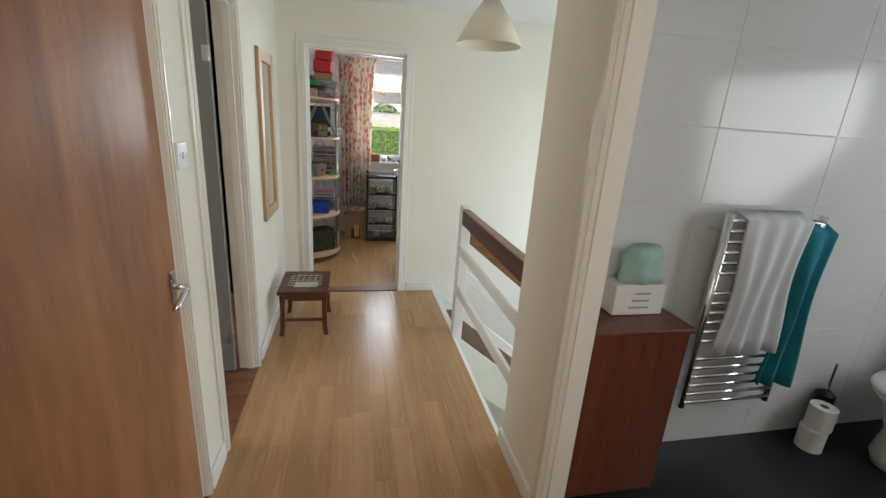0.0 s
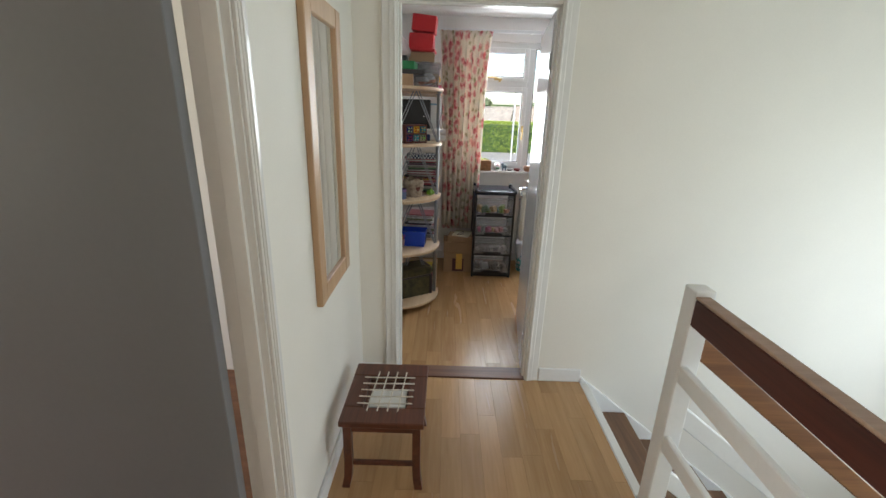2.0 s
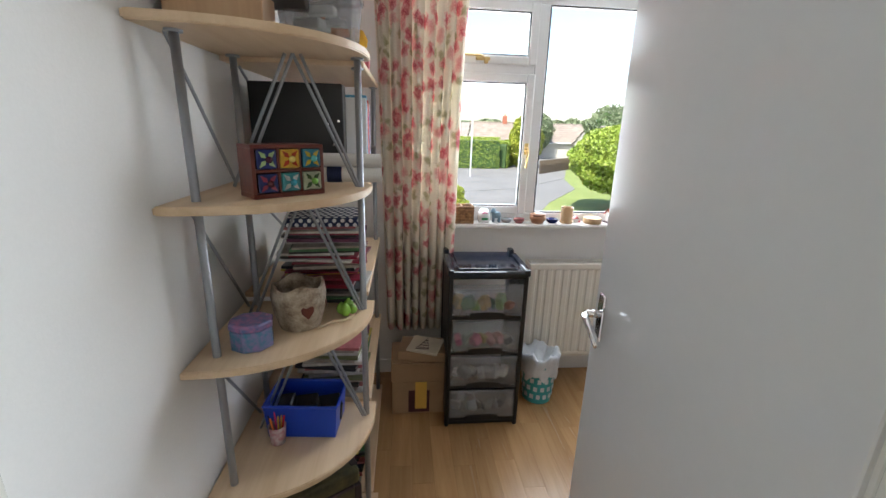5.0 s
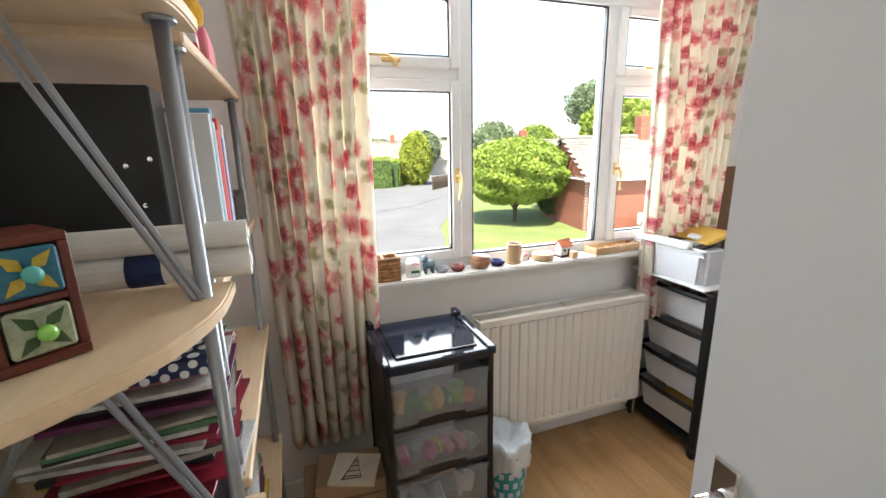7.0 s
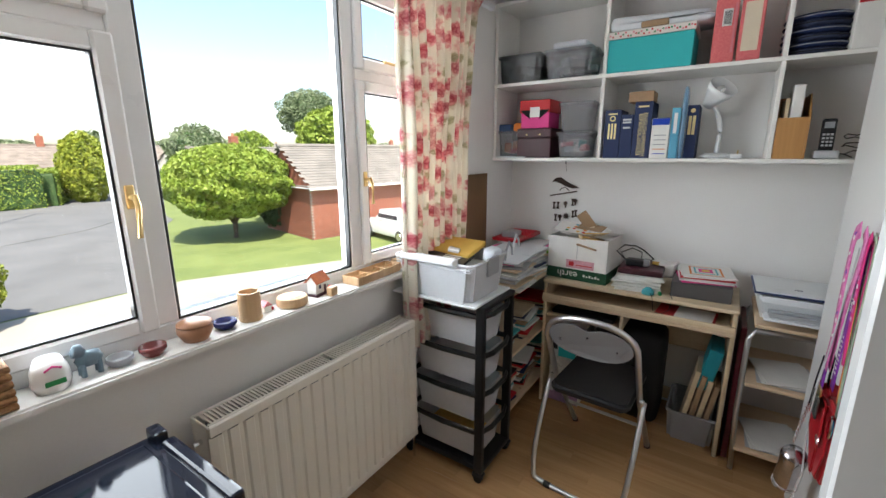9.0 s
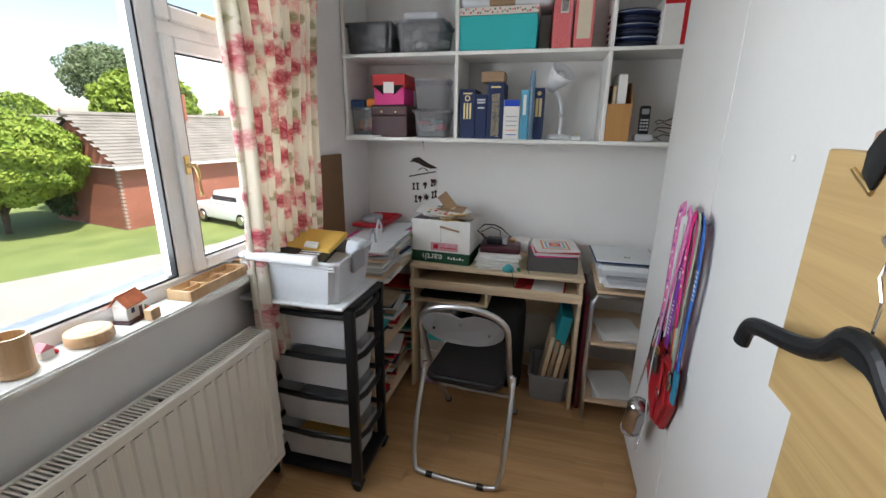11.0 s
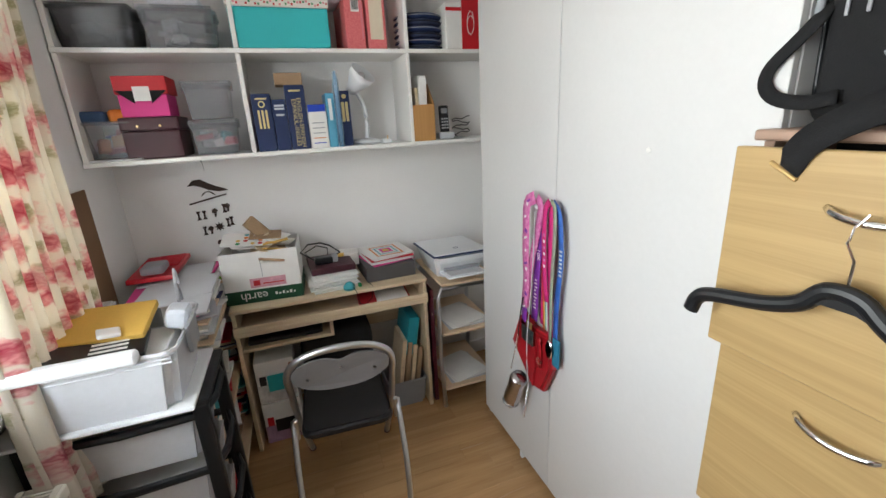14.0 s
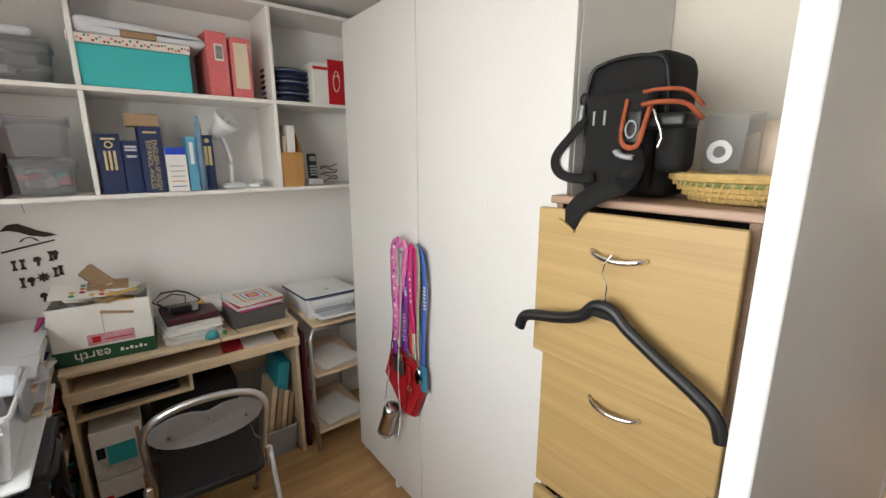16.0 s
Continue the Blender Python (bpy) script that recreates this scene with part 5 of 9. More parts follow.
def wardrobe():
    w = thing("wardrobe", "tall white laminate wardrobe with two doors and round knobs", "wardrobe", 1.765, 5.645, 0)
    D, Hh = 0.457, 2.165
    part("body", boxes([(0, 0.018, 0, D - 0.02, 0, Hh), (1.227, 1.245, 0, D - 0.02, 0, Hh), (0.018, 1.227, 0, D - 0.02, Hh - 0.018, Hh), (0.018, 1.227, 0, 0.006, 0.06, Hh - 0.018), (0.018, 1.227, 0.006, D - 0.05, 0.05, 0.066)], 0.001), WARDM, w)
    part("plinth", box(0.018, 1.227, D - 0.06, D - 0.045, 0, 0.05), WARDM, w)
    part("foot", box(0.875, 0.895, D - 0.04, D - 0.005, 0.0, 0.045, 0.003), WHITEPL, w)
    for a, b_, kx in ((0.001, 0.661, 0.647), (0.6655, 1.244, 0.734)):
        d = part("door", box(a, b_, D - 0.018, D, 0.045, Hh - 0.002, 0.0015), WARDM, w)
        k = lathe([(0, 0), (0.008, 0), (0.008, 0.014), (0.017, 0.02), (0.018, 0.027), (0.013, 0.032), (0, 0.033)], 18, m=pose(kx, D, 1.235, -90))
        part("knob", k, WHITEPL, d, smooth=True)
    part("small_hook", lathe([(0, 0), (0.007, 0), (0.006, 0.002), (0, 0.003)], 12, m=pose(0.29, D, 1.44, -90)), PAPER, w)


wardrobe()


def chest():
    c = thing("chest_of_drawers", "tall oak-fronted chest with brown carcass and its top drawer ajar", "chest of drawers", 1.343, 5.66, 0)
    W, D, T = 0.425, 0.475, 1.492
    part("carcass", boxes([(0, 0.018, 0, D, 0, T - 0.019), (W - 0.018, W, 0, D, 0, T - 0.019), (0.018, W - 0.018, 0, 0.006, 0.02, T - 0.019), (0.018, W - 0.018, 0.006, D - 0.01, 0.02, 0.036)], 0.001), CARCASS, c)
    part("top", box(-0.006, W + 0.012, 0, D + 0.012, T - 0.018, T, 0.003), CARCASS, c)
    # Black sheet added for the shade behind the drawers; not the chest's back.
    part("inner_shade_sheet", boxes([(0.02, W - 0.02, 0.3, 0.31, 0.04, T - 0.02)]), BLACKMAT, c)
    rows = ((1.102, 1.468, 0.062), (0.69, 1.092, 0.022), (0.35, 0.673, 0.03), (0.03, 0.337, 0.022))
    for z0, z1, out in rows:
        d = new("drawer")
        d.parent = c
        d.matrix_basis = pose(0, D + out, 0)
        part("front", box(-0.002, W + 0.004, -0.018, 0, z0, z1, 0.0025), OAK, d)
        part("drawer_side", boxes([(0.022, 0.034, -0.30, -0.0185, z0 + 0.02, z1 - 0.06), (W - 0.034, W - 0.022, -0.30, -0.0185, z0 + 0.02, z1 - 0.06)]), ASH, d)
        zc = z1 - 0.087 if z0 > 1 else z1 - 0.078
        pts = []
        for i in range(11):
            u = i / 10 - 0.5
            pts.append((W / 2 + 0.005 + 0.125 * u, 0.004 + 0.018 * (1 - (2 * u) ** 2) ** 0.7 if abs(u) < 0.5 else 0.0, zc + 0.010 * (4 * u * u) - 0.004))
        part("handle", tube(pts, 0.005, 8, flat=1.2), CHROME, d, "curved chrome bow handle", smooth=True)


chest()
hg = thing("coat_hanger", "black plastic coat hanger hooked on the drawer handle", "coat hanger", 1.563, 6.24, 1.278)
part("hook", tube([(0, -0.012, 0.0), (0, -0.012, 0.05), (0.012, -0.012, 0.072), (0.008, -0.012, 0.095), (0.0, -0.020, 0.112), (-0.006, -0.034, 0.108)], 0.002, 6), CHROME, hg)
b = bmesh.new()
pts = [(0.215, -0.108, 0), (0.205, -0.08, 0), (0.18, -0.066, 0), (0.10, -0.05, 0), (0.05, -0.03, 0), (0.02, 0.0, 0), (-0.02, 0.0, 0), (-0.055, -0.028, 0), (-0.13, -0.07, 0), (-0.20, -0.105, 0), (-0.23, -0.128, 0), (-0.243, -0.165, 0)]
P = [(x, -0.008, z) for x, z, _ in pts]
hb = tube(smoothed(P, 4), 0.010, 12, flat=1.35)
join(hb, prism([(-0.055, -0.032), (-0.03, -0.005), (-0.012, 0.004), (0.012, 0.004), (0.03, -0.005), (0.055, -0.032), (0.02, -0.02), (-0.02, -0.02)], -0.006, 0.006, m=Matrix.Translation((0, -0.008, 0)) @ Matrix.Rotation(radians(90), 4, "X")))
for v in hb.verts:
    v.co.y += 0.25 * (v.co.x ** 2)
part("body", hb, BLACKPL, hg, smooth=False)

# side table behind the trolley
st = thing("side_table", "pale beech corner table with lower shelves full of papers", "table", 2.68, 7.28, 0)
for z in (0.78, 0.44, 0.13):
    part("shelf", box(0.02, 0.89, 0, 0.375, z - 0.018, z, 0.003), BEECH, st)
for x in (0.03, 0.87):
    for y in (0.01, 0.345):
        part("leg", box(x, x + 0.018, y, y + 0.02, 0, 0.761, 0.002), BEECH, st)

# printer trolley
pt = thing("printer_trolley", "small beech trolley with a grey tube frame", "trolley", 3.10, 5.99, 0)
for z in (0.74, 0.46, 0.13):
    part("shelf", box(0.01, 0.46, 0.0, 0.30, z - 0.016, z, 0.003), BEECH, pt)
for x in (0.035, 0.43):
    part("frame_loop", tube([(x, 0.30, 0.0), (x, 0.313, 0.30), (x, 0.313, 0.66), (x + 0.01, 0.29, 0.70), (x + 0.01, 0.02, 0.70), (x, -0.008, 0.66), (x, -0.008, 0.0)], 0.011, 10), STEEL, pt, smooth=True)
pr = thing("printer", "white flatbed printer with a dark blue lid edge", "printer", 3.30, 6.15, 0.741, 0)
b = bmesh.new()
ring = []
for z, k in ((0, 0.80), (0.03, 0.86), (0.09, 0.98), (0.118, 1.0)):
    ring.append([b.verts.new((x * k + (0.02 if k < 0.9 else 0), y * k, z)) for x, y in ((-0.15, -0.14), (0.21, -0.14), (0.21, 0.15), (-0.15, 0.15))])
for a, c in zip(ring, ring[1:]):
    for i in range(4):
        b.faces.new((a[i], a[(i + 1) % 4], c[(i + 1) % 4], c[i]))
b.faces.new(ring[0][::-1])
b.faces.new(ring[-1])
bmesh.ops.bevel(b, geom=[e for e in b.edges if abs(e.verts[0].co.z - e.verts[1].co.z) > 0.01], offset=0.02, segments=3, affect="EDGES")
part("body", b, WHITEPL, pr)
lidm_ = pose(0, 0, 0, 0, 3, 0)
part("lid_edge", box(-0.162, 0.214, -0.150, 0.160, 0.1185, 0.1265, 0.004, seg=2, m=lidm_), NAVY, pr)
part("lid", box(-0.155, 0.207, -0.143, 0.153, 0.124, 0.131, 0.003, seg=2, m=lidm_), WHITEPL, pr)
part("round_mark", lathe([(0.010, 0.1312), (0.014, 0.1312), (0.014, 0.1317), (0.010, 0.1317), (0.010, 0.1312)], 20, m=lidm_, cx=-0.05, cy=0.0), NAVY, pr)
part("output_slot", box(-0.149, -0.120, -0.09, 0.10, 0.035, 0.06, 0.004), GREY, pr)
part("paper_tray", box(-0.25, -0.11, -0.10, 0.12, 0.008, 0.018, 0.004, m=pose(0, 0, 0.01, 0, 5, 0)), WHITEPL, pr)
part("tray_paper", box(-0.235, -0.12, -0.08, 0.10, 0.019, 0.023, 0.001, m=pose(0, 0, 0.01, 0, 5, 0)), LGREY, pr)

# ---- small things: helpers ----
def book(name, label, category, x, y, z, w, h, t, cover, rz=0.0, rx=0.0, ry=0.0, pages=None, group="", spine_marks=None):
    """A book standing with its spine towards -x (before turning): w wide into x, t thick in y, h high."""
    b = new(name)
    b.matrix_world = pose(x, y, z, rx, ry, rz)
    tagged(b, label, category, group)
    part("cover", boxes([(0, 0.004, 0, t, 0, h), (0.004, w, 0, 0.003, 0, h), (0.004, w, t - 0.003, t, 0, h)], 0.001), cover, b)
    part("pages", boxes([(0.0045, w - 0.004, 0.0035, t - 0.0035, 0.003, h - 0.003)]), pages or PAPER, b)
    for z0, z1, a, c, mt in spine_marks or ():
        part("spine_mark", boxes([(-0.0008, 0.0, a * t, c * t, z0 * h, z1 * h)]), mt, b)
    return b


def magazine(x, y, z, w, d, t, cover, rz, label):
    m = new("magazine")
    m.matrix_world = pose(x, y, z, 0, 0, rz)
    tagged(m, label, "magazine", "magazines piled on the shelf unit")
    part("cover", boxes([(-w / 2, w / 2, -d / 2, d / 2, 0, 0.0008), (-w / 2, w / 2, -d / 2, d / 2, t - 0.0008, t), (-w / 2, -w / 2 + 0.0012, -d / 2, d / 2, 0.0009, t - 0.0009), (-w / 2 + 0.0013, w / 2, -d / 2, -d / 2 + 0.0012, 0.0009, t - 0.0009)]), cover, m)
    part("pages", boxes([(-w / 2 + 0.002, w / 2 - 0.002, -d / 2 + 0.002, d / 2 - 0.001, 0.001, t - 0.001)]), PAPER, m)


MAGC = [mat("magazine_cover_" + n, c, 0.35, 0.3, 25, 160, 0.03) for n, c in (("crimson", (0.32, 0.02, 0.05)), ("white", (0.7, 0.7, 0.68)), ("plum", (0.14, 0.03, 0.09)), ("black", (0.03, 0.03, 0.035)), ("olive", (0.20, 0.22, 0.10)),
                                                                      ("yellow", (0.65, 0.48, 0.05)), ("rose", (0.5, 0.16, 0.18)), ("navy", (0.03, 0.04, 0.12)), ("stone", (0.42, 0.38, 0.33)), ("green", (0.08, 0.22, 0.10)))]
MAGN = ["crimson", "white", "plum", "black", "olive", "yellow", "rose", "navy", "stone", "green"]


def pile(x, y, z, w, d, n, seed, t=(0.005, 0.014), jig=0.014, order=None):
    rng = random.Random(seed)
    for i in range(n):
        k = order[i % len(order)] if order else rng.randrange(10)
        th = rng.uniform(*t)
        magazine(x + rng.uniform(-jig, jig), y + rng.uniform(-jig, jig), z, w * rng.uniform(0.88, 1.0), d * rng.uniform(0.9, 1.0), th, MAGC[k], rng.uniform(-9, 9), "glossy %s magazine lying in a pile" % MAGN[k])
        z += th + 0.0006
    return z


# ---- on the shelf unit ----
zt = pile(0.455, 6.76, 0.891, 0.24, 0.20, 34, 11, t=(0.004, 0.0105), jig=0.024, order=[0, 3, 1, 3, 9, 8, 1, 2, 3, 0, 1, 6, 0, 5, 7, 5, 0, 3, 8, 0, 0, 1])
dn = thing("fabric_bundle", "folded navy cloth with white spots on the magazines", "cloth", 0.46, 6.76, zt + 0.001, 4)
part("cloth", box(-0.115, 0.115, -0.10, 0.10, 0, 0.03, 0.012, seg=2), NAVY, dn)
for i in range(9):
    for j in range(2):
        part("spot", lathe([(0, 0), (0.0065, 0), (0.0065, 0.0008), (0, 0.0008)], 10, m=pose(-0.10 + 0.025 * i + 0.0125 * j, -0.1002, 0.008 + 0.014 * j, 90)), WHITEPL, dn)
    for j in range(8):
        part("spot", lathe([(0, 0), (0.0085, 0), (0.0085, 0.0006), (0, 0.0006)], 10, m=pose(-0.10 + 0.0235 * i + 0.012 * (j % 2), -0.088 + 0.0245 * j, 0.0301)), WHITEPL, dn)
pile(0.44, 6.98, 0.921, 0.22, 0.17, 16, 5)
pile(0.46, 6.82, 0.501, 0.22, 0.19, 20, 17, order=[1, 8, 1, 6, 3, 1, 8, 4])
pile(0.45, 7.05, 0.501, 0.22, 0.19, 18, 23)
pile(0.45, 6.86, 0.071, 0.22, 0.19, 16, 29)

# folders standing on the fourth shelf
fb = thing("file_box", "black card box file with metal eyelets", "file", 0.225, 6.83, 1.287)
part("case", box(0, 0.295, 0, 0.075, 0, 0.30, 0.003), BLACKPL, fb)
for x, z in ((0.245, 0.175), (0.28, 0.185), (0.262, 0.11), (0.285, 0.055)):
    part("eyelet", lathe([(0, 0), (0.004, 0), (0.004, 0.0015), (0, 0.0018)], 10, m=pose(x, 0.0, z, 90)), CHROME, fb)
yy = 6.915
SKY = mat("light_blue_card", (0.10, 0.38, 0.58), 0.5, 0.1, 8, 120, 0.05)
CORAL = mat("coral_card", (0.70, 0.13, 0.08), 0.5, 0.1, 8, 120, 0.05)
for k, (c, t, h, nm) in enumerate(((WHITEPL, 0.014, 0.275, "white"), (SKY, 0.016, 0.285, "light blue"), (LGREY, 0.022, 0.262, "pale grey"), (RED, 0.030, 0.25, "red"), (CORAL, 0.024, 0.272, "coral"), (BLUE, 0.018, 0.235, "blue"), (WHITEPL, 0.028, 0.262, "white"), (NAVY, 0.02, 0.25, "navy"))):
    f = thing("ring_binder", "%s ring binder standing on the beech shelf" % nm, "binder", 0.318, yy, 1.287 if yy < 6.7 else 1.277)
    part("cover", box(0, 0.27, 0, t, 0, h, 0.002), c, f)
    yy += t + 0.003
bx = thing("small_box", "black card box with a pale label", "box", 0.44, 7.12, 1.277)
part("box", box(0, 0.15, 0, 0.20, 0, 0.10, 0.003), BLACKPL, bx)
part("label_strip", box(0.02, 0.12, -0.001, -0.0002, 0.03, 0.07), LGREY, bx)
for k, (z, r) in enumerate(((1.287 + 0.024, 0.024), (1.287 + 0.068, 0.021))):
    rl = thing("paper_roll", "white paper roll lying on the shelf", "paper roll", 0.36, 6.72 - 0.0 * k, z)
    part("paper", join(tube([(0, 0, 0), (0.285, 0.012, 0)], r, 18), tube([(0.284, 0.012, 0), (0.287, 0.012, 0)], r * 0.5, 12)), PAPER, rl, smooth=False)
    if k == 0:
        part("band", tube([(0.12, 0.005, 0), (0.165, 0.007, 0)], r + 0.0012, 18), NAVY, rl)


def tile_chest():
    t = thing("tile_drawer_chest", "small dark red wooden chest with six painted tile drawers", "trinket chest", 0.372, 6.378, 1.286, 40)
    t.matrix_world = pose(0.372, 6.378, 1.286, 0, 0, 40) @ Matrix.Scale(0.9, 4)
    W, D, Hh = 0.205, 0.095, 0.14
    for piece in ([(0, W, 0.004, D, 0.0, 0.012), (0, W, 0.004, D, Hh - 0.010, Hh), (0, 0.010, 0.004, D, 0.012, Hh - 0.01), (W - 0.010, W, 0.004, D, 0.012, Hh - 0.01), (0.01, W - 0.01, D - 0.006, D, 0.012, Hh - 0.01),
                        (0.010, W - 0.01, 0.004, D - 0.01, 0.068, 0.076), (0.069, 0.076, 0.004, D - 0.01, 0.012, Hh - 0.01), (0.130, 0.137, 0.004, D - 0.01, 0.012, Hh - 0.01)]):
        part("case_board", boxes([piece], 0.0012), DARKREDWOOD, t)
    cols = (((0.02, 0.03, 0.15), (0.45, 0.62, 0.30), (0.06, 0.01, 0.03)), ((0.60, 0.36, 0.04), (0.40, 0.04, 0.02), (0.72, 0.55, 0.15)), ((0.04, 0.18, 0.26), (0.60, 0.42, 0.06), (0.10, 0.45, 0.42)),
            ((0.02, 0.03, 0.13), (0.35, 0.06, 0.10), (0.08, 0.01, 0.02)), ((0.05, 0.25, 0.28), (0.50, 0.52, 0.50), (0.05, 0.36, 0.45)), ((0.42, 0.46, 0.32), (0.07, 0.12, 0.05), (0.25, 0.58, 0.12)))
    for k, (base, petal, knob) in enumerate(cols):
        c, r = k % 3, 1 - k // 3
        cx, cz = 0.0395 + c * 0.0635, 0.040 + r * 0.0625
        d = part("drawer", box(cx - 0.027, cx + 0.027, 0.0, D - 0.012, cz - 0.025, cz + 0.025, 0.003), mat("tile_glaze", base, 0.2, 0.25, 60, 200, 0.05), t)
        pm = mat("petal_glaze", petal, 0.2, 0.3, 60, 200, 0.05)
        for q in range(4):
            a = radians(45 + 90 * q)
            p = prism([(0.004, 0), (0.014, 0.0065), (0.030, 0.0), (0.014, -0.0065)], 0, 0.001, m=Matrix.Translation((cx, -0.0002, cz)) @ Matrix.Rotation(radians(90), 4, "X") @ Matrix.Rotation(a, 4, "Z"))
            part("petal", p, pm, d)
        part("knob", lathe([(0, 0), (0.004, 0), (0.004, 0.004), (0.009, 0.009), (0.0085, 0.014), (0, 0.018)], 16, m=pose(cx, -0.001, cz, 90)), mat("knob_glaze", knob, 0.15, 0.1, 60, 100, 0.0), d, smooth=True)
    for x in (0.008, W - 0.024):
        part("foot", box(x, x + 0.016, 0.006, 0.022, -0.0005, 0.002), DARKREDWOOD, t)
    return t


tile_chest()
tn = thing("tin_box", "octagonal tin printed in blue and pink", "tin", 0.32, 6.41, 0.891, 15)
pts = [(0.055 * math.cos(radians(22.5 + 45 * i)), 0.05 * math.sin(radians(22.5 + 45 * i))) for i in range(8)]
part("body", prism(pts, 0, 0.055, 0.002), mat("printed_tin", (0.30, 0.20, 0.42), 0.25, 0.9, 60, 90, 0.02, col2=(0.03, 0.22, 0.32)), tn)
part("lid", prism([(x * 1.04, y * 1.04) for x, y in pts], 0.0555, 0.075, 0.004), mat("printed_tin_lid", (0.45, 0.18, 0.34), 0.25, 0.9, 50, 90, 0.02, col2=(0.06, 0.16, 0.34)), tn)
vs = thing("pottery_lantern", "rough white pottery lantern with heart-shaped holes", "candle holder", 0.415, 6.535, 0.891)
b = lathe([(0.0, 0.0), (0.058, 0.0), (0.072, 0.05), (0.078, 0.095), (0.072, 0.13), (0.066, 0.13), (0.070, 0.095), (0.065, 0.05), (0.05, 0.008), (0, 0.008)], 28)
for v in b.verts:
    a = math.atan2(v.co.y, v.co.x)
    v.co.z += 0.008 * math.sin(4 * a) * (v.co.z > 0.11)
part("pot", b, mat("crackled_pottery", (0.50, 0.43, 0.34), 0.75, 0.5, 35, 160, 0.9, col2=(0.15, 0.10, 0.065)), vs)
for a in (-60, 10, 150):
    hp = [(0.0, -0.022), (0.017, -0.002), (0.018, 0.010), (0.010, 0.017), (0.0, 0.010), (-0.010, 0.017), (-0.018, 0.010), (-0.017, -0.002)]
    part("heart_hole", prism(hp, 0, 0.002, m=Matrix.Rotation(radians(a), 4, "Z") @ Matrix.Translation((0.0745, 0, 0.065)) @ Matrix.Rotation(radians(90), 4, "Z") @ Matrix.Rotation(radians(84), 4, "X")), DARKREDWOOD, vs)
for k, (x, y, s) in enumerate(((0.525, 6.60, 0.016), (0.545, 6.62, 0.018), (0.54, 6.585, 0.017), (0.56, 6.60, 0.014))):
    p = thing("glass_bud", "small lime green bud ornament on the shelf", "ornament", x, y, 0.891, 40 * k, "green bud ornaments")
    part("bud", lathe([(0, 0), (s * 0.6, 0.002), (s, s * 0.9), (s * 0.8, s * 1.7), (s * 0.2, s * 2.4), (0, s * 2.5)], 12), LIME, p, smooth=True)
tw = thing("twig", "pale bent twig lying on the shelf", "twig", 0.47, 6.53, 0.891)
part("stem", tube([(0, -0.04, 0.004), (0.04, 0.0, 0.008), (0.07, 0.01, 0.005), (0.10, 0.04, 0.012)], 0.0028, 6), ASH, tw)
part("side_stem", tube([(0.07, 0.01, 0.005), (0.095, 0.0, 0.014)], 0.002, 6), ASH, tw)

bt = thing("blue_tray", "deep blue plastic tray holding small black boxes", "storage tray", 0.40, 6.60, 0.491, -4)
b = bmesh.new()
A = [(-0.115, -0.075), (0.115, -0.075), (0.115, 0.075), (-0.115, 0.075)]
lo = [b.verts.new((x * 0.92, y * 0.92, 0)) for x, y in A]
hi = [b.verts.new((x, y, 0.115)) for x, y in A]
b.faces.new(lo[::-1])
for i in range(4):
    b.faces.new((lo[i], lo[(i + 1) % 4], hi[(i + 1) % 4], hi[i]))
ob = part("tray", b, BLUE, bt)
ob.modifiers.new("thickness", "SOLIDIFY").thickness = 0.004
part("rim", tube([(x, y, 0.115) for x, y in A], 0.005, 6, closed=True), BLUE, bt)
for k in range(3):
    part("content_item", box(-0.035, 0.035, -0.03, 0.03, 0, 0.07, 0.004, m=pose(-0.07 + 0.07 * k, 0.01, 0.02, 6, -8 + 6 * k, 12 * k)), BLACKPL, bt)
pp = thing("pencil_pot", "small white and pink pot of pencils", "pencil pot", 0.325, 6.515, 0.491)
part("pot", lathe([(0, 0), (0.022, 0), (0.027, 0.062), (0.024, 0.062), (0.02, 0.004), (0, 0.004)], 20), mat("speckled_pot", (0.65, 0.62, 0.62), 0.4, 0.8, 60, 80, 0.05, col2=(0.45, 0.12, 0.16)), pp, smooth=True)
for k, c in enumerate((RED, YELLOW, HOTPINK, NAVY, ORANGE, YELLOW)):
    a = k * 1.05
    part("pencil", tube([(0.008 * math.cos(a), 0.008 * math.sin(a), 0.006), (0.024 * math.cos(a), 0.024 * math.sin(a), 0.095 + 0.006 * (k % 3))], 0.003, 6), c, pp)

tk = thing("trunk", "small dark painted trunk with metal-edged corners", "trunk", 0.375, 6.585, 0.072, 32)
TRM = mat("painted_trunk_side", (0.10, 0.095, 0.04), 0.5, 0.8, 22, 60, 0.2, col2=(0.02, 0.018, 0.016))
part("body", box(-0.165, 0.165, -0.10, 0.10, 0.0, 0.165, 0.003), TRM, tk)
part("lid", box(-0.166, 0.166, -0.101, 0.101, 0.168, 0.235, 0.02, seg=3), TRM, tk)
EDG = mat("dark_trunk_edging", (0.045, 0.03, 0.04), 0.4, 0.3, 20, 80, 0.1)
for sx in (-1, 1):
    for sy in (-1, 1):
        part("corner_strip", box(sx * 0.155 - 0.013, sx * 0.155 + 0.013, sy * 0.09 - 0.013, sy * 0.09 + 0.013, -0.001, 0.166, 0.003), EDG, tk)
    part("edge_strip", box(sx * 0.155 - 0.013, sx * 0.155 + 0.013, -0.076, 0.076, 0.225, 0.238, 0.003), EDG, tk)
for sy in (-1, 1):
    part("edge_strip", box(-0.141, 0.141, sy * 0.092 - 0.012, sy * 0.092 + 0.012, 0.16, 0.172, 0.003), EDG, tk)
part("latch", join(box(0.166, 0.171, -0.012, 0.012, 0.135, 0.19, 0.002), tube([(0.171, -0.008, 0.135), (0.176, 0, 0.11), (0.171, 0.008, 0.135)], 0.002, 6)), CHROME, tk)

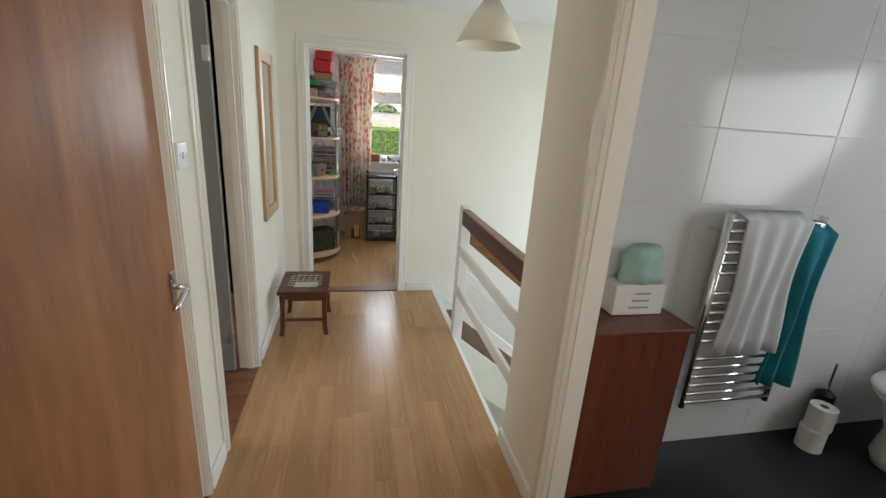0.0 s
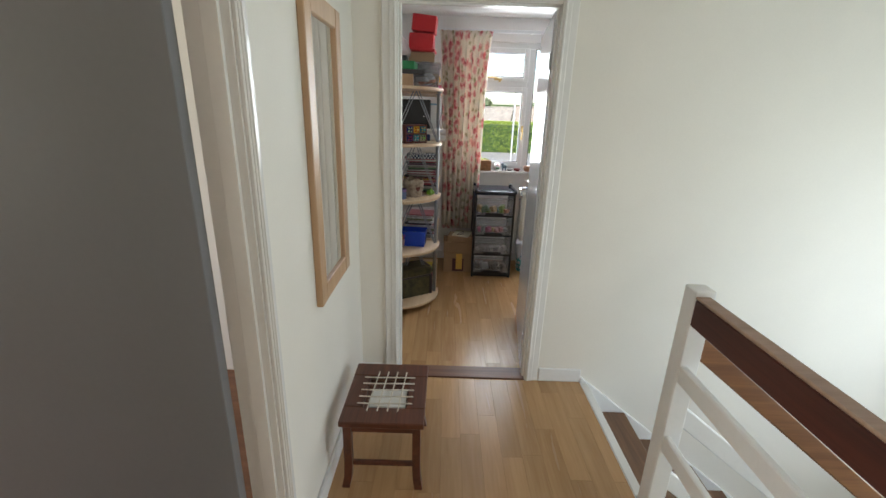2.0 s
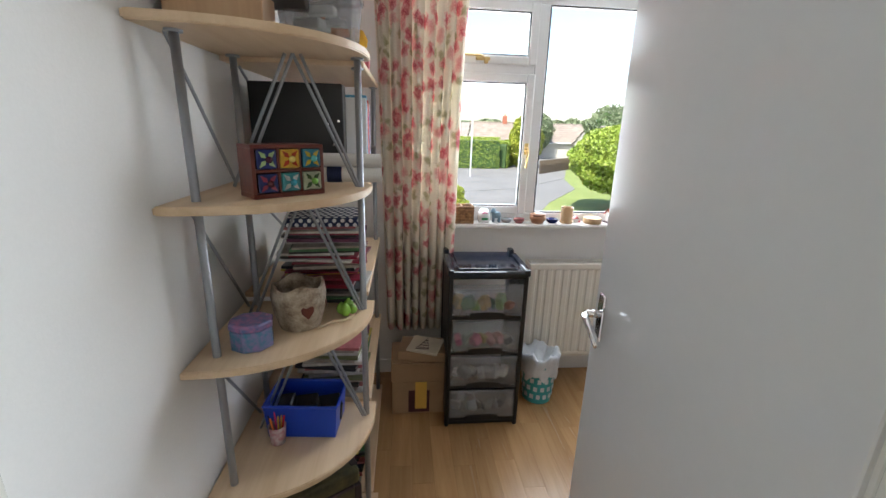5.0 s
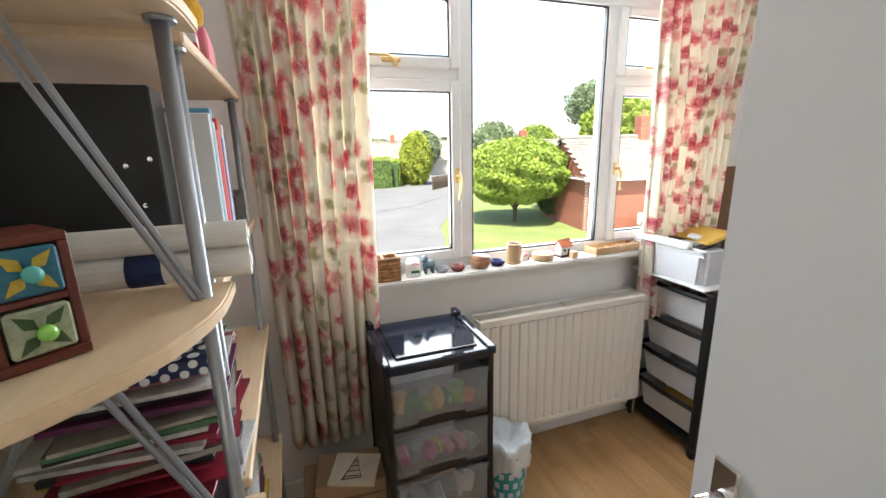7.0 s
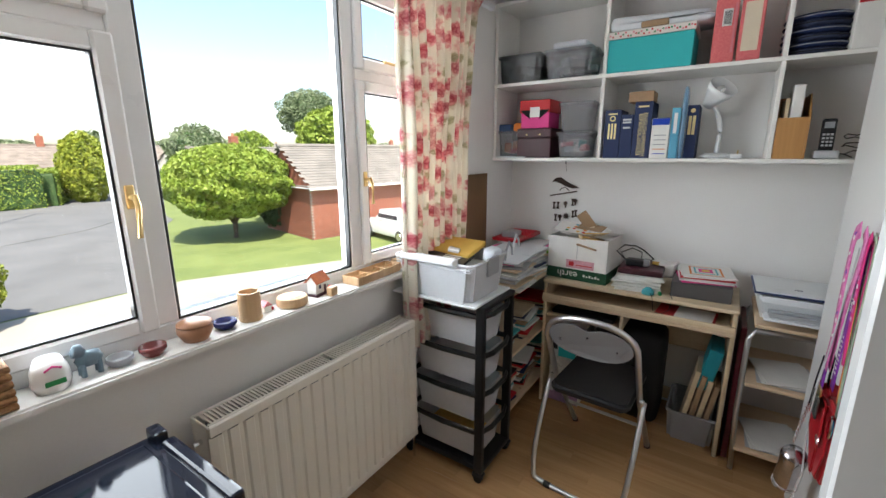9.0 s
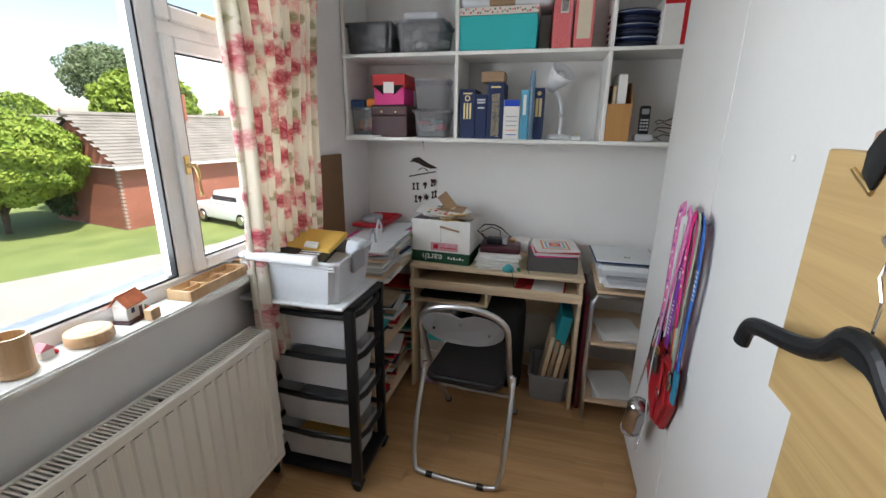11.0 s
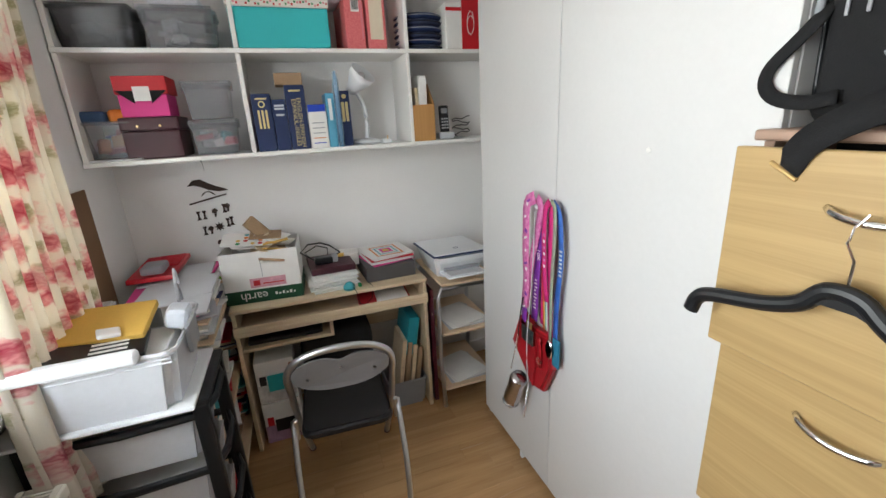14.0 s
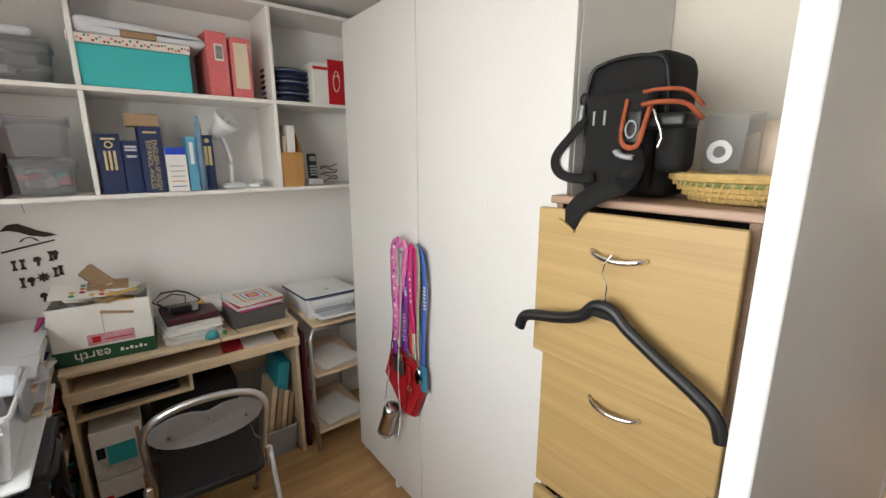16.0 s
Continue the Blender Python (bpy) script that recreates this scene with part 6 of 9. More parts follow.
# top of the shelf unit
w1 = thing("wooden_box", "shallow dovetailed wooden box on the top shelf", "box", 0.315, 6.45, 1.661, 3)
part("body", box(-0.10, 0.10, -0.06, 0.06, 0, 0.075, 0.002), FRAMEWOOD, w1)
w2 = thing("black_folder", "thin black folder on the wooden box", "folder", 0.36, 6.50, 1.738, 6)
part("cover", box(-0.125, 0.125, -0.10, 0.10, 0, 0.028, 0.003), BLACKPL, w2)
w3 = thing("green_box", "flat green cardboard box", "box", 0.33, 6.51, 1.768, -4)
part("body", box(-0.105, 0.10, -0.09, 0.09, 0, 0.05, 0.004), GREEN, w3)
w4 = thing("black_tin", "small black tin on the green box", "tin", 0.30, 6.52, 1.82)
part("body", box(-0.07, 0.07, -0.07, 0.07, 0, 0.035, 0.006, seg=2), BLACKPL, w4)
w5 = thing("folded_cloth", "crumpled pale pink cloth bundle", "cloth", 0.30, 6.53, 1.856)
b = lathe([(0, 0), (0.08, 0.0), (0.085, 0.03), (0.06, 0.09), (0.03, 0.13), (0, 0.14)], 20)
for v in b.verts:
    v.co.x += 0.01 * math.sin(40 * v.co.y + 30 * v.co.z)
part("cloth", b, mat("pale_pink_cloth", (0.66, 0.55, 0.56), 0.9, 0.1, 12, 250, 0.4), w5, smooth=True)
tub("storage_box", "clear plastic tub of craft paper on the top shelf", 0.49, 6.70, 1.661, 0.20, 0.26, 0.15, 0, True, SMOKED, "", (ORANGE, PAPER, LGREY, ORANGE, PAPER))
w6 = thing("card_box", "brown card box on the clear tub", "box", 0.455, 6.68, 1.83, 5)
part("body", box(-0.09, 0.09, -0.08, 0.08, 0, 0.065, 0.003), CARD, w6)
w7 = thing("red_box", "bright red box with its lid stacked high", "box", 0.455, 6.68, 1.897, -3)
part("body", box(-0.085, 0.085, -0.075, 0.075, 0, 0.115, 0.003, m=pose(0, 0, 0.002, 0, 3, 0)), RED, w7)
part("lid", box(-0.10, 0.10, -0.09, 0.09, 0.008, 0.026, 0.003, m=pose(0, 0, 0, 0, 4, 0)), RED, w7)
part("upper_box", box(-0.08, 0.085, -0.07, 0.07, 0.13, 0.235, 0.003, m=pose(0, 0, 0, 0, 6, 0)), RED, w7)
w8 = thing("pink_packet", "pink packet at the shelf edge", "packet", 0.52, 7.02, 1.646, 4)
part("body", box(-0.08, 0.075, -0.10, 0.10, 0, 0.055, 0.004), PINK, w8)
w9 = thing("yellow_yarn", "ball of yellow yarn on a pink packet", "yarn", 0.545, 7.02, 1.702)
b = lathe([(0, 0), (0.025, 0.004), (0.043, 0.03), (0.045, 0.05), (0.03, 0.078), (0, 0.088)], 22)
part("ball", b, mat("yellow_yarn", (0.72, 0.40, 0.02), 0.95, 0.25, 60, 260, 1.0), w9, smooth=True)
w10 = thing("notebook_stack", "red and white notebooks under the yarn", "notebook", 0.50, 6.90, 1.646, 6)
for k, c in enumerate((RED, PAPER, HOTPINK)):
    part("notebook", box(-0.07, 0.09, -0.055, 0.055, 0.014 * k, 0.014 * k + 0.013, 0.002), c, w10)

# ---- on the window sill ----
SL = 0.956
bk = thing("wicker_basket", "brown woven basket with two compartments on the sill", "basket", 1.035, 7.645, SL)
for z in range(6):
    part("weave_ring", tube([(-0.062, -0.038, 0.008 + z * 0.0165), (0.062, -0.038, 0.008 + z * 0.0165), (0.062, 0.038, 0.008 + z * 0.0165), (-0.062, 0.038, 0.008 + z * 0.0165)], 0.0088, 8, closed=True), WICKER, bk)
part("divider", box(-0.005, 0.005, -0.034, 0.034, 0.002, 0.098, 0.002), WICKER, bk)
part("bottom", boxes([(-0.058, 0.058, -0.034, 0.034, 0.001, 0.005)]), WICKER, bk)
jg = thing("ceramic_jug", "white painted pottery mug with green marks", "ornament", 1.165, 7.65, SL)
part("body", lathe([(0, 0), (0.03, 0), (0.036, 0.02), (0.033, 0.05), (0.022, 0.075), (0.018, 0.07), (0, 0.06)], 20), CERAMIC, jg, smooth=True)
part("mark", box(-0.018, 0.018, -0.037, -0.035, 0.02, 0.032, 0.004), GREEN, jg)
part("mark", tube([(-0.015, -0.032, 0.055), (0, -0.031, 0.062), (0.015, -0.032, 0.055)], 0.0025, 5), HOTPINK, jg)
el = thing("animal_ornament", "small blue-grey pottery animal figure", "ornament", 1.238, 7.66, SL)
b = lathe([(0, 0.02), (0.018, 0.025), (0.022, 0.04), (0.016, 0.056), (0, 0.06)], 14)
b.transform(Matrix.Diagonal((1.3, 0.8, 1, 1)))
for x, y in ((-0.016, -0.009), (0.016, -0.009), (-0.016, 0.009), (0.016, 0.009)):
    tube([(x, y, 0.0), (x, y, 0.032)], 0.006, 8, b)
join(b, lathe([(0, 0.048), (0.014, 0.052), (0.015, 0.064), (0.008, 0.078), (0, 0.08)], 12, cx=-0.018))
part("figure", b, mat("blue_grey_glaze", (0.16, 0.24, 0.30), 0.3, 0.2, 40, 100, 0.05), el, smooth=True)


def bowl(name, label, x, y, r, h, material, lid=False, cat="bowl", inner=None):
    t = thing(name, label, cat, x, y, SL)
    part("bowl", lathe([(0, 0), (r * 0.7, 0), (r, h * 0.6), (r * 0.96, h), (r * 0.86, h), (r * 0.8, h * 0.5), (0, h * 0.3)], 26), material, t, smooth=True)
    if lid:
        part("lid", lathe([(0, h + 0.018), (r * 0.5, h + 0.016), (r * 0.98, h + 0.008), (r * 0.98, h + 0.001), (0, h + 0.001)], 26), material, t, smooth=True)
    return t


bowl("pottery_dish", "small grey-green pottery dish", 1.295, 7.655, 0.03, 0.022, GREY)
bowl("pottery_dish", "small dark red pottery dish", 1.365, 7.645, 0.032, 0.026, mat("dark_red_glaze", (0.22, 0.05, 0.05), 0.25, 0.2, 40, 100, 0.05))
bowl("wooden_pot", "turned wooden pot with a pale lid", 1.475, 7.650, 0.046, 0.042, CLAY, True, "pot")
bowl("pottery_dish", "small dark blue glazed dish", 1.562, 7.655, 0.034, 0.024, mat("cobalt_glaze", (0.015, 0.025, 0.14), 0.2, 0.2, 40, 100, 0.05))
cu = thing("wooden_cup", "tall turned pale wooden cup", "cup", 1.645, 7.655, SL)
part("cup", lathe([(0, 0), (0.033, 0), (0.036, 0.006), (0.033, 0.012), (0.034, 0.092), (0.029, 0.092), (0.028, 0.01), (0, 0.01)], 26), TURNED, cu, smooth=False)
sm = thing("tiny_house", "tiny red and white pottery house", "ornament", 1.708, 7.67, SL)
part("walls", box(-0.014, 0.014, -0.012, 0.012, 0, 0.022, 0.002), PAPER, sm)
part("roof", prism([(-0.017, 0.0221), (0.017, 0.0221), (0.0, 0.038)], -0.014, 0.014, m=Matrix.Rotation(radians(90), 4, "X")), PINK, sm)
part("glitter", box(0.016, 0.026, -0.008, 0.008, 0, 0.012, 0.003), RED, sm)
ds = thing("wooden_disc_box", "low round pale wooden lidded box", "box", 1.80, 7.655, SL)
part("body", lathe([(0, 0), (0.047, 0), (0.052, 0.006), (0.052, 0.018), (0, 0.018)], 30), TURNED, ds)
part("lid", lathe([(0, 0.034), (0.028, 0.034), (0.034, 0.031), (0.044, 0.033), (0.050, 0.030), (0.052, 0.0185), (0, 0.0185)], 30), TURNED, ds)
hs = thing("model_house", "little white model house with an orange tiled roof", "ornament", 1.93, 7.675, SL, 12)
part("base", box(-0.045, 0.06, -0.03, 0.03, 0, 0.006, 0.001), MAROON, hs)
part("walls", box(-0.036, 0.03, -0.018, 0.022, 0.0065, 0.05, 0.001), PAPER, hs)
part("gable", prism([(-0.0185, 0.0501), (0.0225, 0.0501), (0.002, 0.072)], -0.036, 0.03, m=Matrix.Rotation(radians(90), 4, "Z") @ Matrix.Rotation(radians(90), 4, "X")), PAPER, hs)
RT = mat("orange_tile_glaze", (0.62, 0.17, 0.07), 0.5, 0.25, 60, 150, 0.2)
for s in (-1, 1):
    for k in range(4):
        y0 = 0.002 + s * (0.028 - 0.007 * k)
        y1 = 0.002 + s * (0.0195 - 0.007 * k)
        z0 = 0.046 + 0.0078 * k
        bm = bmesh.new()
        v = [bm.verts.new(p) for p in ((-0.042, y0, z0), (0.036, y0, z0), (0.036, y1, z0 + 0.009), (-0.042, y1, z0 + 0.009), (-0.042, y0, z0 + 0.003), (0.036, y0, z0 + 0.003), (0.036, y1, z0 + 0.012), (-0.042, y1, z0 + 0.012))]
        for f in ((0, 3, 2, 1), (4, 5, 6, 7), (0, 1, 5, 4), (2, 3, 7, 6), (0, 4, 7, 3), (1, 2, 6, 5)):
            bm.faces.new([v[i] for i in f])
        part("roof_strip", bm, RT, hs)
part("window", box(-0.02, -0.008, -0.019, -0.0181, 0.024, 0.038), NAVY, hs)
part("door", box(0.008, 0.02, -0.019, -0.0181, 0.007, 0.034), MAROON, hs)
for k in range(4):
    part("plant", lathe([(0, 0.006), (0.007, 0.008), (0.006, 0.02), (0, 0.024)], 8, cx=0.038 + 0.006 * (k % 2), cy=-0.02 + 0.012 * k), (RED, GREEN, HOTPINK, GREEN)[k], hs)
bq = thing("wooden_block", "small square wooden block on the sill", "block", 1.945, 7.618, SL, 8)
part("block", box(-0.017, 0.017, -0.013, 0.013, 0, 0.032, 0.002), TURNED, bq)


def sill_tray(x, y, w, d, nx, ny, rz, label):
    t = thing("compartment_tray", label, "tray", x, y, SL, rz)
    part("tray_base", box(-w / 2, w / 2, -d / 2, d / 2, 0, 0.004, 0.001), TURNED, t)
    for s in (-1, 1):
        part("tray_side", box(-w / 2, w / 2, s * (d / 2 - 0.002) - 0.0025, s * (d / 2 - 0.002) + 0.0025, 0.0045, 0.034, 0.001), TURNED, t)
        part("tray_end", box(s * (w / 2 - 0.002) - 0.0025, s * (w / 2 - 0.002) + 0.0025, -d / 2 + 0.005, d / 2 - 0.005, 0.0045, 0.034, 0.001), TURNED, t)
    for i in range(1, nx):
        part("divider", box(-w / 2 + w * i / nx - 0.0015, -w / 2 + w * i / nx + 0.0015, -d / 2 + 0.006, d / 2 - 0.006, 0.0045, 0.030), TURNED, t)
    for j in range(1, ny):
        part("divider", box(-w / 2 + 0.006, w / 2 - 0.006, -d / 2 + d * j / ny - 0.0015, -d / 2 + d * j / ny + 0.0015, 0.0045, 0.029), TURNED, t)


sill_tray(2.20, 7.655, 0.27, 0.088, 3, 2, 3, "pale wooden tray with six compartments")
sill_tray(2.47, 7.67, 0.20, 0.07, 3, 1, 0, "small wooden compartment tray behind the curtain")

# ---- on the wall shelves ----
SX = 3.31
ZL, ZU = 1.434, 1.851
tub("storage_box", "frosted tub of sewing things on the wall shelf", SX + 0.13, 7.575, ZL + 0.008, 0.22, 0.18, 0.14, 0, False, SMOKED, "", (ORANGE, BLUE, LGREY, RED, YELLOW))
pt_ = thing("paper_plate", "white tray under the sewing tub", "tray", SX + 0.13, 7.575, ZL)
part("plate", box(-0.13, 0.12, -0.10, 0.095, 0, 0.007, 0.003), WHITEPL, pt_)
for k, (y, z, c) in enumerate(((7.625, ZL + 0.165, mat("slate_blue_yarn", (0.06, 0.12, 0.25), 0.9, 0.3, 30, 200, 0.6)), (7.53, ZL + 0.17, ORANGE))):
    q = thing("yarn_packet", "soft %s packet on the tub" % ("blue", "orange")[k], "packet", SX + 0.09, y, z, 20 * k)
    b = box(-0.06, 0.06, -0.05, 0.05, -0.022, 0.03, 0.02, seg=3)
    part("packet", b, c, q, smooth=True)
cs = thing("vanity_case", "dark maroon leatherette case with brass studs", "case", SX + 0.02, 7.43, ZL)
part("body", box(0, 0.22, -0.105, 0.10, 0, 0.11, 0.006, seg=2), MAROON, cs)
part("lid", box(-0.004, 0.222, -0.109, 0.104, 0.111, 0.165, 0.01, seg=2), MAROON, cs)
for y in (-0.04, 0.04):
    part("stud", lathe([(0, 0), (0.005, 0), (0.004, 0.003), (0, 0.003)], 10, m=pose(-0.004, y, 0.13, 0, -90, 0)), BRASS, cs)
pb = thing("pink_box", "hot pink gift box with a red and pink quartered lid", "box", SX + 0.03, 7.43, ZL + 0.166)
part("body", box(0, 0.17, -0.085, 0.085, 0, 0.085, 0.003), HOTPINK, pb)
part("lid", box(-0.006, 0.176, -0.092, 0.092, 0.0855, 0.155, 0.003), RED, pb)
part("label_patch", box(-0.0068, -0.0061, -0.03, 0.028, 0.06, 0.115), PAPER, pb)
part("corner_patch", prism([(-0.09, 0.10), (-0.03, 0.10), (-0.03, 0.05)], 0.0, 0.0008, m=Matrix.Translation((-0.0062, 0, 0)) @ Matrix.Rotation(radians(90), 4, "Z") @ Matrix.Rotation(radians(90), 4, "X")), BLACKMAT, pb)
part("corner_patch", prism([(0.09, 0.10), (0.028, 0.10), (0.028, 0.05)], 0.0, 0.0008, m=Matrix.Translation((-0.0062, 0, 0)) @ Matrix.Rotation(radians(90), 4, "Z") @ Matrix.Rotation(radians(90), 4, "X")), BLACKMAT, pb)
tub("storage_box", "clear lidded tub of beads on the wall shelf", SX + 0.10, 7.20, ZL + 0.001, 0.16, 0.175, 0.125, 0, True, SMOKED, "", (PAPER, LGREY, TEAL, PINK))
tub("storage_box", "empty clear tub stacked on another", SX + 0.10, 7.20, ZL + 0.147, 0.155, 0.17, 0.135, 0, True, SMOKED)
GOLD = mat("gold_foil", (0.72, 0.60, 0.30), 0.35, 0.1, 20, 100, 0.0, metal=0.6)
specs = ((6.955, 0.077, 0.24, "dark blue dictionary with gold lettering"), (6.895, 0.057, 0.215, "dark blue encyclopedia with silver bands"), (6.811, 0.081, 0.272, "thick navy Spanish and English dictionary"))
for k, (y, t, h, lab) in enumerate(specs):
    marks = [(0.9, 0.93, 0.2, 0.8, GOLD)] if k != 1 else [(0.80, 0.84, 0.15, 0.85, LGREY), (0.86, 0.9, 0.15, 0.85, LGREY), (0.68, 0.72, 0.2, 0.8, LGREY)]
    bb = book("dictionary", lab, "book", SX, y, ZL, 0.18, h, t, NAVY, spine_marks=marks)
    if k == 0:
        part("emblem", lathe([(0.009, 0), (0.014, 0), (0.014, 0.0008), (0.009, 0.0008), (0.009, 0)], 20, m=pose(-0.0008, t / 2, h * 0.82, 0, -90, 0)), GOLD, bb)
        for r in range(3):
            part("spine_mark", boxes([(-0.0008, 0, t * (0.25 + 0.2 * r), t * (0.36 + 0.2 * r), h * 0.4, h * 0.72)]), GOLD, bb)
    if k == 2:
        mm = Matrix.Translation((-0.0006, t * 0.36, h * 0.42)) @ Matrix.Rotation(radians(-90), 4, "Z") @ Matrix.Rotation(radians(90), 4, "X")
        for q, (tx, off) in enumerate((("ESPAÑOL-INGLÉS", 0.62), ("ENGLISH-SPANISH", 0.36))):
            words("spine_words", tx, 0.026, GOLD, bb, Matrix.Translation((-0.0006, t * off, h * 0.42)) @ Matrix.Rotation(radians(-90), 4, "Z") @ Matrix.Rotation(radians(90), 4, "X") @ Matrix.Rotation(radians(-90), 4, "Z"))
sbx = thing("small_box", "small brown card box lying on the books", "box", SX + 0.01, 6.868, ZL + 0.273)
part("body", box(0, 0.12, -0.055, 0.06, 0, 0.05, 0.003), CARD, sbx)
vb = thing("software_box", "white box with a blue top and printed lines", "box", SX, 6.728, ZL)
part("body", box(0, 0.14, 0, 0.08, 0, 0.19, 0.002), PAPER, vb)
part("band", boxes([(-0.0008, 0, 0.002, 0.078, 0.158, 0.189)]), BLUE, vb)
for k in range(5):
    part("print_line", boxes([(-0.0008, 0, 0.012, 0.066, 0.02 + 0.022 * k, 0.024 + 0.022 * k)]), (BLUE, ORANGE, GREY, GREY, GREY)[k], vb)
bc_ = book("paperback", "pale blue paperback with white lettering", "book", SX, 6.688, ZL, 0.16, 0.235, 0.036, mat("pale_blue_card", (0.10, 0.38, 0.55), 0.4, 0.15, 15, 100, 0.03), spine_marks=[(0.5, 0.9, 0.3, 0.7, PAPER)])
bo = thing("plastic_wrap_roll", "clear blue plastic sleeve standing between the books", "sleeve", SX + 0.004, 6.672, ZL)
b = lathe([(0, 0), (0.022, 0.0), (0.026, 0.12), (0.022, 0.29), (0.012, 0.325), (0, 0.33)], 14)
b.transform(Matrix.Diagonal((1.2, 0.6, 1, 1)))
part("sleeve", b, milky("blue_tinted_film", (0.25, 0.45, 0.65), 0.55, 0.12), bo, smooth=True)
bd = book("dictionary", "narrow navy dictionary with gold lettering", "book", SX + 0.02, 6.615, ZL, 0.17, 0.245, 0.048, NAVY, spine_marks=[(0.45, 0.8, 0.2, 0.45, GOLD), (0.45, 0.8, 0.55, 0.8, GOLD)])
part("emblem", lathe([(0, 0), (0.010, 0), (0.010, 0.0008), (0, 0.0008)], 16, m=pose(-0.0008, 0.024, 0.22, 0, -90, 0)), GOLD, bd)
dl = thing("desk_lamp", "white gooseneck desk lamp on the wall shelf", "lamp", SX + 0.12, 6.53, ZL)
part("base", lathe([(0, 0), (0.072, 0), (0.075, 0.008), (0.06, 0.02), (0.02, 0.026), (0, 0.027)], 28), WHITEPL, dl, smooth=True)
part("neck", tube(smoothed([(0, 0.0, 0.02), (0.0, -0.005, 0.11), (0.0, 0.005, 0.18), (-0.006, 0.03, 0.235), (-0.01, 0.05, 0.265)]), 0.010, 12), WHITEPL, dl, smooth=True)
part("shade", lathe([(0.0, 0.0), (0.02, 0.0), (0.03, 0.03), (0.048, 0.07), (0.055, 0.10), (0.052, 0.10), (0.044, 0.07), (0.026, 0.034), (0, 0.03)], 26, m=pose(-0.005, 0.062, 0.245, 32, -36, 0) @ Matrix.Scale(1.15, 4)), WHITEPL, dl, smooth=True)
part("bulb", lathe([(0, 0.04), (0.02, 0.05), (0.024, 0.075), (0.012, 0.095), (0, 0.098)], 16, m=pose(-0.005, 0.062, 0.245, 32, -36, 0) @ Matrix.Scale(1.15, 4)), CHROME, dl, smooth=True)
part("cable", tube([(0.06, 0.03, 0.01), (0.08, 0.07, 0.04), (0.06, 0.10, 0.11), (0.03, 0.12, 0.15), (0.05, 0.14, 0.03)], 0.0025, 6), WHITEPL, dl)
pg = thing("plug", "white mains plug lying on the shelf", "plug", SX + 0.05, 6.45, ZL)
part("body", box(-0.022, 0.022, -0.025, 0.02, 0, 0.02, 0.006, seg=2), WHITEPL, pg)
part("pin", box(-0.003, 0.003, -0.01, -0.004, 0.02, 0.036), BRASS, pg)
HONEY = wood("honey_pine", (0.50, 0.26, 0.09), (0.40, 0.19, 0.06), axis=2, ring=14, rough=0.45)
mf = thing("magazine_file", "wooden magazine file holding a few papers", "file", SX - 0.004, 6.21, ZL)
b = prism([(0, 0), (0.25, 0), (0.25, 0.27), (0.09, 0.27), (0, 0.17)], 0, 0.006, m=Matrix.Translation((0, 0.006, 0)) @ Matrix.Rotation(radians(90), 4, "X"))
part("side", b, HONEY, mf)
b = prism([(0, 0), (0.25, 0), (0.25, 0.27), (0.09, 0.27), (0, 0.17)], 0, 0.006, m=Matrix.Translation((0, 0.118, 0)) @ Matrix.Rotation(radians(90), 4, "X"))
part("side", b, HONEY, mf)
part("front", boxes([(0.0, 0.006, 0.0065, 0.1115, 0, 0.17), (0.0065, 0.244, 0.0065, 0.1115, 0, 0.006), (0.244, 0.25, 0.0065, 0.1115, 0, 0.27)]), HONEY, mf)
part("paper_block", box(0.03, 0.22, 0.03, 0.07, 0.01, 0.30, 0.003, m=pose(0, 0, 0, 0, -4, 0)), PAPER, mf)
part("card", box(0.02, 0.2, 0.075, 0.09, 0.01, 0.25, 0.002), ASH, mf)
ph = thing("cordless_phone", "black cordless phone upright in its grey cradle", "telephone", SX + 0.03, 6.14, ZL)
part("handset", box(-0.012, 0.012, -0.024, 0.024, 0.02, 0.165, 0.008, seg=2, m=pose(0.02, 0, 0, 0, 6, 0)), BLACKPL, ph)
part("screen", box(-0.0135, -0.0125, -0.016, 0.016, 0.125, 0.15, 0.0, m=pose(0.02, 0, 0, 0, 6, 0)), GREY, ph)
for r in range(4):
    for c in range(3):
        part("key", box(-0.0138, -0.0122, -0.017 + c * 0.013, -0.008 + c * 0.013, 0.05 + r * 0.015, 0.058 + r * 0.015, 0.0, m=pose(0.02, 0, 0, 0, 6, 0)), LGREY, ph)
part("cradle", box(-0.01, 0.08, -0.045, 0.04, 0, 0.035, 0.012, seg=2), LGREY, ph)
cb = thing("cable_coil", "black cable coiled on the shelf", "cable", SX + 0.08, 6.04, ZL)
part("cable", tube([(0.05 * math.cos(a * 0.7) * (1 + 0.1 * math.sin(a * 3)), 0.045 * math.sin(a * 0.7), 0.006 + 0.004 * a + 0.012 * math.sin(a * 2) ** 2) for a in range(26)], 0.0025, 5), BLACKPL, cb)
# upper row
tub("storage_box", "smoky lidded tub on the upper wall shelf", SX + 0.13, 7.535, ZU + 0.001, 0.25, 0.26, 0.135, 0, True, milky("dark_smoky_plastic", (0.07, 0.07, 0.075), 0.45), "", (GREY, BLACKPL, GREY))
tub("storage_box", "clear lidded tub with white cloths on the upper shelf", SX + 0.12, 7.25, ZU + 0.001, 0.24, 0.25, 0.135, 0, True, SMOKED, "", (PAPER, GREY, LGREY))
cl_ = thing("folded_cloth", "folded white cloth on the clear tub", "cloth", SX + 0.10, 7.25, ZU + 0.154)
b = box(-0.08, 0.08, -0.09, 0.09, 0, 0.035, 0.015, seg=3)
part("cloth", b, TOWELW, cl_, smooth=True)
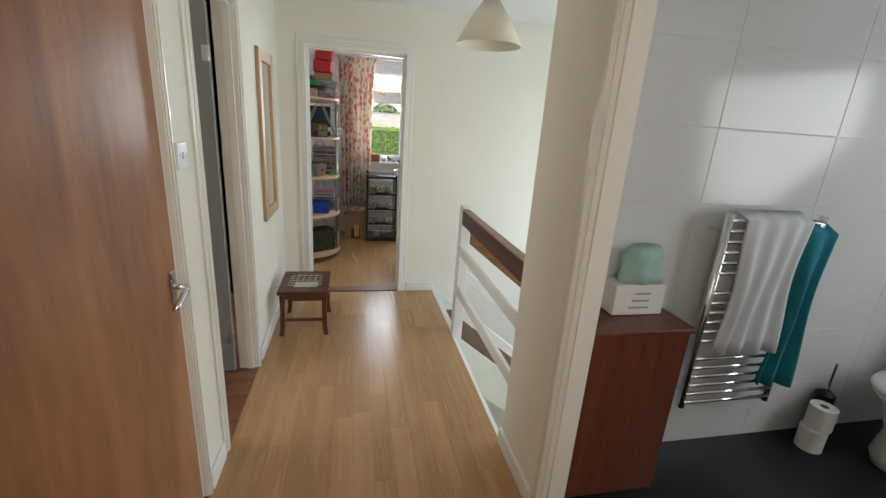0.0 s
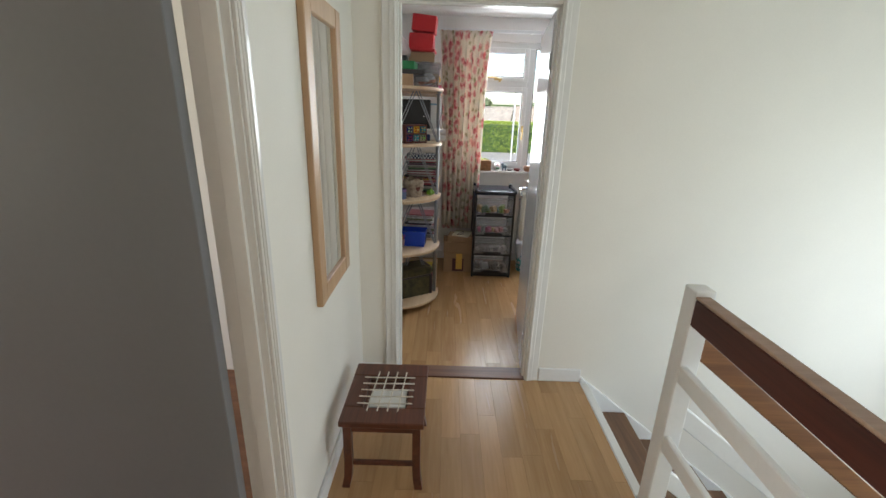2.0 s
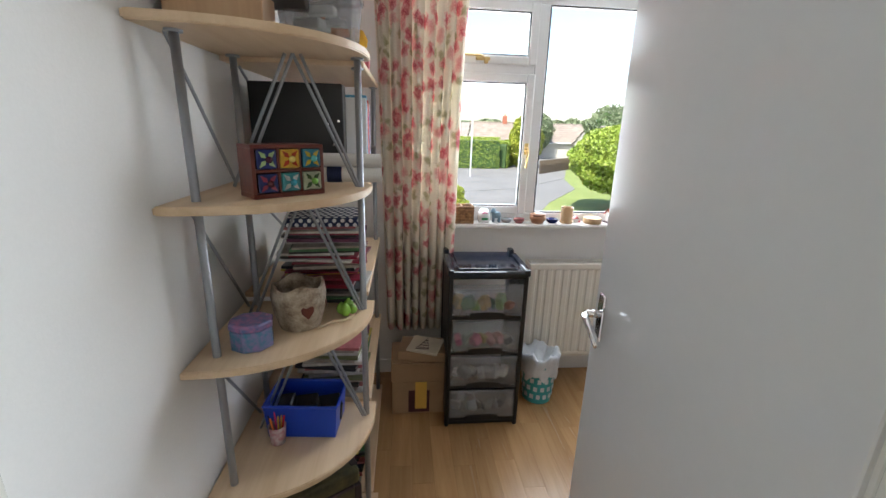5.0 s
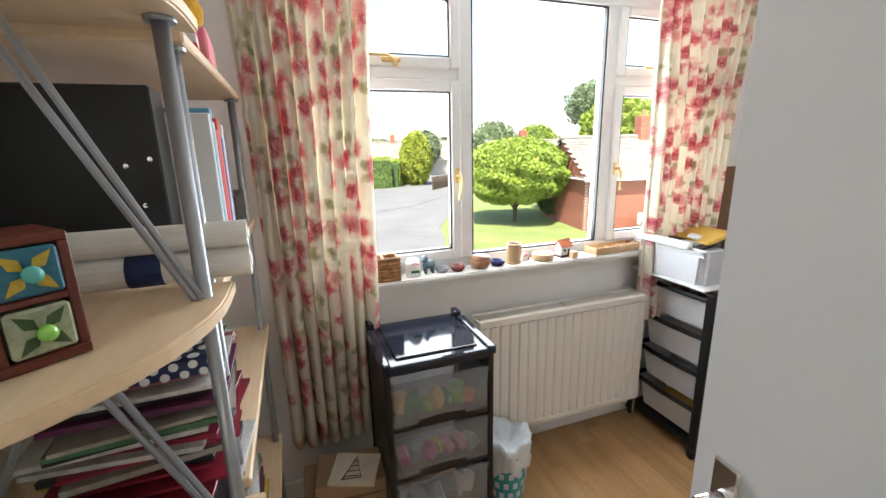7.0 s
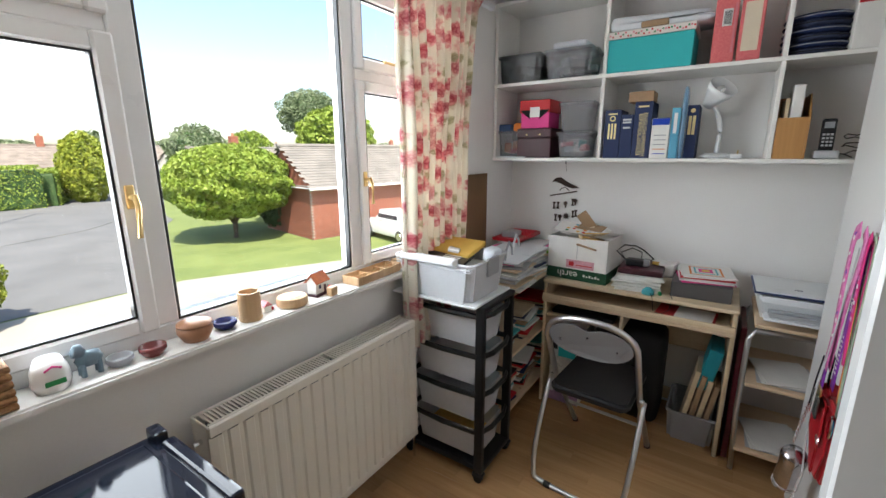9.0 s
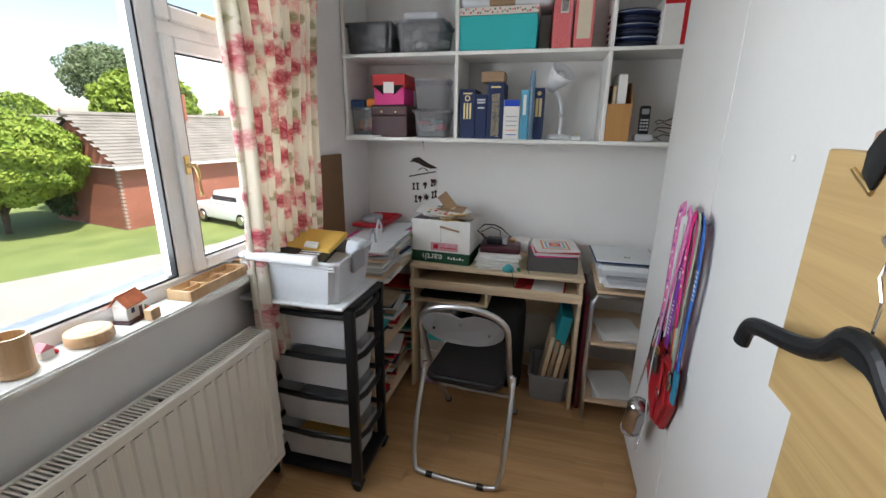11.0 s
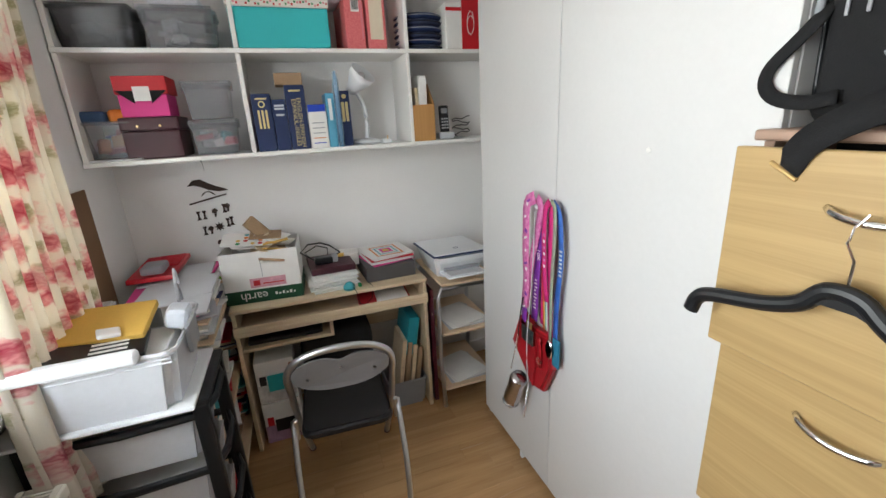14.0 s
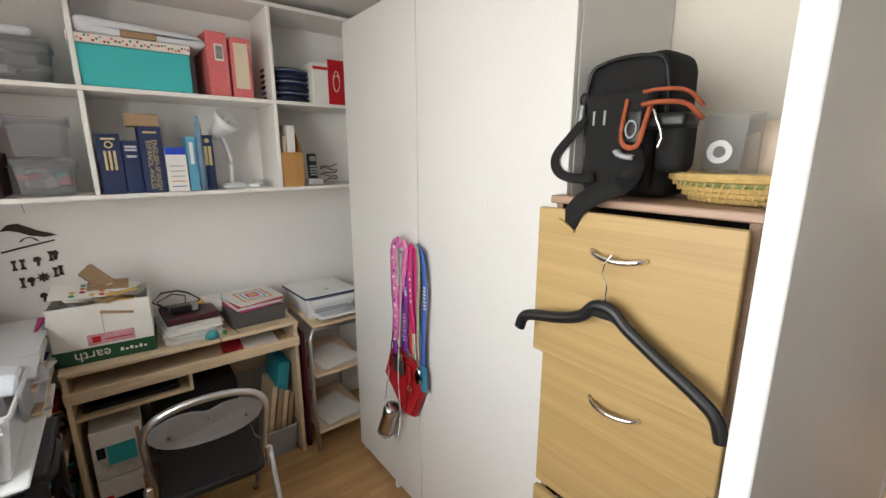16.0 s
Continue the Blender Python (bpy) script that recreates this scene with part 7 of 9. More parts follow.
tq = thing("turquoise_box", "turquoise box with a flower-printed lid", "box", SX, 6.865, ZU)
part("body", box(0, 0.24, -0.195, 0.198, 0, 0.155, 0.003), TEALCARD, tq)
lidm = mat("flower_print_card", (0.72, 0.68, 0.64), 0.6, 0.0, 10, 10, 0.05, col2=(0.72, 0.66, 0.60))
part("lid", box(-0.006, 0.246, -0.20, 0.203, 0.156, 0.19, 0.003), lidm, tq)
rng = random.Random(12)
for k in range(34):
    y, z = -0.193 + k * 0.0117, 0.164 + 0.018 * rng.random()
    part("printed_flower", box(-0.0068, -0.0061, -0.004, 0.004, -0.004, 0.004, 0.0, m=pose(0, y, z)), (RED, PINK, GREEN)[k % 3], tq)
dv = thing("folded_duvet", "white fabric bag lying on the turquoise box", "bag", SX + 0.12, 6.84, ZU + 0.191)
b = box(-0.12, 0.12, -0.24, 0.205, 0, 0.075, 0.03, seg=3)
for v in b.verts:
    v.co.z += 0.010 * math.sin(22 * v.co.y) * (v.co.z > 0.03) - 0.04 * max(0, (-v.co.y - 0.12)) / 0.1 * (v.co.z > 0.03)
part("fabric", b, TOWELW, dv, smooth=True)
part("brown_patch", box(-0.123, -0.10, -0.06, 0.06, 0.002, 0.03, 0.004), CARD, dv)
for k, (y, lab) in enumerate(((6.555, "coral patterned magazine file with a barcode label"), (6.46, "coral patterned magazine file with a cream label"))):
    f = thing("magazine_file", lab, "file", SX + 0.01, y, ZU, 4 * (1 - k))
    part("case", box(0, 0.24, -0.043, 0.043, 0, 0.27 - 0.012 * k, 0.003), mat("coral_patterned_card", (0.74, 0.21, 0.20), 0.5, 0.3, 120, 300, 0.02, col2=(0.62, 0.10, 0.12)), f)
    if k:
        part("label_panel", box(-0.0012, -0.0002, -0.03, 0.03, 0.04, 0.235), mat("cream_card", (0.70, 0.60, 0.46), 0.7, 0.05, 10, 100, 0.05), f)
    else:
        part("label_panel", box(-0.0012, -0.0002, -0.022, 0.014, 0.15, 0.22), PAPER, f)
        for q in range(7):
            part("barcode_bar", boxes([(-0.0018, -0.0013, -0.018 + 0.004 * q, -0.0158 + 0.004 * q, 0.158, 0.212)]), BLACKPL, f)
        part("side_strip", boxes([(-0.0012, -0.0002, -0.036, -0.028, 0.04, 0.24)]), PINK, f)
STRIPE = mat("striped_navy_fabric", (0.05, 0.065, 0.13), 0.8, 0.6, 30, 200, 0.4, col2=(0.012, 0.016, 0.04))
for k in range(6):
    cu_ = thing("round_cushion", "round navy striped cushion pad in a stack", "cushion", SX + 0.125, 6.23, ZU + 0.001 + 0.027 * k, 3 * k, "navy striped cushions stacked on the shelf")
    part("cover", lathe([(0, 0), (0.10, 0.001), (0.114, 0.008), (0.116, 0.0135), (0.114, 0.019), (0.10, 0.0255), (0, 0.0265)], 36), NAVY if k % 2 else STRIPE, cu_, smooth=True)
    part("piping", tube([(0.1165 * math.cos(a * math.pi / 18), 0.1165 * math.sin(a * math.pi / 18), 0.0135) for a in range(36)], 0.0022, 5, closed=True), GREY if k % 2 else BLACKMAT, cu_)
rb = thing("gift_box", "white and red patterned gift box", "box", SX, 6.05, ZU)
part("body", box(0, 0.2, -0.03, 0.08, 0, 0.20, 0.003), PAPER, rb)
part("red_panel", box(-0.002, 0.0, -0.09, -0.0, 0.0, 0.22, 0.001), RED, rb)
part("band", box(-0.0012, -0.0002, 0.001, 0.08, 0.165, 0.18), RED, rb)
part("swirl", tube([(-0.003, -0.045 + 0.018 * math.cos(a * 0.6), 0.11 + (0.03 + 0.002 * a) * math.sin(a * 0.6)) for a in range(16)], 0.002, 5), PAPER, rb)

# ---- on the desk ----
DT = 0.766
wbx = thing("paper_box", "white card box with a green base, heaped with papers", "box", 3.365, 7.10, DT, -4)
part("sides", boxes([(-0.13, -0.126, -0.165, 0.165, 0, 0.24), (0.126, 0.13, -0.165, 0.165, 0, 0.24), (-0.126, 0.126, -0.165, -0.161, 0, 0.24), (-0.126, 0.126, 0.161, 0.165, 0, 0.24), (-0.126, 0.126, -0.161, 0.161, 0, 0.004)]), PAPER, wbx)
part("green_band", boxes([(-0.1335, -0.1302, -0.167, 0.167, 0.0, 0.062), (-0.13, 0.13, -0.1685, -0.1652, 0.0, 0.062)]), mat("dark_green_card", (0.010, 0.075, 0.035), 0.6, 0.1, 8, 90, 0.05), wbx)
part("pink_label", boxes([(-0.1312, -0.1302, -0.10, 0.055, 0.07, 0.115)]), mat("pale_pink_label", (0.72, 0.36, 0.42), 0.6, 0.2, 40, 120, 0.02), wbx)
part("label_mark", boxes([(-0.132, -0.1313, 0.012, 0.04, 0.08, 0.105), (-0.132, -0.1313, -0.09, 0.0, 0.085, 0.09)]), RED, wbx)
words("box_word", "earth", 0.056, PAPER, wbx, Matrix.Translation((-0.1337, 0.045, 0.031)) @ Matrix.Rotation(radians(-90), 4, "Z") @ Matrix.Rotation(radians(90), 4, "X") @ Matrix.Rotation(radians(180), 4, "Z"))
for k in range(6):
    part("word_bar", boxes([(-0.1345, -0.1337, -0.135 + 0.016 * k, -0.125 + 0.016 * k, 0.026, 0.034 + 0.006 * (k % 2))]), PAPER, wbx)
dots = part("dotted_envelope", box(-0.07, 0.06, -0.10, 0.12, 0, 0.003, 0.001, m=pose(-0.02, 0.04, 0.275, 4, -14, 0)), PAPER, wbx, "white envelope printed with coloured dots")
for k in range(14):
    part("printed_dot", lathe([(0, 0), (0.010, 0), (0.010, 0.0006), (0, 0.0006)], 12, m=pose(-0.02, 0.04, 0.275, 4, -14, 0) @ pose(-0.05 + 0.028 * (k % 4), -0.08 + 0.032 * (k // 3), 0.0034)), (ORANGE, TEAL, GREEN, YELLOW, RED)[k % 5], dots)
part("cut_line", boxes([(-0.1312, -0.1302, -0.004, -0.0015, 0.12, 0.199)]), GREY, wbx)
rng = random.Random(44)
for k in range(16):
    part("paper_sheet", box(-0.05, 0.06, -0.07, 0.07, 0, 0.004, 0.001, m=pose(rng.uniform(-0.08, 0.05), rng.uniform(-0.08, 0.10), 0.205 + 0.005 * k, rng.uniform(-16, 16), rng.uniform(-16, 16), rng.uniform(0, 180))), (PAPER, CARD, ASH, PAPER, YELLOW, PAPER, ASH)[k % 7], wbx)
part("card_block", box(-0.02, 0.02, -0.03, 0.03, 0, 0.15, 0.003, m=pose(0.03, -0.05, 0.24, -38, 10, 20)), CARD, wbx)
pr_ = thing("paper_pile", "pile of white and blue papers on the desk", "papers", 3.345, 6.80, DT, 5)
for k in range(12):
    part("paper_sheet", box(-0.13, 0.12, -0.105, 0.105, 0.006 * k, 0.006 * k + 0.005, 0.001, m=pose(rng.uniform(-0.02, 0.015), rng.uniform(-0.01, 0.01), 0, 0, 0, rng.uniform(-7, 7))), (PAPER, mat("pale_blue_paper", (0.45, 0.58, 0.72), 0.8, 0.05, 20, 150, 0.1) if k == 0 else PAPER)[k % 2 if k == 0 else 0], pr_)
mb = thing("maroon_folder", "maroon leather folder on the papers", "folder", 3.38, 6.80, DT + 0.073, 3)
part("cover", box(-0.12, 0.12, -0.115, 0.10, 0, 0.03, 0.006, seg=2), MAROON, mb)
ad = thing("charger", "black mains charger with a looped cable", "charger", 3.35, 6.83, DT + 0.104)
part("body", box(-0.03, 0.03, -0.05, 0.04, 0, 0.035, 0.01, seg=2), BLACKPL, ad)
part("head", box(-0.025, 0.02, -0.075, -0.045, 0.002, 0.04, 0.008, seg=2), GREY, ad)
part("cable", tube([(0.0, 0.04, 0.02), (0.03, 0.10, 0.06), (0.02, 0.06, 0.10), (0.0, 0.0, 0.105), (-0.01, -0.04, 0.09), (0.02, -0.09, 0.04), (0.03, -0.05, 0.01)], 0.004, 8), BLACKPL, ad)
part("cable", tube([(0.02, 0.05, 0.02), (0.05, 0.08, 0.05), (0.03, 0.02, 0.085), (0.02, -0.03, 0.07), (0.03, -0.03, 0.02)], 0.003, 8), BLACKPL, ad)
yb = thing("card_packet", "small white and yellow card packet", "packet", 3.46, 6.69, DT + 0.05, -10)
part("packet", box(-0.05, 0.05, -0.055, 0.055, 0, 0.065, 0.003), PAPER, yb)
part("yellow_end", box(-0.051, -0.02, 0.02, 0.0555, 0.02, 0.0655, 0.001), YELLOW, yb)
tc = thing("teal_pouch", "small teal cloth with a hanging cable", "cloth", 3.20, 6.73, DT, 20)
b = lathe([(0, 0), (0.03, 0.002), (0.028, 0.02), (0.012, 0.035), (0, 0.036)], 14)
part("cloth", b, TEAL, tc, smooth=True)
part("cable", tube([(0.0, 0.0, 0.03), (-0.05, -0.01, 0.0), (-0.065, -0.015, -0.06), (-0.05, -0.05, -0.085), (-0.05, -0.09, -0.06), (-0.05, -0.10, 0.0), (0.0, -0.10, 0.012)], 0.002, 6), BLACKPL, tc)
part("clip", box(-0.02, 0.0, -0.06, -0.045, 0.0, 0.02, 0.004), GREEN, tc)
gb = thing("grey_box", "flat dark grey box on the desk", "box", 3.38, 6.51, DT, 2)
part("body", box(-0.14, 0.14, -0.125, 0.13, 0, 0.075, 0.003), mat("dark_grey_card", (0.085, 0.08, 0.08), 0.6, 0.1, 10, 120, 0.1), gb)
mg = thing("magazine_stack", "puzzle magazines with a coloured square print", "magazine", 3.37, 6.51, DT + 0.076, 10)
for k, c in enumerate((HOTPINK, PAPER, PAPER, RED, PAPER, PAPER)):
    part("magazine", box(-0.11, 0.13, -0.12, 0.11, 0.006 * k, 0.006 * k + 0.005, 0.001, m=pose(0.003 * k, -0.002 * k, 0, 0, 0, (-1) ** k * 3)), c, mg)
for k, (s, c) in enumerate(((0.085, ORANGE), (0.074, PAPER), (0.06, TEAL), (0.05, PAPER), (0.036, HOTPINK), (0.02, YELLOW))):
    part("print_square", box(-s, s, -s * 0.85, s * 0.85, 0.0362 + 0.0003 * k, 0.0364 + 0.0003 * k, m=pose(0.01, -0.01, 0, 0, 0, -3)), c, mg)
kt = thing("red_folder", "red folder with papers in the keyboard tray", "folder", 3.25, 6.56, 0.661, -4)
part("cover", box(-0.08, 0.12, -0.13, 0.13, 0, 0.014, 0.002), RED, kt)
part("paper_block", box(-0.07, 0.1, -0.12, 0.04, 0.0145, 0.022, 0.001), PAPER, kt)
kb = thing("keyboard", "black keyboard lying on the small desk shelf", "keyboard", 3.30, 7.05, 0.561)
part("body", box(-0.09, 0.09, -0.17, 0.17, 0, 0.025, 0.006), BLACKPL, kb)
# under the desk
for k, (y, z, c, lab) in enumerate(((7.13, 0.001, "lilac", "white and lilac shoe box with printed pictures"), (7.13, 0.235, "blue", "white printed box with a blue label"))):
    q = thing("printed_box", lab, "box", 3.22, y, z)
    part("body", box(0, 0.26, -0.09, 0.09, 0, 0.225, 0.003), PAPER, q)
    part("lower_print", boxes([(-0.001, -0.0002, -0.088, 0.088, 0.002, 0.10)]), mat("print_" + c, (0.45, 0.28, 0.42) if k == 0 else (0.70, 0.70, 0.68), 0.5, 0.3, 20, 60, 0.02), q)
    part("print_patch", boxes([(-0.0018, -0.0011, -0.06, 0.04, 0.06, 0.13 + 0.02 * k)]), BLACKPL if k == 0 else TEALCARD, q)
    part("print_patch", boxes([(-0.0018, -0.0011, 0.045, 0.075, 0.10, 0.15)]), RED if k == 0 else BLACKPL, q)
    part("print_patch", boxes([(-0.0018, -0.0011, -0.08, -0.065, 0.12, 0.2)]), CLAY, q)
bb_ = thing("black_bag", "large black bag under the desk", "bag", 3.40, 6.83, 0.001)
b = box(-0.12, 0.13, -0.20, 0.17, 0, 0.52, 0.06, seg=3)
for v in b.verts:
    v.co.x += 0.015 * math.sin(14 * v.co.z + 9 * v.co.y)
part("bag", b, BLACKMAT, bb_, smooth=True)
gt = tub("storage_box", "grey plastic tub of large envelopes under the desk", 3.36, 6.475, 0.002, 0.30, 0.22, 0.16, 0, False, GREY)
for k in range(4):
    part("envelope", box(-0.10, 0.10, -0.012, 0.012, 0.01, 0.40 - 0.02 * k, 0.003, m=pose(-0.02, 0.055 - 0.032 * k, 0, 9, 0, 0)), (ASH, CARD, ASH, CARD)[k], gt)
part("teal_folder", box(-0.11, 0.11, -0.01, 0.05, 0.30, 0.52, 0.003, m=pose(0.0, 0.0, 0, 10, 0, 0)), mat("teal_folder_card", (0.01, 0.27, 0.33), 0.5, 0.1, 10, 100, 0.03), gt)
rf = thing("portfolio", "large dark red portfolio standing beside the desk", "portfolio", 3.20, 6.318, 0.001)
part("cover", box(0.0, 0.34, -0.012, 0.012, 0, 0.68, 0.004), mat("dark_red_vinyl", (0.10, 0.008, 0.02), 0.35, 0.2, 10, 120, 0.1), rf)

# side table things
pile_z = 0.781
for k, (x, y, rz, c) in enumerate(((2.92, 7.42, 10, PAPER), (3.12, 7.44, -6, PAPER), (3.34, 7.44, 8, GREEN))):
    q = thing("paper_pile", "untidy pile of white papers and cards", "papers", x, y, pile_z, rz)
    for m in range(14):
        part("paper_sheet", box(-0.12, 0.12, -0.14, 0.13, 0.011 * m, 0.011 * m + 0.009, 0.001, m=pose(rng.uniform(-0.02, 0.02), rng.uniform(-0.03, 0.02), 0, rng.uniform(-1, 1), rng.uniform(-1, 1), rng.uniform(-12, 12))), (PAPER, LGREY, BEECH, LIME if c is GREEN else CLEARBOX, PAPER, HOTPINK if m > 8 else NAVY, LGREY)[m % 7], q)
for k, x in enumerate((2.90, 3.10)):
    q = thing("bag_handle", "grey plastic carrier handle sticking up from papers", "handle", x, 7.36 + 0.05 * k, pile_z + 0.15, 10)
    part("handle", tube([(-0.07, 0, 0.0), (-0.05, 0, 0.05), (0, 0, 0.085), (0.05, 0, 0.05), (0.07, 0, 0.0)], 0.006, 8), GREY if k == 0 else LGREY, q)
rt = thing("red_tray", "red ridged plastic tray with a grey pouch on it", "tray", 3.38, 7.53, pile_z + 0.16, 0)
part("tray", box(-0.17, 0.17, -0.09, 0.09, 0, 0.022, 0.008, seg=2), REDPL, rt)
for k in range(10):
    part("ridge", box(-0.03 + 0.018 * k, -0.022 + 0.018 * k, -0.08, 0.08, 0.0222, 0.030, 0.002), REDPL, rt)
part("pouch", box(-0.15, -0.04, -0.05, 0.04, 0.023, 0.06, 0.018, seg=3), GREY, rt, "dark grey pouch")
ck = thing("hardboard_sheet", "brown hardboard sheet leaning on the window wall", "board", 2.81, 7.655, 0.785)
part("sheet", box(0.0, 0.39, 0, 0.006, 0, 0.56, 0.001, m=pose(0, 0, 0, 0, 0, 0)), mat("hardboard", (0.22, 0.12, 0.06), 0.8, 0.12, 6, 200, 0.15), ck)
for z, n, sd in ((0.442, 10, 1), (0.132, 12, 2)):
    for k, x in enumerate((2.82, 3.10, 3.38)):
        q = thing("paper_pile", "papers and card boxes on a lower shelf", "papers", x, 7.44, z, 5 * k)
        for m in range(n):
            part("paper_sheet", box(-0.10, 0.11, -0.13, 0.12, 0.015 * m, 0.015 * m + 0.013, 0.002, m=pose(rng.uniform(-0.015, 0.015), rng.uniform(-0.02, 0.02), 0, 0, 0, rng.uniform(-9, 9))), (CARD, PAPER, NAVY, ASH, RED, BLACKPL, PAPER, TEAL)[(m + sd + k) % 8], q)
for z in (0.462, 0.132):
    q = thing("paper_pile", "loose papers on the printer trolley", "papers", 3.28, 6.14, z, 6)
    for m in range(3):
        part("paper_sheet", box(-0.14, 0.12, -0.10, 0.11, 0.006 * m, 0.006 * m + 0.005, 0.001, m=pose(0, 0, 0, 0, 0, 7 * m - 5)), (LGREY, PAPER, PAPER)[m], q)

# wall ornament
wo = thing("wall_ornament", "dark rusty metal ornament with hanging charms", "wall ornament", 3.598, 7.31, 1.25)
IRON = mat("dark_rusty_metal", (0.055, 0.03, 0.02), 0.7, 0.3, 40, 120, 0.3)
def flatw(name, pts, dy, dz, t=0.003):
    m = Matrix.Translation((-0.006, dy, dz)) @ Matrix.Rotation(radians(-90), 4, "Z") @ Matrix.Rotation(radians(90), 4, "X")
    return part(name, prism(pts, 0, t, m=m), IRON, wo)
flatw("hat_crown", [(-0.088, 0.030), (-0.062, 0.056), (-0.030, 0.060), (0.0, 0.042), (0.030, 0.024), (0.070, 0.008), (0.088, -0.002), (0.045, -0.006), (0.0, 0.006), (-0.030, 0.022), (-0.060, 0.032)], 0.0, 0.0)
flatw("hat_brim", [(-0.095, -0.062), (-0.040, -0.050), (0.075, -0.026), (0.078, -0.019), (0.0, -0.034), (-0.095, -0.054)], 0.0, 0.0)
flatw("moon", arc(0, 0, 0.034, 20, 160, 8) + arc(0, 0.006, 0.024, 150, 30, 8), 0.005, -0.035)
CHARM_A = [(-0.010, -0.022), (0.010, -0.022), (0.008, -0.014), (0.004, -0.010), (0.004, 0.010), (0.009, 0.014), (0.008, 0.022), (-0.008, 0.022), (-0.008, 0.014), (-0.004, 0.010), (-0.004, -0.010)]
CHARM_B = [(-0.014, 0.0), (-0.010, 0.016), (0.004, 0.020), (0.014, 0.008), (0.008, 0.0), (0.004, -0.022), (-0.004, -0.022), (-0.003, -0.004)]
star = [((0.024 if k % 2 == 0 else 0.012) * math.cos(k * math.pi / 8), (0.024 if k % 2 == 0 else 0.012) * math.sin(k * math.pi / 8)) for k in range(16)]
for y, z, pts in ((0.066, -0.118, CHARM_A), (0.040, -0.116, CHARM_A), (-0.008, -0.108, CHARM_B), (-0.052, -0.092, CHARM_A), (-0.068, -0.088, CHARM_B),
                  (0.052, -0.196, CHARM_A), (0.024, -0.194, CHARM_B), (-0.016, -0.182, star), (-0.058, -0.166, CHARM_A), (-0.076, -0.160, CHARM_A), (-0.005, -0.270, CHARM_B), (-0.045, -0.258, CHARM_B)):
    flatw("star_charm" if pts is star else "charm", pts, y, z)
part("hanging_thread", tube([(-0.004, 0.0, 0.10), (-0.004, 0.005, 0.15)], 0.0008, 4), IRON, wo)
part("hook", tube([(-0.002, 0.005, 0.15), (-0.012, 0.005, 0.145), (-0.012, 0.005, 0.16)], 0.003, 6), BLACKPL, wo)

# ---- hung on the wardrobe knobs ----
def strap(parent, name, pts, w, material, t=0.0015, label=""):
    """A flat ribbon through points, its width along x."""
    b = bmesh.new()
    rows = []
    n = len(pts)
    for i, p in enumerate(pts):
        q0, q1 = Vector(pts[max(i - 1, 0)]), Vector(pts[min(i + 1, n - 1)])
        d = (q1 - q0).normalized()
        s = Vector((0, 1, 0)).cross(d)
        s = s.normalized() * w / 2 if s.length > 0.05 else Vector((w / 2, 0, 0))
        rows.append((b.verts.new(Vector(p) - s), b.verts.new(Vector(p) + s)))
    for a, c in zip(rows, rows[1:]):
        b.faces.new((a[0], a[1], c[1], c[0]))
    ob = part(name, b, material, parent, label, smooth=True)
    ob.modifiers.new("thickness", "SOLIDIFY").thickness = t
    return ob


RIBS = {n: mat("ribbon_" + n, c, 0.55, 0.35, 60, 200, 0.1, col2=c2) for n, c, c2 in (("pink", (0.74, 0.30, 0.52), (0.48, 0.02, 0.22)), ("purple", (0.26, 0.03, 0.36), (0.12, 0.02, 0.22)), ("magenta", (0.66, 0.02, 0.20), (0.5, 0.02, 0.15)), ("blue", (0.03, 0.16, 0.55), (0.02, 0.06, 0.28)), ("teal", (0.02, 0.22, 0.34), (0.02, 0.15, 0.25)), ("sage", (0.35, 0.40, 0.28), (0.2, 0.25, 0.2)))}
KX, KY, KZ = 2.488, 6.102, 1.235


def hung(name, label, category, group=""):
    return thing(name, label, category, KX, KY, KZ, 0, group)


def on_door(rows, y):
    """A soft line over the wardrobe door from offsets sideways and down from the first knob."""
    return smoothed([(x, y, z) for x, z in rows], 4)


GRP = "lanyards hung on the wardrobe knobs"
pk = hung("lanyard", "wide pink lanyard printed with white bars, looped over the knob", "lanyard", GRP)
front = on_door([(-0.009, 0.030), (0.040, 0.0), (0.047, -0.10), (0.046, -0.20), (0.040, -0.29), (0.053, -0.40)], 0.048)
back = on_door([(-0.009, 0.028), (-0.034, 0.002), (-0.025, -0.06), (0.008, -0.17), (0.030, -0.273), (0.046, -0.398)], 0.040)
strap(pk, "strap", back, 0.036, RIBS["pink"])
strap(pk, "strap", front, 0.044, RIBS["pink"])
for k in range(11):
    x, y, z = front[3 + int(k * 1.7)]
    part("printed_bar", box(-0.012 + 0.004 * (k % 3), 0.010 - 0.006 * (k % 2), 0.0, 0.001, -0.004, 0.004 + 0.004 * (k % 2), m=pose(x, y + 0.002, z, 0, 25 * (-1) ** k, 0)), PAPER if k % 3 else RIBS["purple"], pk)
strap(pk, "strap_tail", on_door([(0.050, -0.37), (0.056, -0.44), (0.060, -0.50)], 0.046), 0.034, RIBS["purple"], label="dark lower end")
pp_ = hung("lanyard", "purple lanyard printed with white words", "lanyard", GRP)
row = on_door([(-0.040, 0.0), (-0.036, -0.08), (-0.020, -0.15), (-0.007, -0.273), (0.004, -0.44)], 0.034)
strap(pp_, "strap", row, 0.040, RIBS["purple"])
words("strap_word", "10K", 0.026, PAPER, pp_, Matrix.Translation((-0.018, 0.0365, -0.175)) @ Matrix.Rotation(radians(180), 4, "Z") @ Matrix.Rotation(radians(90), 4, "X") @ Matrix.Rotation(radians(-84), 4, "Z"))
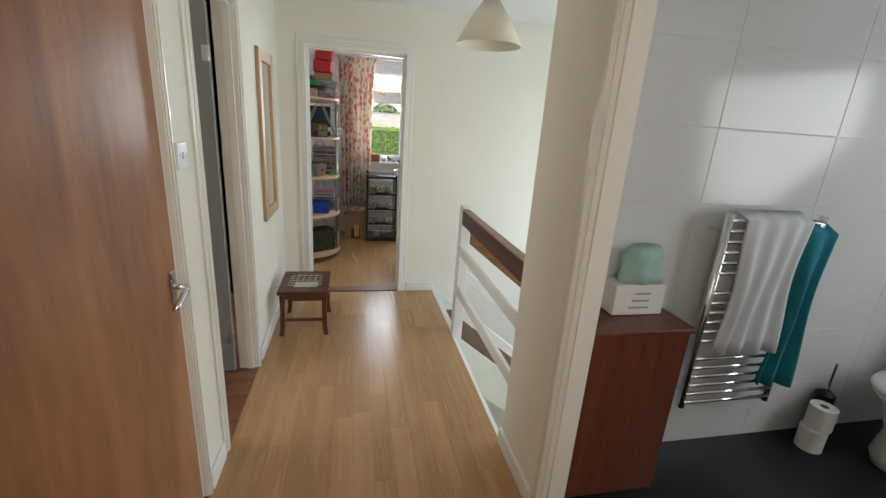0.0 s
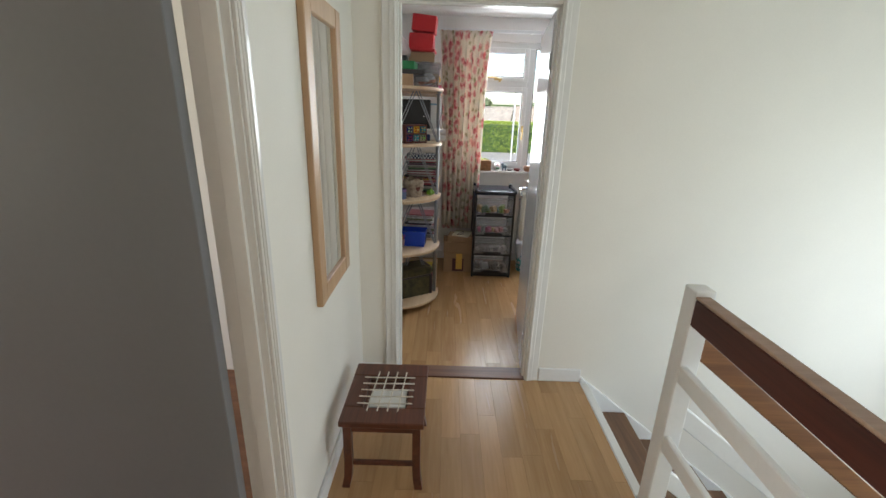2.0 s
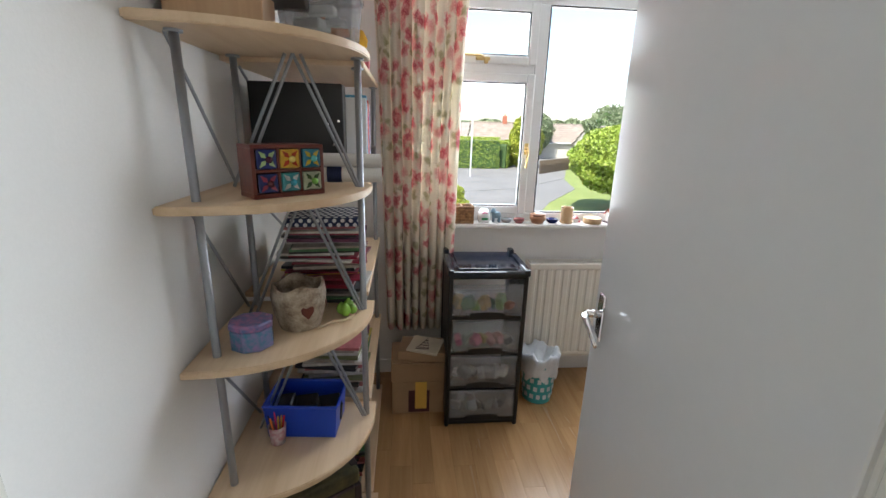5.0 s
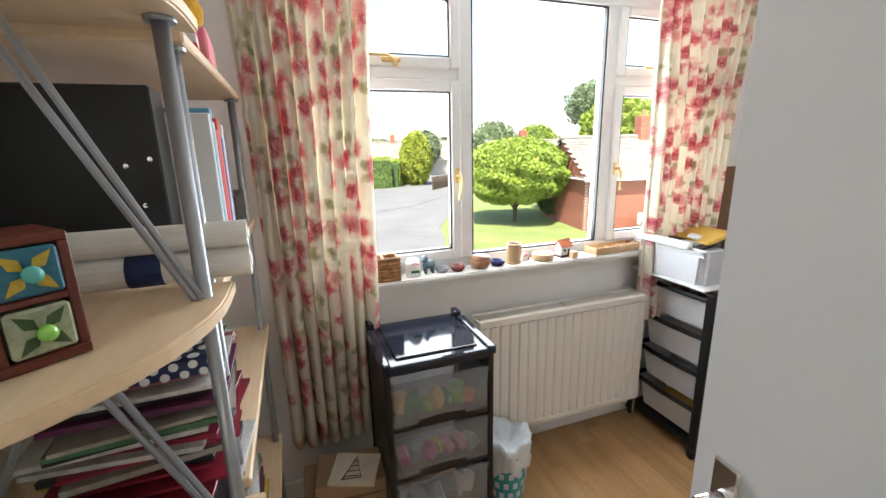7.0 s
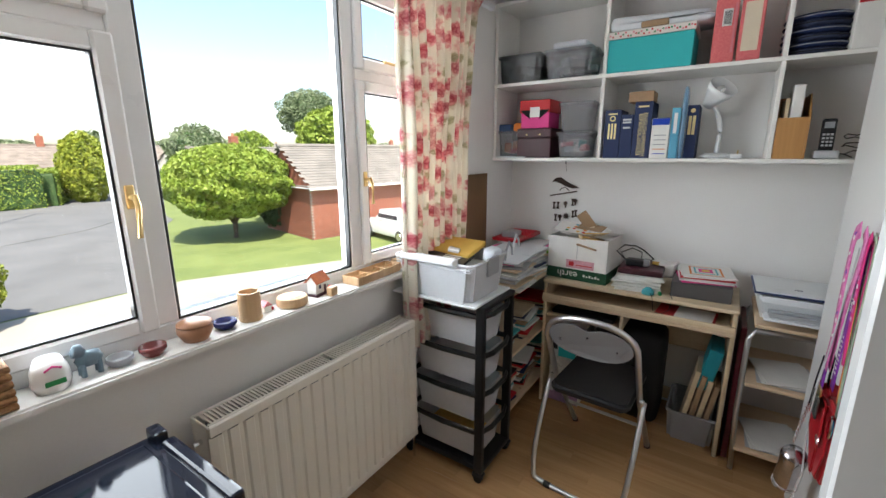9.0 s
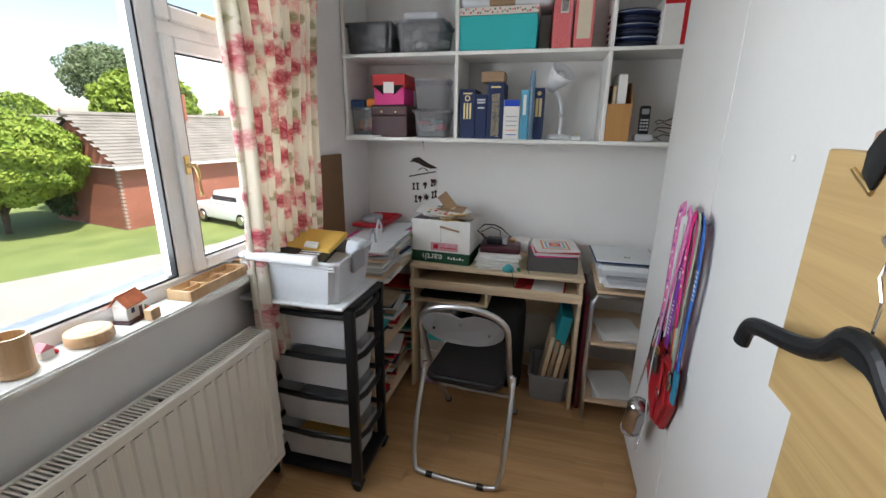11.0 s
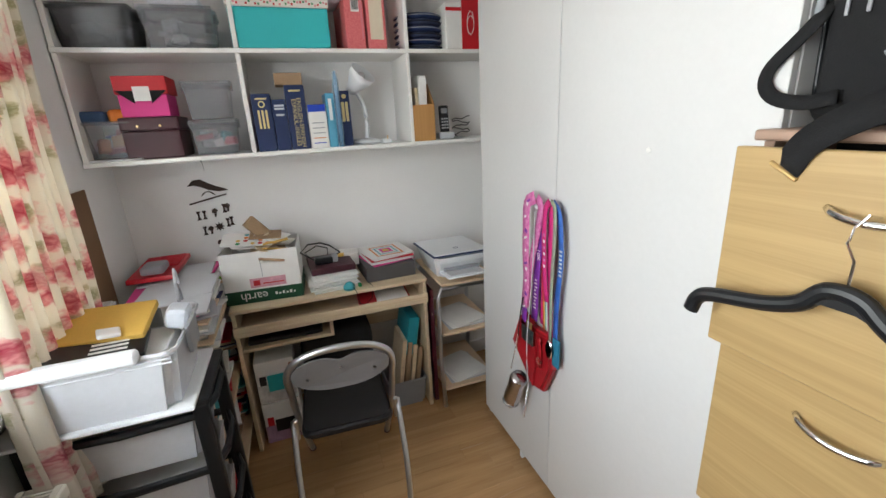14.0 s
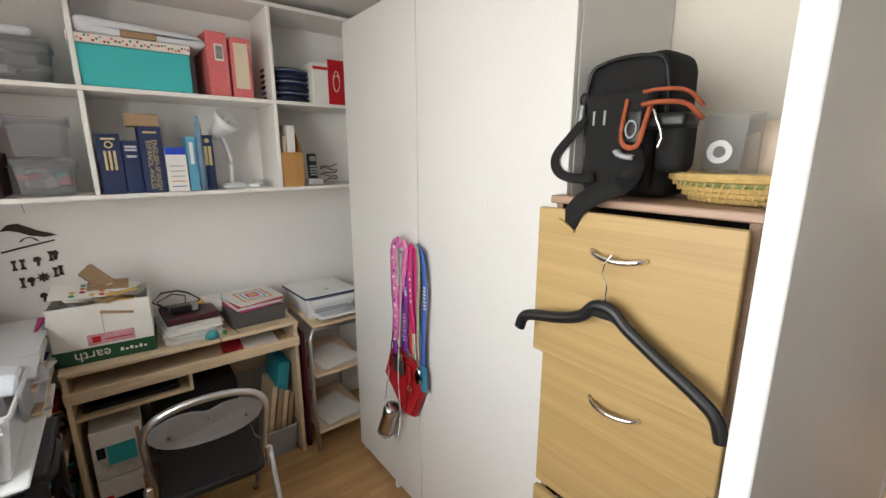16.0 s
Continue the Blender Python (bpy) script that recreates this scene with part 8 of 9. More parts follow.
for k in range(9):
    part("word_bar", box(-0.004 - 0.003 * (k % 3), 0.006 + 0.003 * (k % 2), 0, 0.001, -0.0025, 0.0025, m=pose(-0.0065 + 0.001 * k, 0.036, -0.275 - 0.014 * k)), PAPER, pp_)
rd = hung("lanyard", "thin dark red ribbon with a bright buckle", "lanyard", GRP)
strap(rd, "strap", on_door([(-0.030, 0.005), (-0.040, -0.09), (-0.036, -0.25), (-0.034, -0.44)], 0.026), 0.016, RIBS["magenta"])
part("buckle", tube([(-0.040 + 0.012 * math.cos(a * 0.785), 0.032, -0.078 + 0.012 * math.sin(a * 0.785)) for a in range(8)], 0.002, 6, closed=True), CHROME, rd)
rn = hung("lanyard", "cream and rainbow striped lanyard with a square metal medal", "lanyard", GRP)
for k, c in enumerate((RED, ORANGE, YELLOW, RIBS["sage"], TEAL, PAPER)):
    strap(rn, "stripe", on_door([(-0.026 - 0.0048 * k, -0.02), (-0.034 - 0.0048 * k, -0.211), (-0.044 - 0.0048 * k, -0.325), (-0.052 - 0.0048 * k, -0.450)], 0.030), 0.0046, c)
PEWTER = mat("tarnished_pewter", (0.22, 0.24, 0.23), 0.4, 0.4, 60, 160, 0.5, metal=0.9)
med = part("medal", box(-0.036, 0.046, 0.060, 0.066, -0.530, -0.466, 0.003), PEWTER, rn, "tarnished square metal medal")
for k in range(5):
    part("medal_line", box(-0.028, 0.038, 0.0662, 0.068, -0.522 + 0.011 * k, -0.518 + 0.011 * k, 0.0005), PEWTER, med)
part("gold_loop", box(-0.020, 0.020, 0.056, 0.062, -0.468, -0.440, 0.004), BRASS, rn)
mg_ = hung("lanyard", "bright magenta lanyard with a printed edge", "lanyard", GRP)
strap(mg_, "strap", on_door([(-0.087, 0.026), (-0.064, 0.0), (-0.057, -0.07), (-0.064, -0.216), (-0.080, -0.33)], 0.040), 0.026, RIBS["magenta"])
strap(mg_, "strap", on_door([(-0.087, 0.026), (-0.086, -0.06), (-0.085, -0.170), (-0.093, -0.325), (-0.100, -0.460)], 0.032), 0.028, RIBS["magenta"])
for k in range(6):
    part("printed_bar", box(-0.005, 0.005, 0, 0.001, -0.006, 0.004, m=pose(-0.060 - 0.0012 * k, 0.0425, -0.09 - 0.022 * k)), PAPER if k % 2 else RIBS["pink"], mg_)
sg = hung("lanyard", "pale sage patterned lanyard with a glass-fronted medal", "lanyard", GRP)
strap(sg, "strap", on_door([(-0.087, 0.028), (-0.110, 0.002), (-0.112, -0.118), (-0.103, -0.273), (-0.104, -0.471)], 0.036), 0.018, RIBS["sage"])
part("medal", lathe([(0, 0), (0.020, 0), (0.023, 0.003), (0.020, 0.006), (0, 0.006)], 24, m=pose(-0.108, 0.046, -0.505, 90) @ Matrix.Diagonal((0.9, 1.6, 1, 1))), CHROME, sg)
bl = hung("lanyard", "bright blue lanyard with white lettering and a teal end", "lanyard", GRP)
strap(bl, "strap", on_door([(-0.087, 0.024), (-0.124, -0.010), (-0.138, -0.10), (-0.141, -0.17), (-0.126, -0.325), (-0.124, -0.48)], 0.028), 0.026, RIBS["blue"])
for k in range(7):
    part("printed_bar", box(-0.007, 0.007, 0, 0.001, -0.003, 0.003, m=pose(-0.1405, 0.030, -0.13 - 0.014 * k)), PAPER, bl)
part("pouch_end", box(-0.152, -0.114, 0.026, 0.034, -0.565, -0.455, 0.004, seg=2), RIBS["teal"], bl, "teal fabric end")
pu = hung("red_handbag", "small folded red leather handbag hung from the knob", "handbag")
bp = prism([(0.150, -0.592), (0.085, -0.445), (0.02, -0.470), (-0.10, -0.462), (-0.117, -0.590), (-0.062, -0.715), (-0.010, -0.728)], 0.004, 0.040, 0.010, seg=3, m=Matrix.Rotation(radians(90), 4, "X") @ Matrix.Diagonal((1, 1, -1, 1)))
for f in bp.faces:
    f.smooth = False
part("bag", bp, REDLEATHER, pu)
part("flap", prism([(0.148, -0.590), (0.088, -0.450), (0.03, -0.470), (-0.040, -0.475), (-0.018, -0.700), (-0.010, -0.722)], 0.0405, 0.0475, 0.004, seg=2, m=Matrix.Rotation(radians(90), 4, "X") @ Matrix.Diagonal((1, 1, -1, 1))), REDLEATHER, pu)
part("side_fold", prism([(-0.048, -0.520), (-0.095, -0.480), (-0.110, -0.590), (-0.060, -0.700), (-0.030, -0.680)], 0.0405, 0.0455, 0.003, m=Matrix.Rotation(radians(90), 4, "X") @ Matrix.Diagonal((1, 1, -1, 1))), REDLEATHER, pu)
strap(pu, "closing_strap", on_door([(-0.058, -0.480), (-0.066, -0.54), (-0.062, -0.60)], 0.052), 0.022, REDLEATHER, 0.003)
part("buckle", tube([(-0.064 + 0.014 * math.cos(a * 0.785), 0.055, -0.572 + 0.012 * math.sin(a * 0.785)) for a in range(8)], 0.0025, 6, closed=True), CHROME, pu)
strap(pu, "carrying_strap", on_door([(0.062, -0.36), (0.072, -0.42), (0.076, -0.47)], 0.030), 0.022, BLACKMAT)
sc = hung("silver_purse", "small silver cylinder purse on a long chain", "purse")
ax = pose(0.078, 0.075, -0.782, 0, -23, 0)
part("body", lathe([(0, -0.092), (0.028, -0.090), (0.034, -0.078), (0.036, -0.03), (0.034, 0.03), (0.036, 0.075), (0.030, 0.090), (0, 0.092)], 26, m=ax), mat("mirror_silver", (0.55, 0.52, 0.54), 0.15, 0.2, 20, 80, 0.1, metal=1.0), sc, smooth=True)
part("end_rim", tube([(0.0355 * math.cos(a * 0.3927), 0.0355 * math.sin(a * 0.3927), -0.084) for a in range(16)], 0.0022, 6, closed=True), CHROME, sc).matrix_basis = ax
for name_, a0, a1, n_ in (("left", (0.110, 0.074, -0.70), (0.076, 0.062, -0.535), 20), ("right", (0.004, 0.074, -0.86), (0.002, 0.058, -0.74), 15)):
    for k in range(n_):
        p0 = Vector(a0).lerp(Vector(a1), k / (n_ - 1))
        part("chain_link", tube([(0.004 * math.cos(q * 1.257), 0, 0.007 * math.sin(q * 1.257)) for q in range(5)], 0.0014, 4, closed=True), CHROME, sc).matrix_basis = pose(p0.x, p0.y, p0.z, 0, 0, 80 * (k % 2))
part("cord", tube(smoothed([(0.076, 0.062, -0.535), (0.066, 0.060, -0.45), (0.050, 0.056, -0.36)]), 0.0025, 6), BLACKPL, sc)
part("cord", tube(smoothed([(0.002, 0.058, -0.74), (-0.004, 0.070, -0.52), (-0.012, 0.056, -0.25), (-0.004, 0.044, -0.02)]), 0.0022, 6), LGREY, sc)

# ---- on the chest of drawers ----
CT = 1.493
bs = thing("straw_basket", "shallow coiled straw basket with green and orange stitching", "basket", 1.415, 5.95, CT)
bs.matrix_world = pose(1.415, 5.95, CT) @ Matrix.Scale(0.88, 4)
STRAW = mat("coiled_straw", (0.62, 0.42, 0.17), 0.85, 0.5, 45, 200, 0.8, col2=(0.40, 0.28, 0.10))
STRAWG = mat("green_dyed_straw", (0.32, 0.36, 0.14), 0.85, 0.5, 45, 200, 0.8)
for k in range(5):
    r = 0.125 + 0.014 * k ** 0.9
    part("coil", tube([(r * math.cos(a * math.pi / 20), r * 0.95 * math.sin(a * math.pi / 20), 0.009 + 0.0125 * k) for a in range(40)], 0.0095 if k < 4 else 0.0125, 8, closed=True, flat=0.85), STRAW if k != 3 else STRAWG, bs)
me_s = None
for k in range(5):
    r = 0.1345 + 0.014 * k ** 0.9
    for q in range(56):
        a = 2 * math.pi * (q + 0.5 * (k % 2)) / 56
        if me_s is None:
            b = box(-0.0018, 0.0018, -0.0015, 0.0015, -0.0085, 0.0085, 0.0008)
            me_s = bpy.data.meshes.new("stitch")
            b.to_mesh(me_s)
            b.free()
            me_s.materials.append(STRAW)
        ob = new("stitch", me_s)
        ob.parent = bs
        ob.matrix_basis = pose(r * math.cos(a), r * 0.95 * math.sin(a), 0.009 + 0.0125 * k, 0, 0, math.degrees(a) + 90) @ pose(0, 0, 0, 0, 22, 0)
part("basket_bottom", lathe([(0, 0.003), (0.125, 0.003), (0.125, 0.009), (0, 0.009)], 30), STRAW, bs)
cy = thing("clear_cylinder", "clear plastic drum of craft wire standing in the basket", "drum", 1.475, 5.93, CT + 0.012)
b = lathe([(0.055, 0.0), (0.055, 0.17)], 8)
part("drum", b, SMOKED, cy)
part("ring", lathe([(0.012, 0), (0.024, 0), (0.024, 0.004), (0.012, 0.004), (0.012, 0)], 20, m=pose(0, 0.058, 0.09, -90)), LGREY, cy)
cc = thing("card_fan", "pale curled card standing in the basket", "card", 1.375, 5.90, CT + 0.012)
b = bmesh.new()
g = [[b.verts.new((-0.09 + 0.02 * i, 0.03 * math.sin(i * 0.35) - 0.01 * j, 0.02 + 0.045 * j)) for i in range(10)] for j in range(4)]
for j in range(3):
    for i in range(9):
        b.faces.new((g[j][i], g[j][i + 1], g[j + 1][i + 1], g[j + 1][i]))
o_ = part("card", b, mat("pale_manila_card", (0.62, 0.50, 0.40), 0.8, 0.1, 10, 100, 0.1), cc, smooth=True)
o_.modifiers.new("thickness", "SOLIDIFY").thickness = 0.002


def bag():
    t = thing("shoulder_bag", "black fabric camera bag with an orange trimmed pouch", "bag", 1.655, 5.996, CT)
    t.matrix_world = pose(1.655, 5.996, CT) @ Matrix.Scale(0.9, 4)
    b = box(-0.115, 0.118, -0.09, 0.07, 0.0, 0.35, 0.045, seg=5)
    for v in b.verts:
        v.co.x += 0.005 * math.sin(22 * v.co.z) - (0.10 * (v.co.z - 0.27) if v.co.z > 0.27 and v.co.x < 0 else 0) * -0.3
        v.co.y += 0.006 * math.sin(18 * v.co.x + 9 * v.co.z)
    part("body", b, BLACKMAT, t, smooth=True)
    part("front_pocket", box(-0.09, 0.085, 0.066, 0.115, 0.02, 0.26, 0.03, seg=4), BLACKMAT, t, smooth=True)
    part("pouch", box(-0.165, -0.095, 0.02, 0.10, 0.065, 0.20, 0.03, seg=4), BLACKMAT, t, smooth=True)
    part("piping", tube(smoothed([(0.105, 0.068, 0.03), (0.108, 0.07, 0.28), (0.07, 0.07, 0.335), (-0.05, 0.07, 0.338), (-0.10, 0.07, 0.29), (-0.102, 0.068, 0.06)]), 0.005, 8), BLACKPL, t, smooth=True)
    OR = mat("orange_piping", (0.40, 0.09, 0.035), 0.75, 0.2, 40, 200, 0.4)
    part("orange_trim", tube(smoothed([(-0.035, 0.12, 0.235), (-0.036, 0.135, 0.18), (-0.038, 0.14, 0.143), (-0.054, 0.142, 0.125), (-0.078, 0.14, 0.128), (-0.087, 0.138, 0.16), (-0.092, 0.12, 0.22)]), 0.005, 8, flat=1.3), OR, t, smooth=True)
    part("pocket_mouth", box(-0.082, -0.044, 0.116, 0.136, 0.13, 0.21, 0.009, seg=3), BLACKPL, t, smooth=True)
    for z, w in ((0.232, 0.006), (0.205, 0.008)):
        part("orange_flap", tube(smoothed([(-0.075, 0.125, z + 0.015), (-0.115, 0.125, z + 0.018), (-0.16, 0.10, z + 0.012), (-0.185, 0.07, z - 0.02)]), w, 8, flat=0.7), OR, t, smooth=True)
    part("flap", box(-0.17, -0.08, 0.04, 0.118, 0.165, 0.20, 0.012, seg=3), BLACKPL, t, smooth=True)
    part("silver_patch", tube(smoothed([(-0.03, 0.142, 0.115), (-0.045, 0.148, 0.105), (-0.075, 0.145, 0.10)]), 0.011, 8, flat=0.6), GREY, t, smooth=True)
    part("ring", tube([(-0.06 + 0.013 * math.cos(a * 0.628), 0.14, 0.165 + 0.02 * math.sin(a * 0.628)) for a in range(10)], 0.0028, 6, closed=True), GREY, t, smooth=True)
    part("snap_hook", tube(smoothed([(-0.10, 0.125, 0.21), (-0.112, 0.128, 0.185), (-0.125, 0.125, 0.15), (-0.118, 0.125, 0.12)]), 0.003, 6), CHROME, t, smooth=True)
    part("side_ring", tube([(0.108 + 0.012 * math.cos(a * 0.628), 0.085, 0.25 + 0.016 * math.sin(a * 0.628)) for a in range(10)], 0.003, 6, closed=True), BLACKPL, t)
    part("side_hook", tube(smoothed([(0.108, 0.09, 0.235), (0.106, 0.10, 0.20), (0.095, 0.11, 0.185)]), 0.007, 8), GREY, t, smooth=True)
    for x in (0.02, 0.05):
        part("zip_pull", box(x, x + 0.006, 0.117, 0.121, 0.18, 0.215, 0.001), GREY, t)
    return t


bgx = bag()
# hanging straps: one loops off the side, one lies over the drawer front
for nm, pts, w in (("side_strap", smoothed([(0.10, 0.09, 0.21), (0.088, 0.12, 0.19), (0.115, 0.128, 0.155), (0.155, 0.130, 0.112), (0.160, 0.130, 0.080), (0.135, 0.132, 0.055), (0.085, 0.132, 0.045), (0.034, 0.132, 0.052)], 4), 0.026),
                   ("front_strap", smoothed([(-0.045, 0.12, 0.13), (-0.08, 0.15, 0.08), (-0.085, 0.195, 0.045), (-0.055, 0.212, 0.03), (-0.015, 0.224, 0.005), (0.014, 0.228, -0.022), (0.037, 0.225, -0.062)], 4), 0.052)):
    b = bmesh.new()
    rw = []
    for i, p in enumerate(pts):
        q0, q1 = Vector(pts[max(i - 1, 0)]), Vector(pts[min(i + 1, len(pts) - 1)])
        d = (q1 - q0).normalized()
        s = d.cross(Vector((0, 1, 0.3))).normalized() * w / 2
        rw.append((b.verts.new(Vector(p) - s), b.verts.new(Vector(p) + s)))
    for a, c in zip(rw, rw[1:]):
        b.faces.new((a[0], a[1], c[1], c[0]))
    ob = part(nm, b, BLACKMAT, bgx, smooth=True)
    ob.modifiers.new("thickness", "SOLIDIFY").thickness = 0.004
part("strap_end", box(-0.028, 0.028, -0.003, 0.003, -0.004, 0.004, 0.002, m=pose(0.039, 0.225, -0.066, 0, -30, 0)), BRASS, bgx)

# ---- outdoors ----
GRASS = mat("lawn_grass", (0.19, 0.23, 0.07), 0.9, 0.35, 0.7, 30, 0.8, col2=(0.11, 0.15, 0.04))
ASPH = mat("grey_asphalt", (0.17, 0.17, 0.168), 0.9, 0.2, 0.6, 60, 0.3)
PAVE = mat("pale_concrete", (0.36, 0.34, 0.30), 0.85, 0.12, 0.8, 50, 0.3)
LEAF = mat("privet_leaf", (0.28, 0.34, 0.05), 0.6, 0.35, 2, 40, 0.1, col2=(0.12, 0.21, 0.02))
# Leaf green paled and greyed: the haze of distance is in the colour.
LEAFH = mat("hazed_far_leaf", (0.20, 0.24, 0.13), 0.7, 0.35, 2, 40, 0.1, col2=(0.10, 0.14, 0.07))
# Dark leaves and woods; also the shade coloured into crown and hedge cores.
LEAFD = mat("dark_leaf_and_core_shade", (0.06, 0.12, 0.03), 0.6, 0.35, 2, 40, 0.1)
LEAFY = mat("golden_leaf", (0.36, 0.38, 0.04), 0.6, 0.25, 2, 40, 0.1, col2=(0.12, 0.18, 0.02))
BARK = mat("bark", (0.10, 0.075, 0.05), 0.9, 0.3, 8, 60, 0.6)
BRICK = mat("red_brick", (0.34, 0.12, 0.075), 0.85, 0.25, 6, 80, 0.4, rnd=0.2)
MORTAR = mat("mortar", (0.38, 0.34, 0.30), 0.9, 0.1, 6, 80, 0.3)
ROOFT = mat("grey_brown_roof_tile", (0.29, 0.265, 0.235), 0.85, 0.3, 1.2, 40, 0.4, rnd=0.12)
ROOFR = mat("russet_roof_tile", (0.30, 0.25, 0.21), 0.85, 0.3, 1.2, 40, 0.4)
RENDERW = mat("pale_render", (0.55, 0.52, 0.46), 0.85, 0.1, 1.0, 40, 0.2)
FARGLASS = mat("dark_window_glass", (0.05, 0.06, 0.07), 0.08, 0.1, 2, 20, 0.0)

setting("ground", boxes([(-600, 600, -500, 900, GR - 1.0, GR - 0.03)]), GRASS, "grass ground reaching the horizon")


def flat(name, pts, z, material, label=""):
    return setting(name, prism(pts, GR - 0.06, GR + z), material, label)


flat("road", [(-60, 33), (3.0, 33), (9, 36), (15.3, 43), (30, 80), (34, 110), (24, 110), (18, 78), (9, 60), (-60, 60)], -0.01, ASPH, "grey asphalt road")
flat("road_front", [(-60, 21.5), (6.2, 21.5), (7.2, 24), (8.0, 27), (9.5, 30), (13.5, 36), (15.2, 42.8), (9, 35.9), (3, 32.9), (-60, 32.9)], -0.012, ASPH, "grey asphalt road")
flat("pavement_drive", [(-60, 8.2), (30, 8.2), (30, 18.0), (13.5, 18.2), (9.6, 20.2), (7.3, 21.3), (-60, 21.3)], 0.0, PAVE, "pale concrete drive")


def bricks_wall(parent, x0, x1, y, z0, z1, m, nmax=300):
    """Courses of separate bricks laid in the x, z plane over a mortar bed."""
    bw, bh, g = 0.215, 0.065, 0.010
    base = box(-bw / 2, bw / 2, -0.012, 0.0, -bh / 2, bh / 2)
    me = bpy.data.meshes.new("brick")
    base.to_mesh(me)
    base.free()
    me.materials.append(BRICK)
    n, r, z = 0, 0, z0 + bh / 2
    rest = bmesh.new()
    while z < z1:
        x = x0 + (bw / 2 if r % 2 else 0) + bw / 2
        while x + bw / 2 <= x1 + 0.12:
            if n < nmax:
                ob = new("brick", me)
                ob.parent = parent
                ob.matrix_basis = m @ pose(x, y, z)
            else:
                box(x - bw / 2, x + bw / 2, y - 0.012, y, z - bh / 2, z + bh / 2, bm=rest)
            n += 1
            x += bw + g
        z += bh + g
        r += 1
    rest.transform(m)
    if n > nmax:
        part("bricks", rest, BRICK, parent, kind="stuff")
    else:
        rest.free()


def roof_slope(parent, x0, x1, y0, z0, y1, z1, material, rows=14, cols=0.33, m=None):
    """A slope of overlapping tiles from the eaves (y0, z0) to the ridge (y1, z1)."""
    b = bmesh.new()
    for r in range(rows):
        fa, fb = r / rows, (r + 1.25) / rows
        ya, yb = y0 + (y1 - y0) * fa, y0 + (y1 - y0) * min(fb, 1)
        za, zb = z0 + (z1 - z0) * fa + 0.05, z0 + (z1 - z0) * min(fb, 1)
        x = x0 + (cols / 2 if r % 2 else 0)
        while x < x1:
            xe = min(x + cols * 0.97, x1)
            v = [b.verts.new(p) for p in ((x, ya, za - 0.03), (xe, ya, za - 0.03), (xe, ya, za), (x, ya, za), (xe, yb, zb), (x, yb, zb))]
            b.faces.new((v[0], v[1], v[2], v[3]))
            b.faces.new((v[3], v[2], v[4], v[5]))
            x += cols
    if m is not None:
        b.transform(m)
    return part("roof_tiles", b, material, parent, kind="stuff")


def bungalow(name, label, x, y, rz, L, D, eav, ridge, wallm, roofm, chimney=None, brick=False, windows=(), rows=14):
    h = thing(name, label, "house", x, y, GR, rz)
    if brick:
        part("wall", box(0, L, 0.0, D, -0.02, eav), MORTAR, h)
        bricks_wall(h, 0.0, L - 0.1, 0.0, 0.0, eav - 0.06, pose(0, 0, 0))
        sidem = Matrix.Translation((0, D, 0)) @ Matrix.Rotation(radians(-90), 4, "Z")
        bricks_wall(h, 0.0, D - 0.1, 0.0, 0.0, eav - 0.06, sidem, 260)
    else:
        part("wall", box(0, L, 0, D, -0.02, eav, 0.01), wallm, h)
    b = bmesh.new()
    for s in (-0.001, L + 0.001 - 0.1):
        v = [b.verts.new(p) for p in ((s, 0, eav), (s, D, eav), (s, D / 2, ridge - 0.1), (s + 0.1, 0, eav), (s + 0.1, D, eav), (s + 0.1, D / 2, ridge - 0.1))]
        b.faces.new(v[:3])
        b.faces.new(v[3:][::-1])
        for i in range(3):
            b.faces.new((v[i], v[(i + 1) % 3], v[3 + (i + 1) % 3], v[3 + i]))
    bmesh.ops.recalc_face_normals(b, faces=b.faces[:])
    part("gable", b, BRICK if brick else wallm, h)
    roof_slope(h, -0.25, L + 0.25, -0.35, eav - 0.12, D / 2, ridge, roofm, rows)
    roof_slope(h, -0.25, L + 0.25, D + 0.35, eav - 0.12, D / 2, ridge, roofm, rows)
    part("roof_board", boxes([(-0.2, L + 0.2, -0.3, D + 0.3, eav - 0.13, eav - 0.10)]), UPVC, h)
    part("ridge", tube([(-0.26, D / 2, ridge + 0.03), (L + 0.26, D / 2, ridge + 0.03)], 0.11, 8), roofm, h)
    part("gutter", tube([(-0.25, -0.4, eav - 0.14), (L + 0.25, -0.4, eav - 0.14)], 0.06, 8), UPVC, h)
    for wx, ww, wz, wh in windows:
        w = new("window")
        w.parent = h
        w.matrix_basis = pose(wx, -0.03, wz)
        part("frame", frame_ring(0, ww, 0, wh, 0.07, -0.03, 0.03), UPVC, w)
        part("pane", box(0.07, ww - 0.07, 0.0, 0.02, 0.07, wh - 0.07), FARGLASS, w)
    if chimney:
        cx, cy = chimney
        c = part("chimney", box(cx - 0.35, cx + 0.35, cy - 0.3, cy + 0.3, eav, ridge + 1.1, 0.02), BRICK, h, "red brick chimney")
        part("chimney_pot", lathe([(0, ridge + 1.1), (0.13, ridge + 1.1), (0.11, ridge + 1.4), (0, ridge + 1.4)], 12, cx=cx, cy=cy), CLAY, c)
    return h


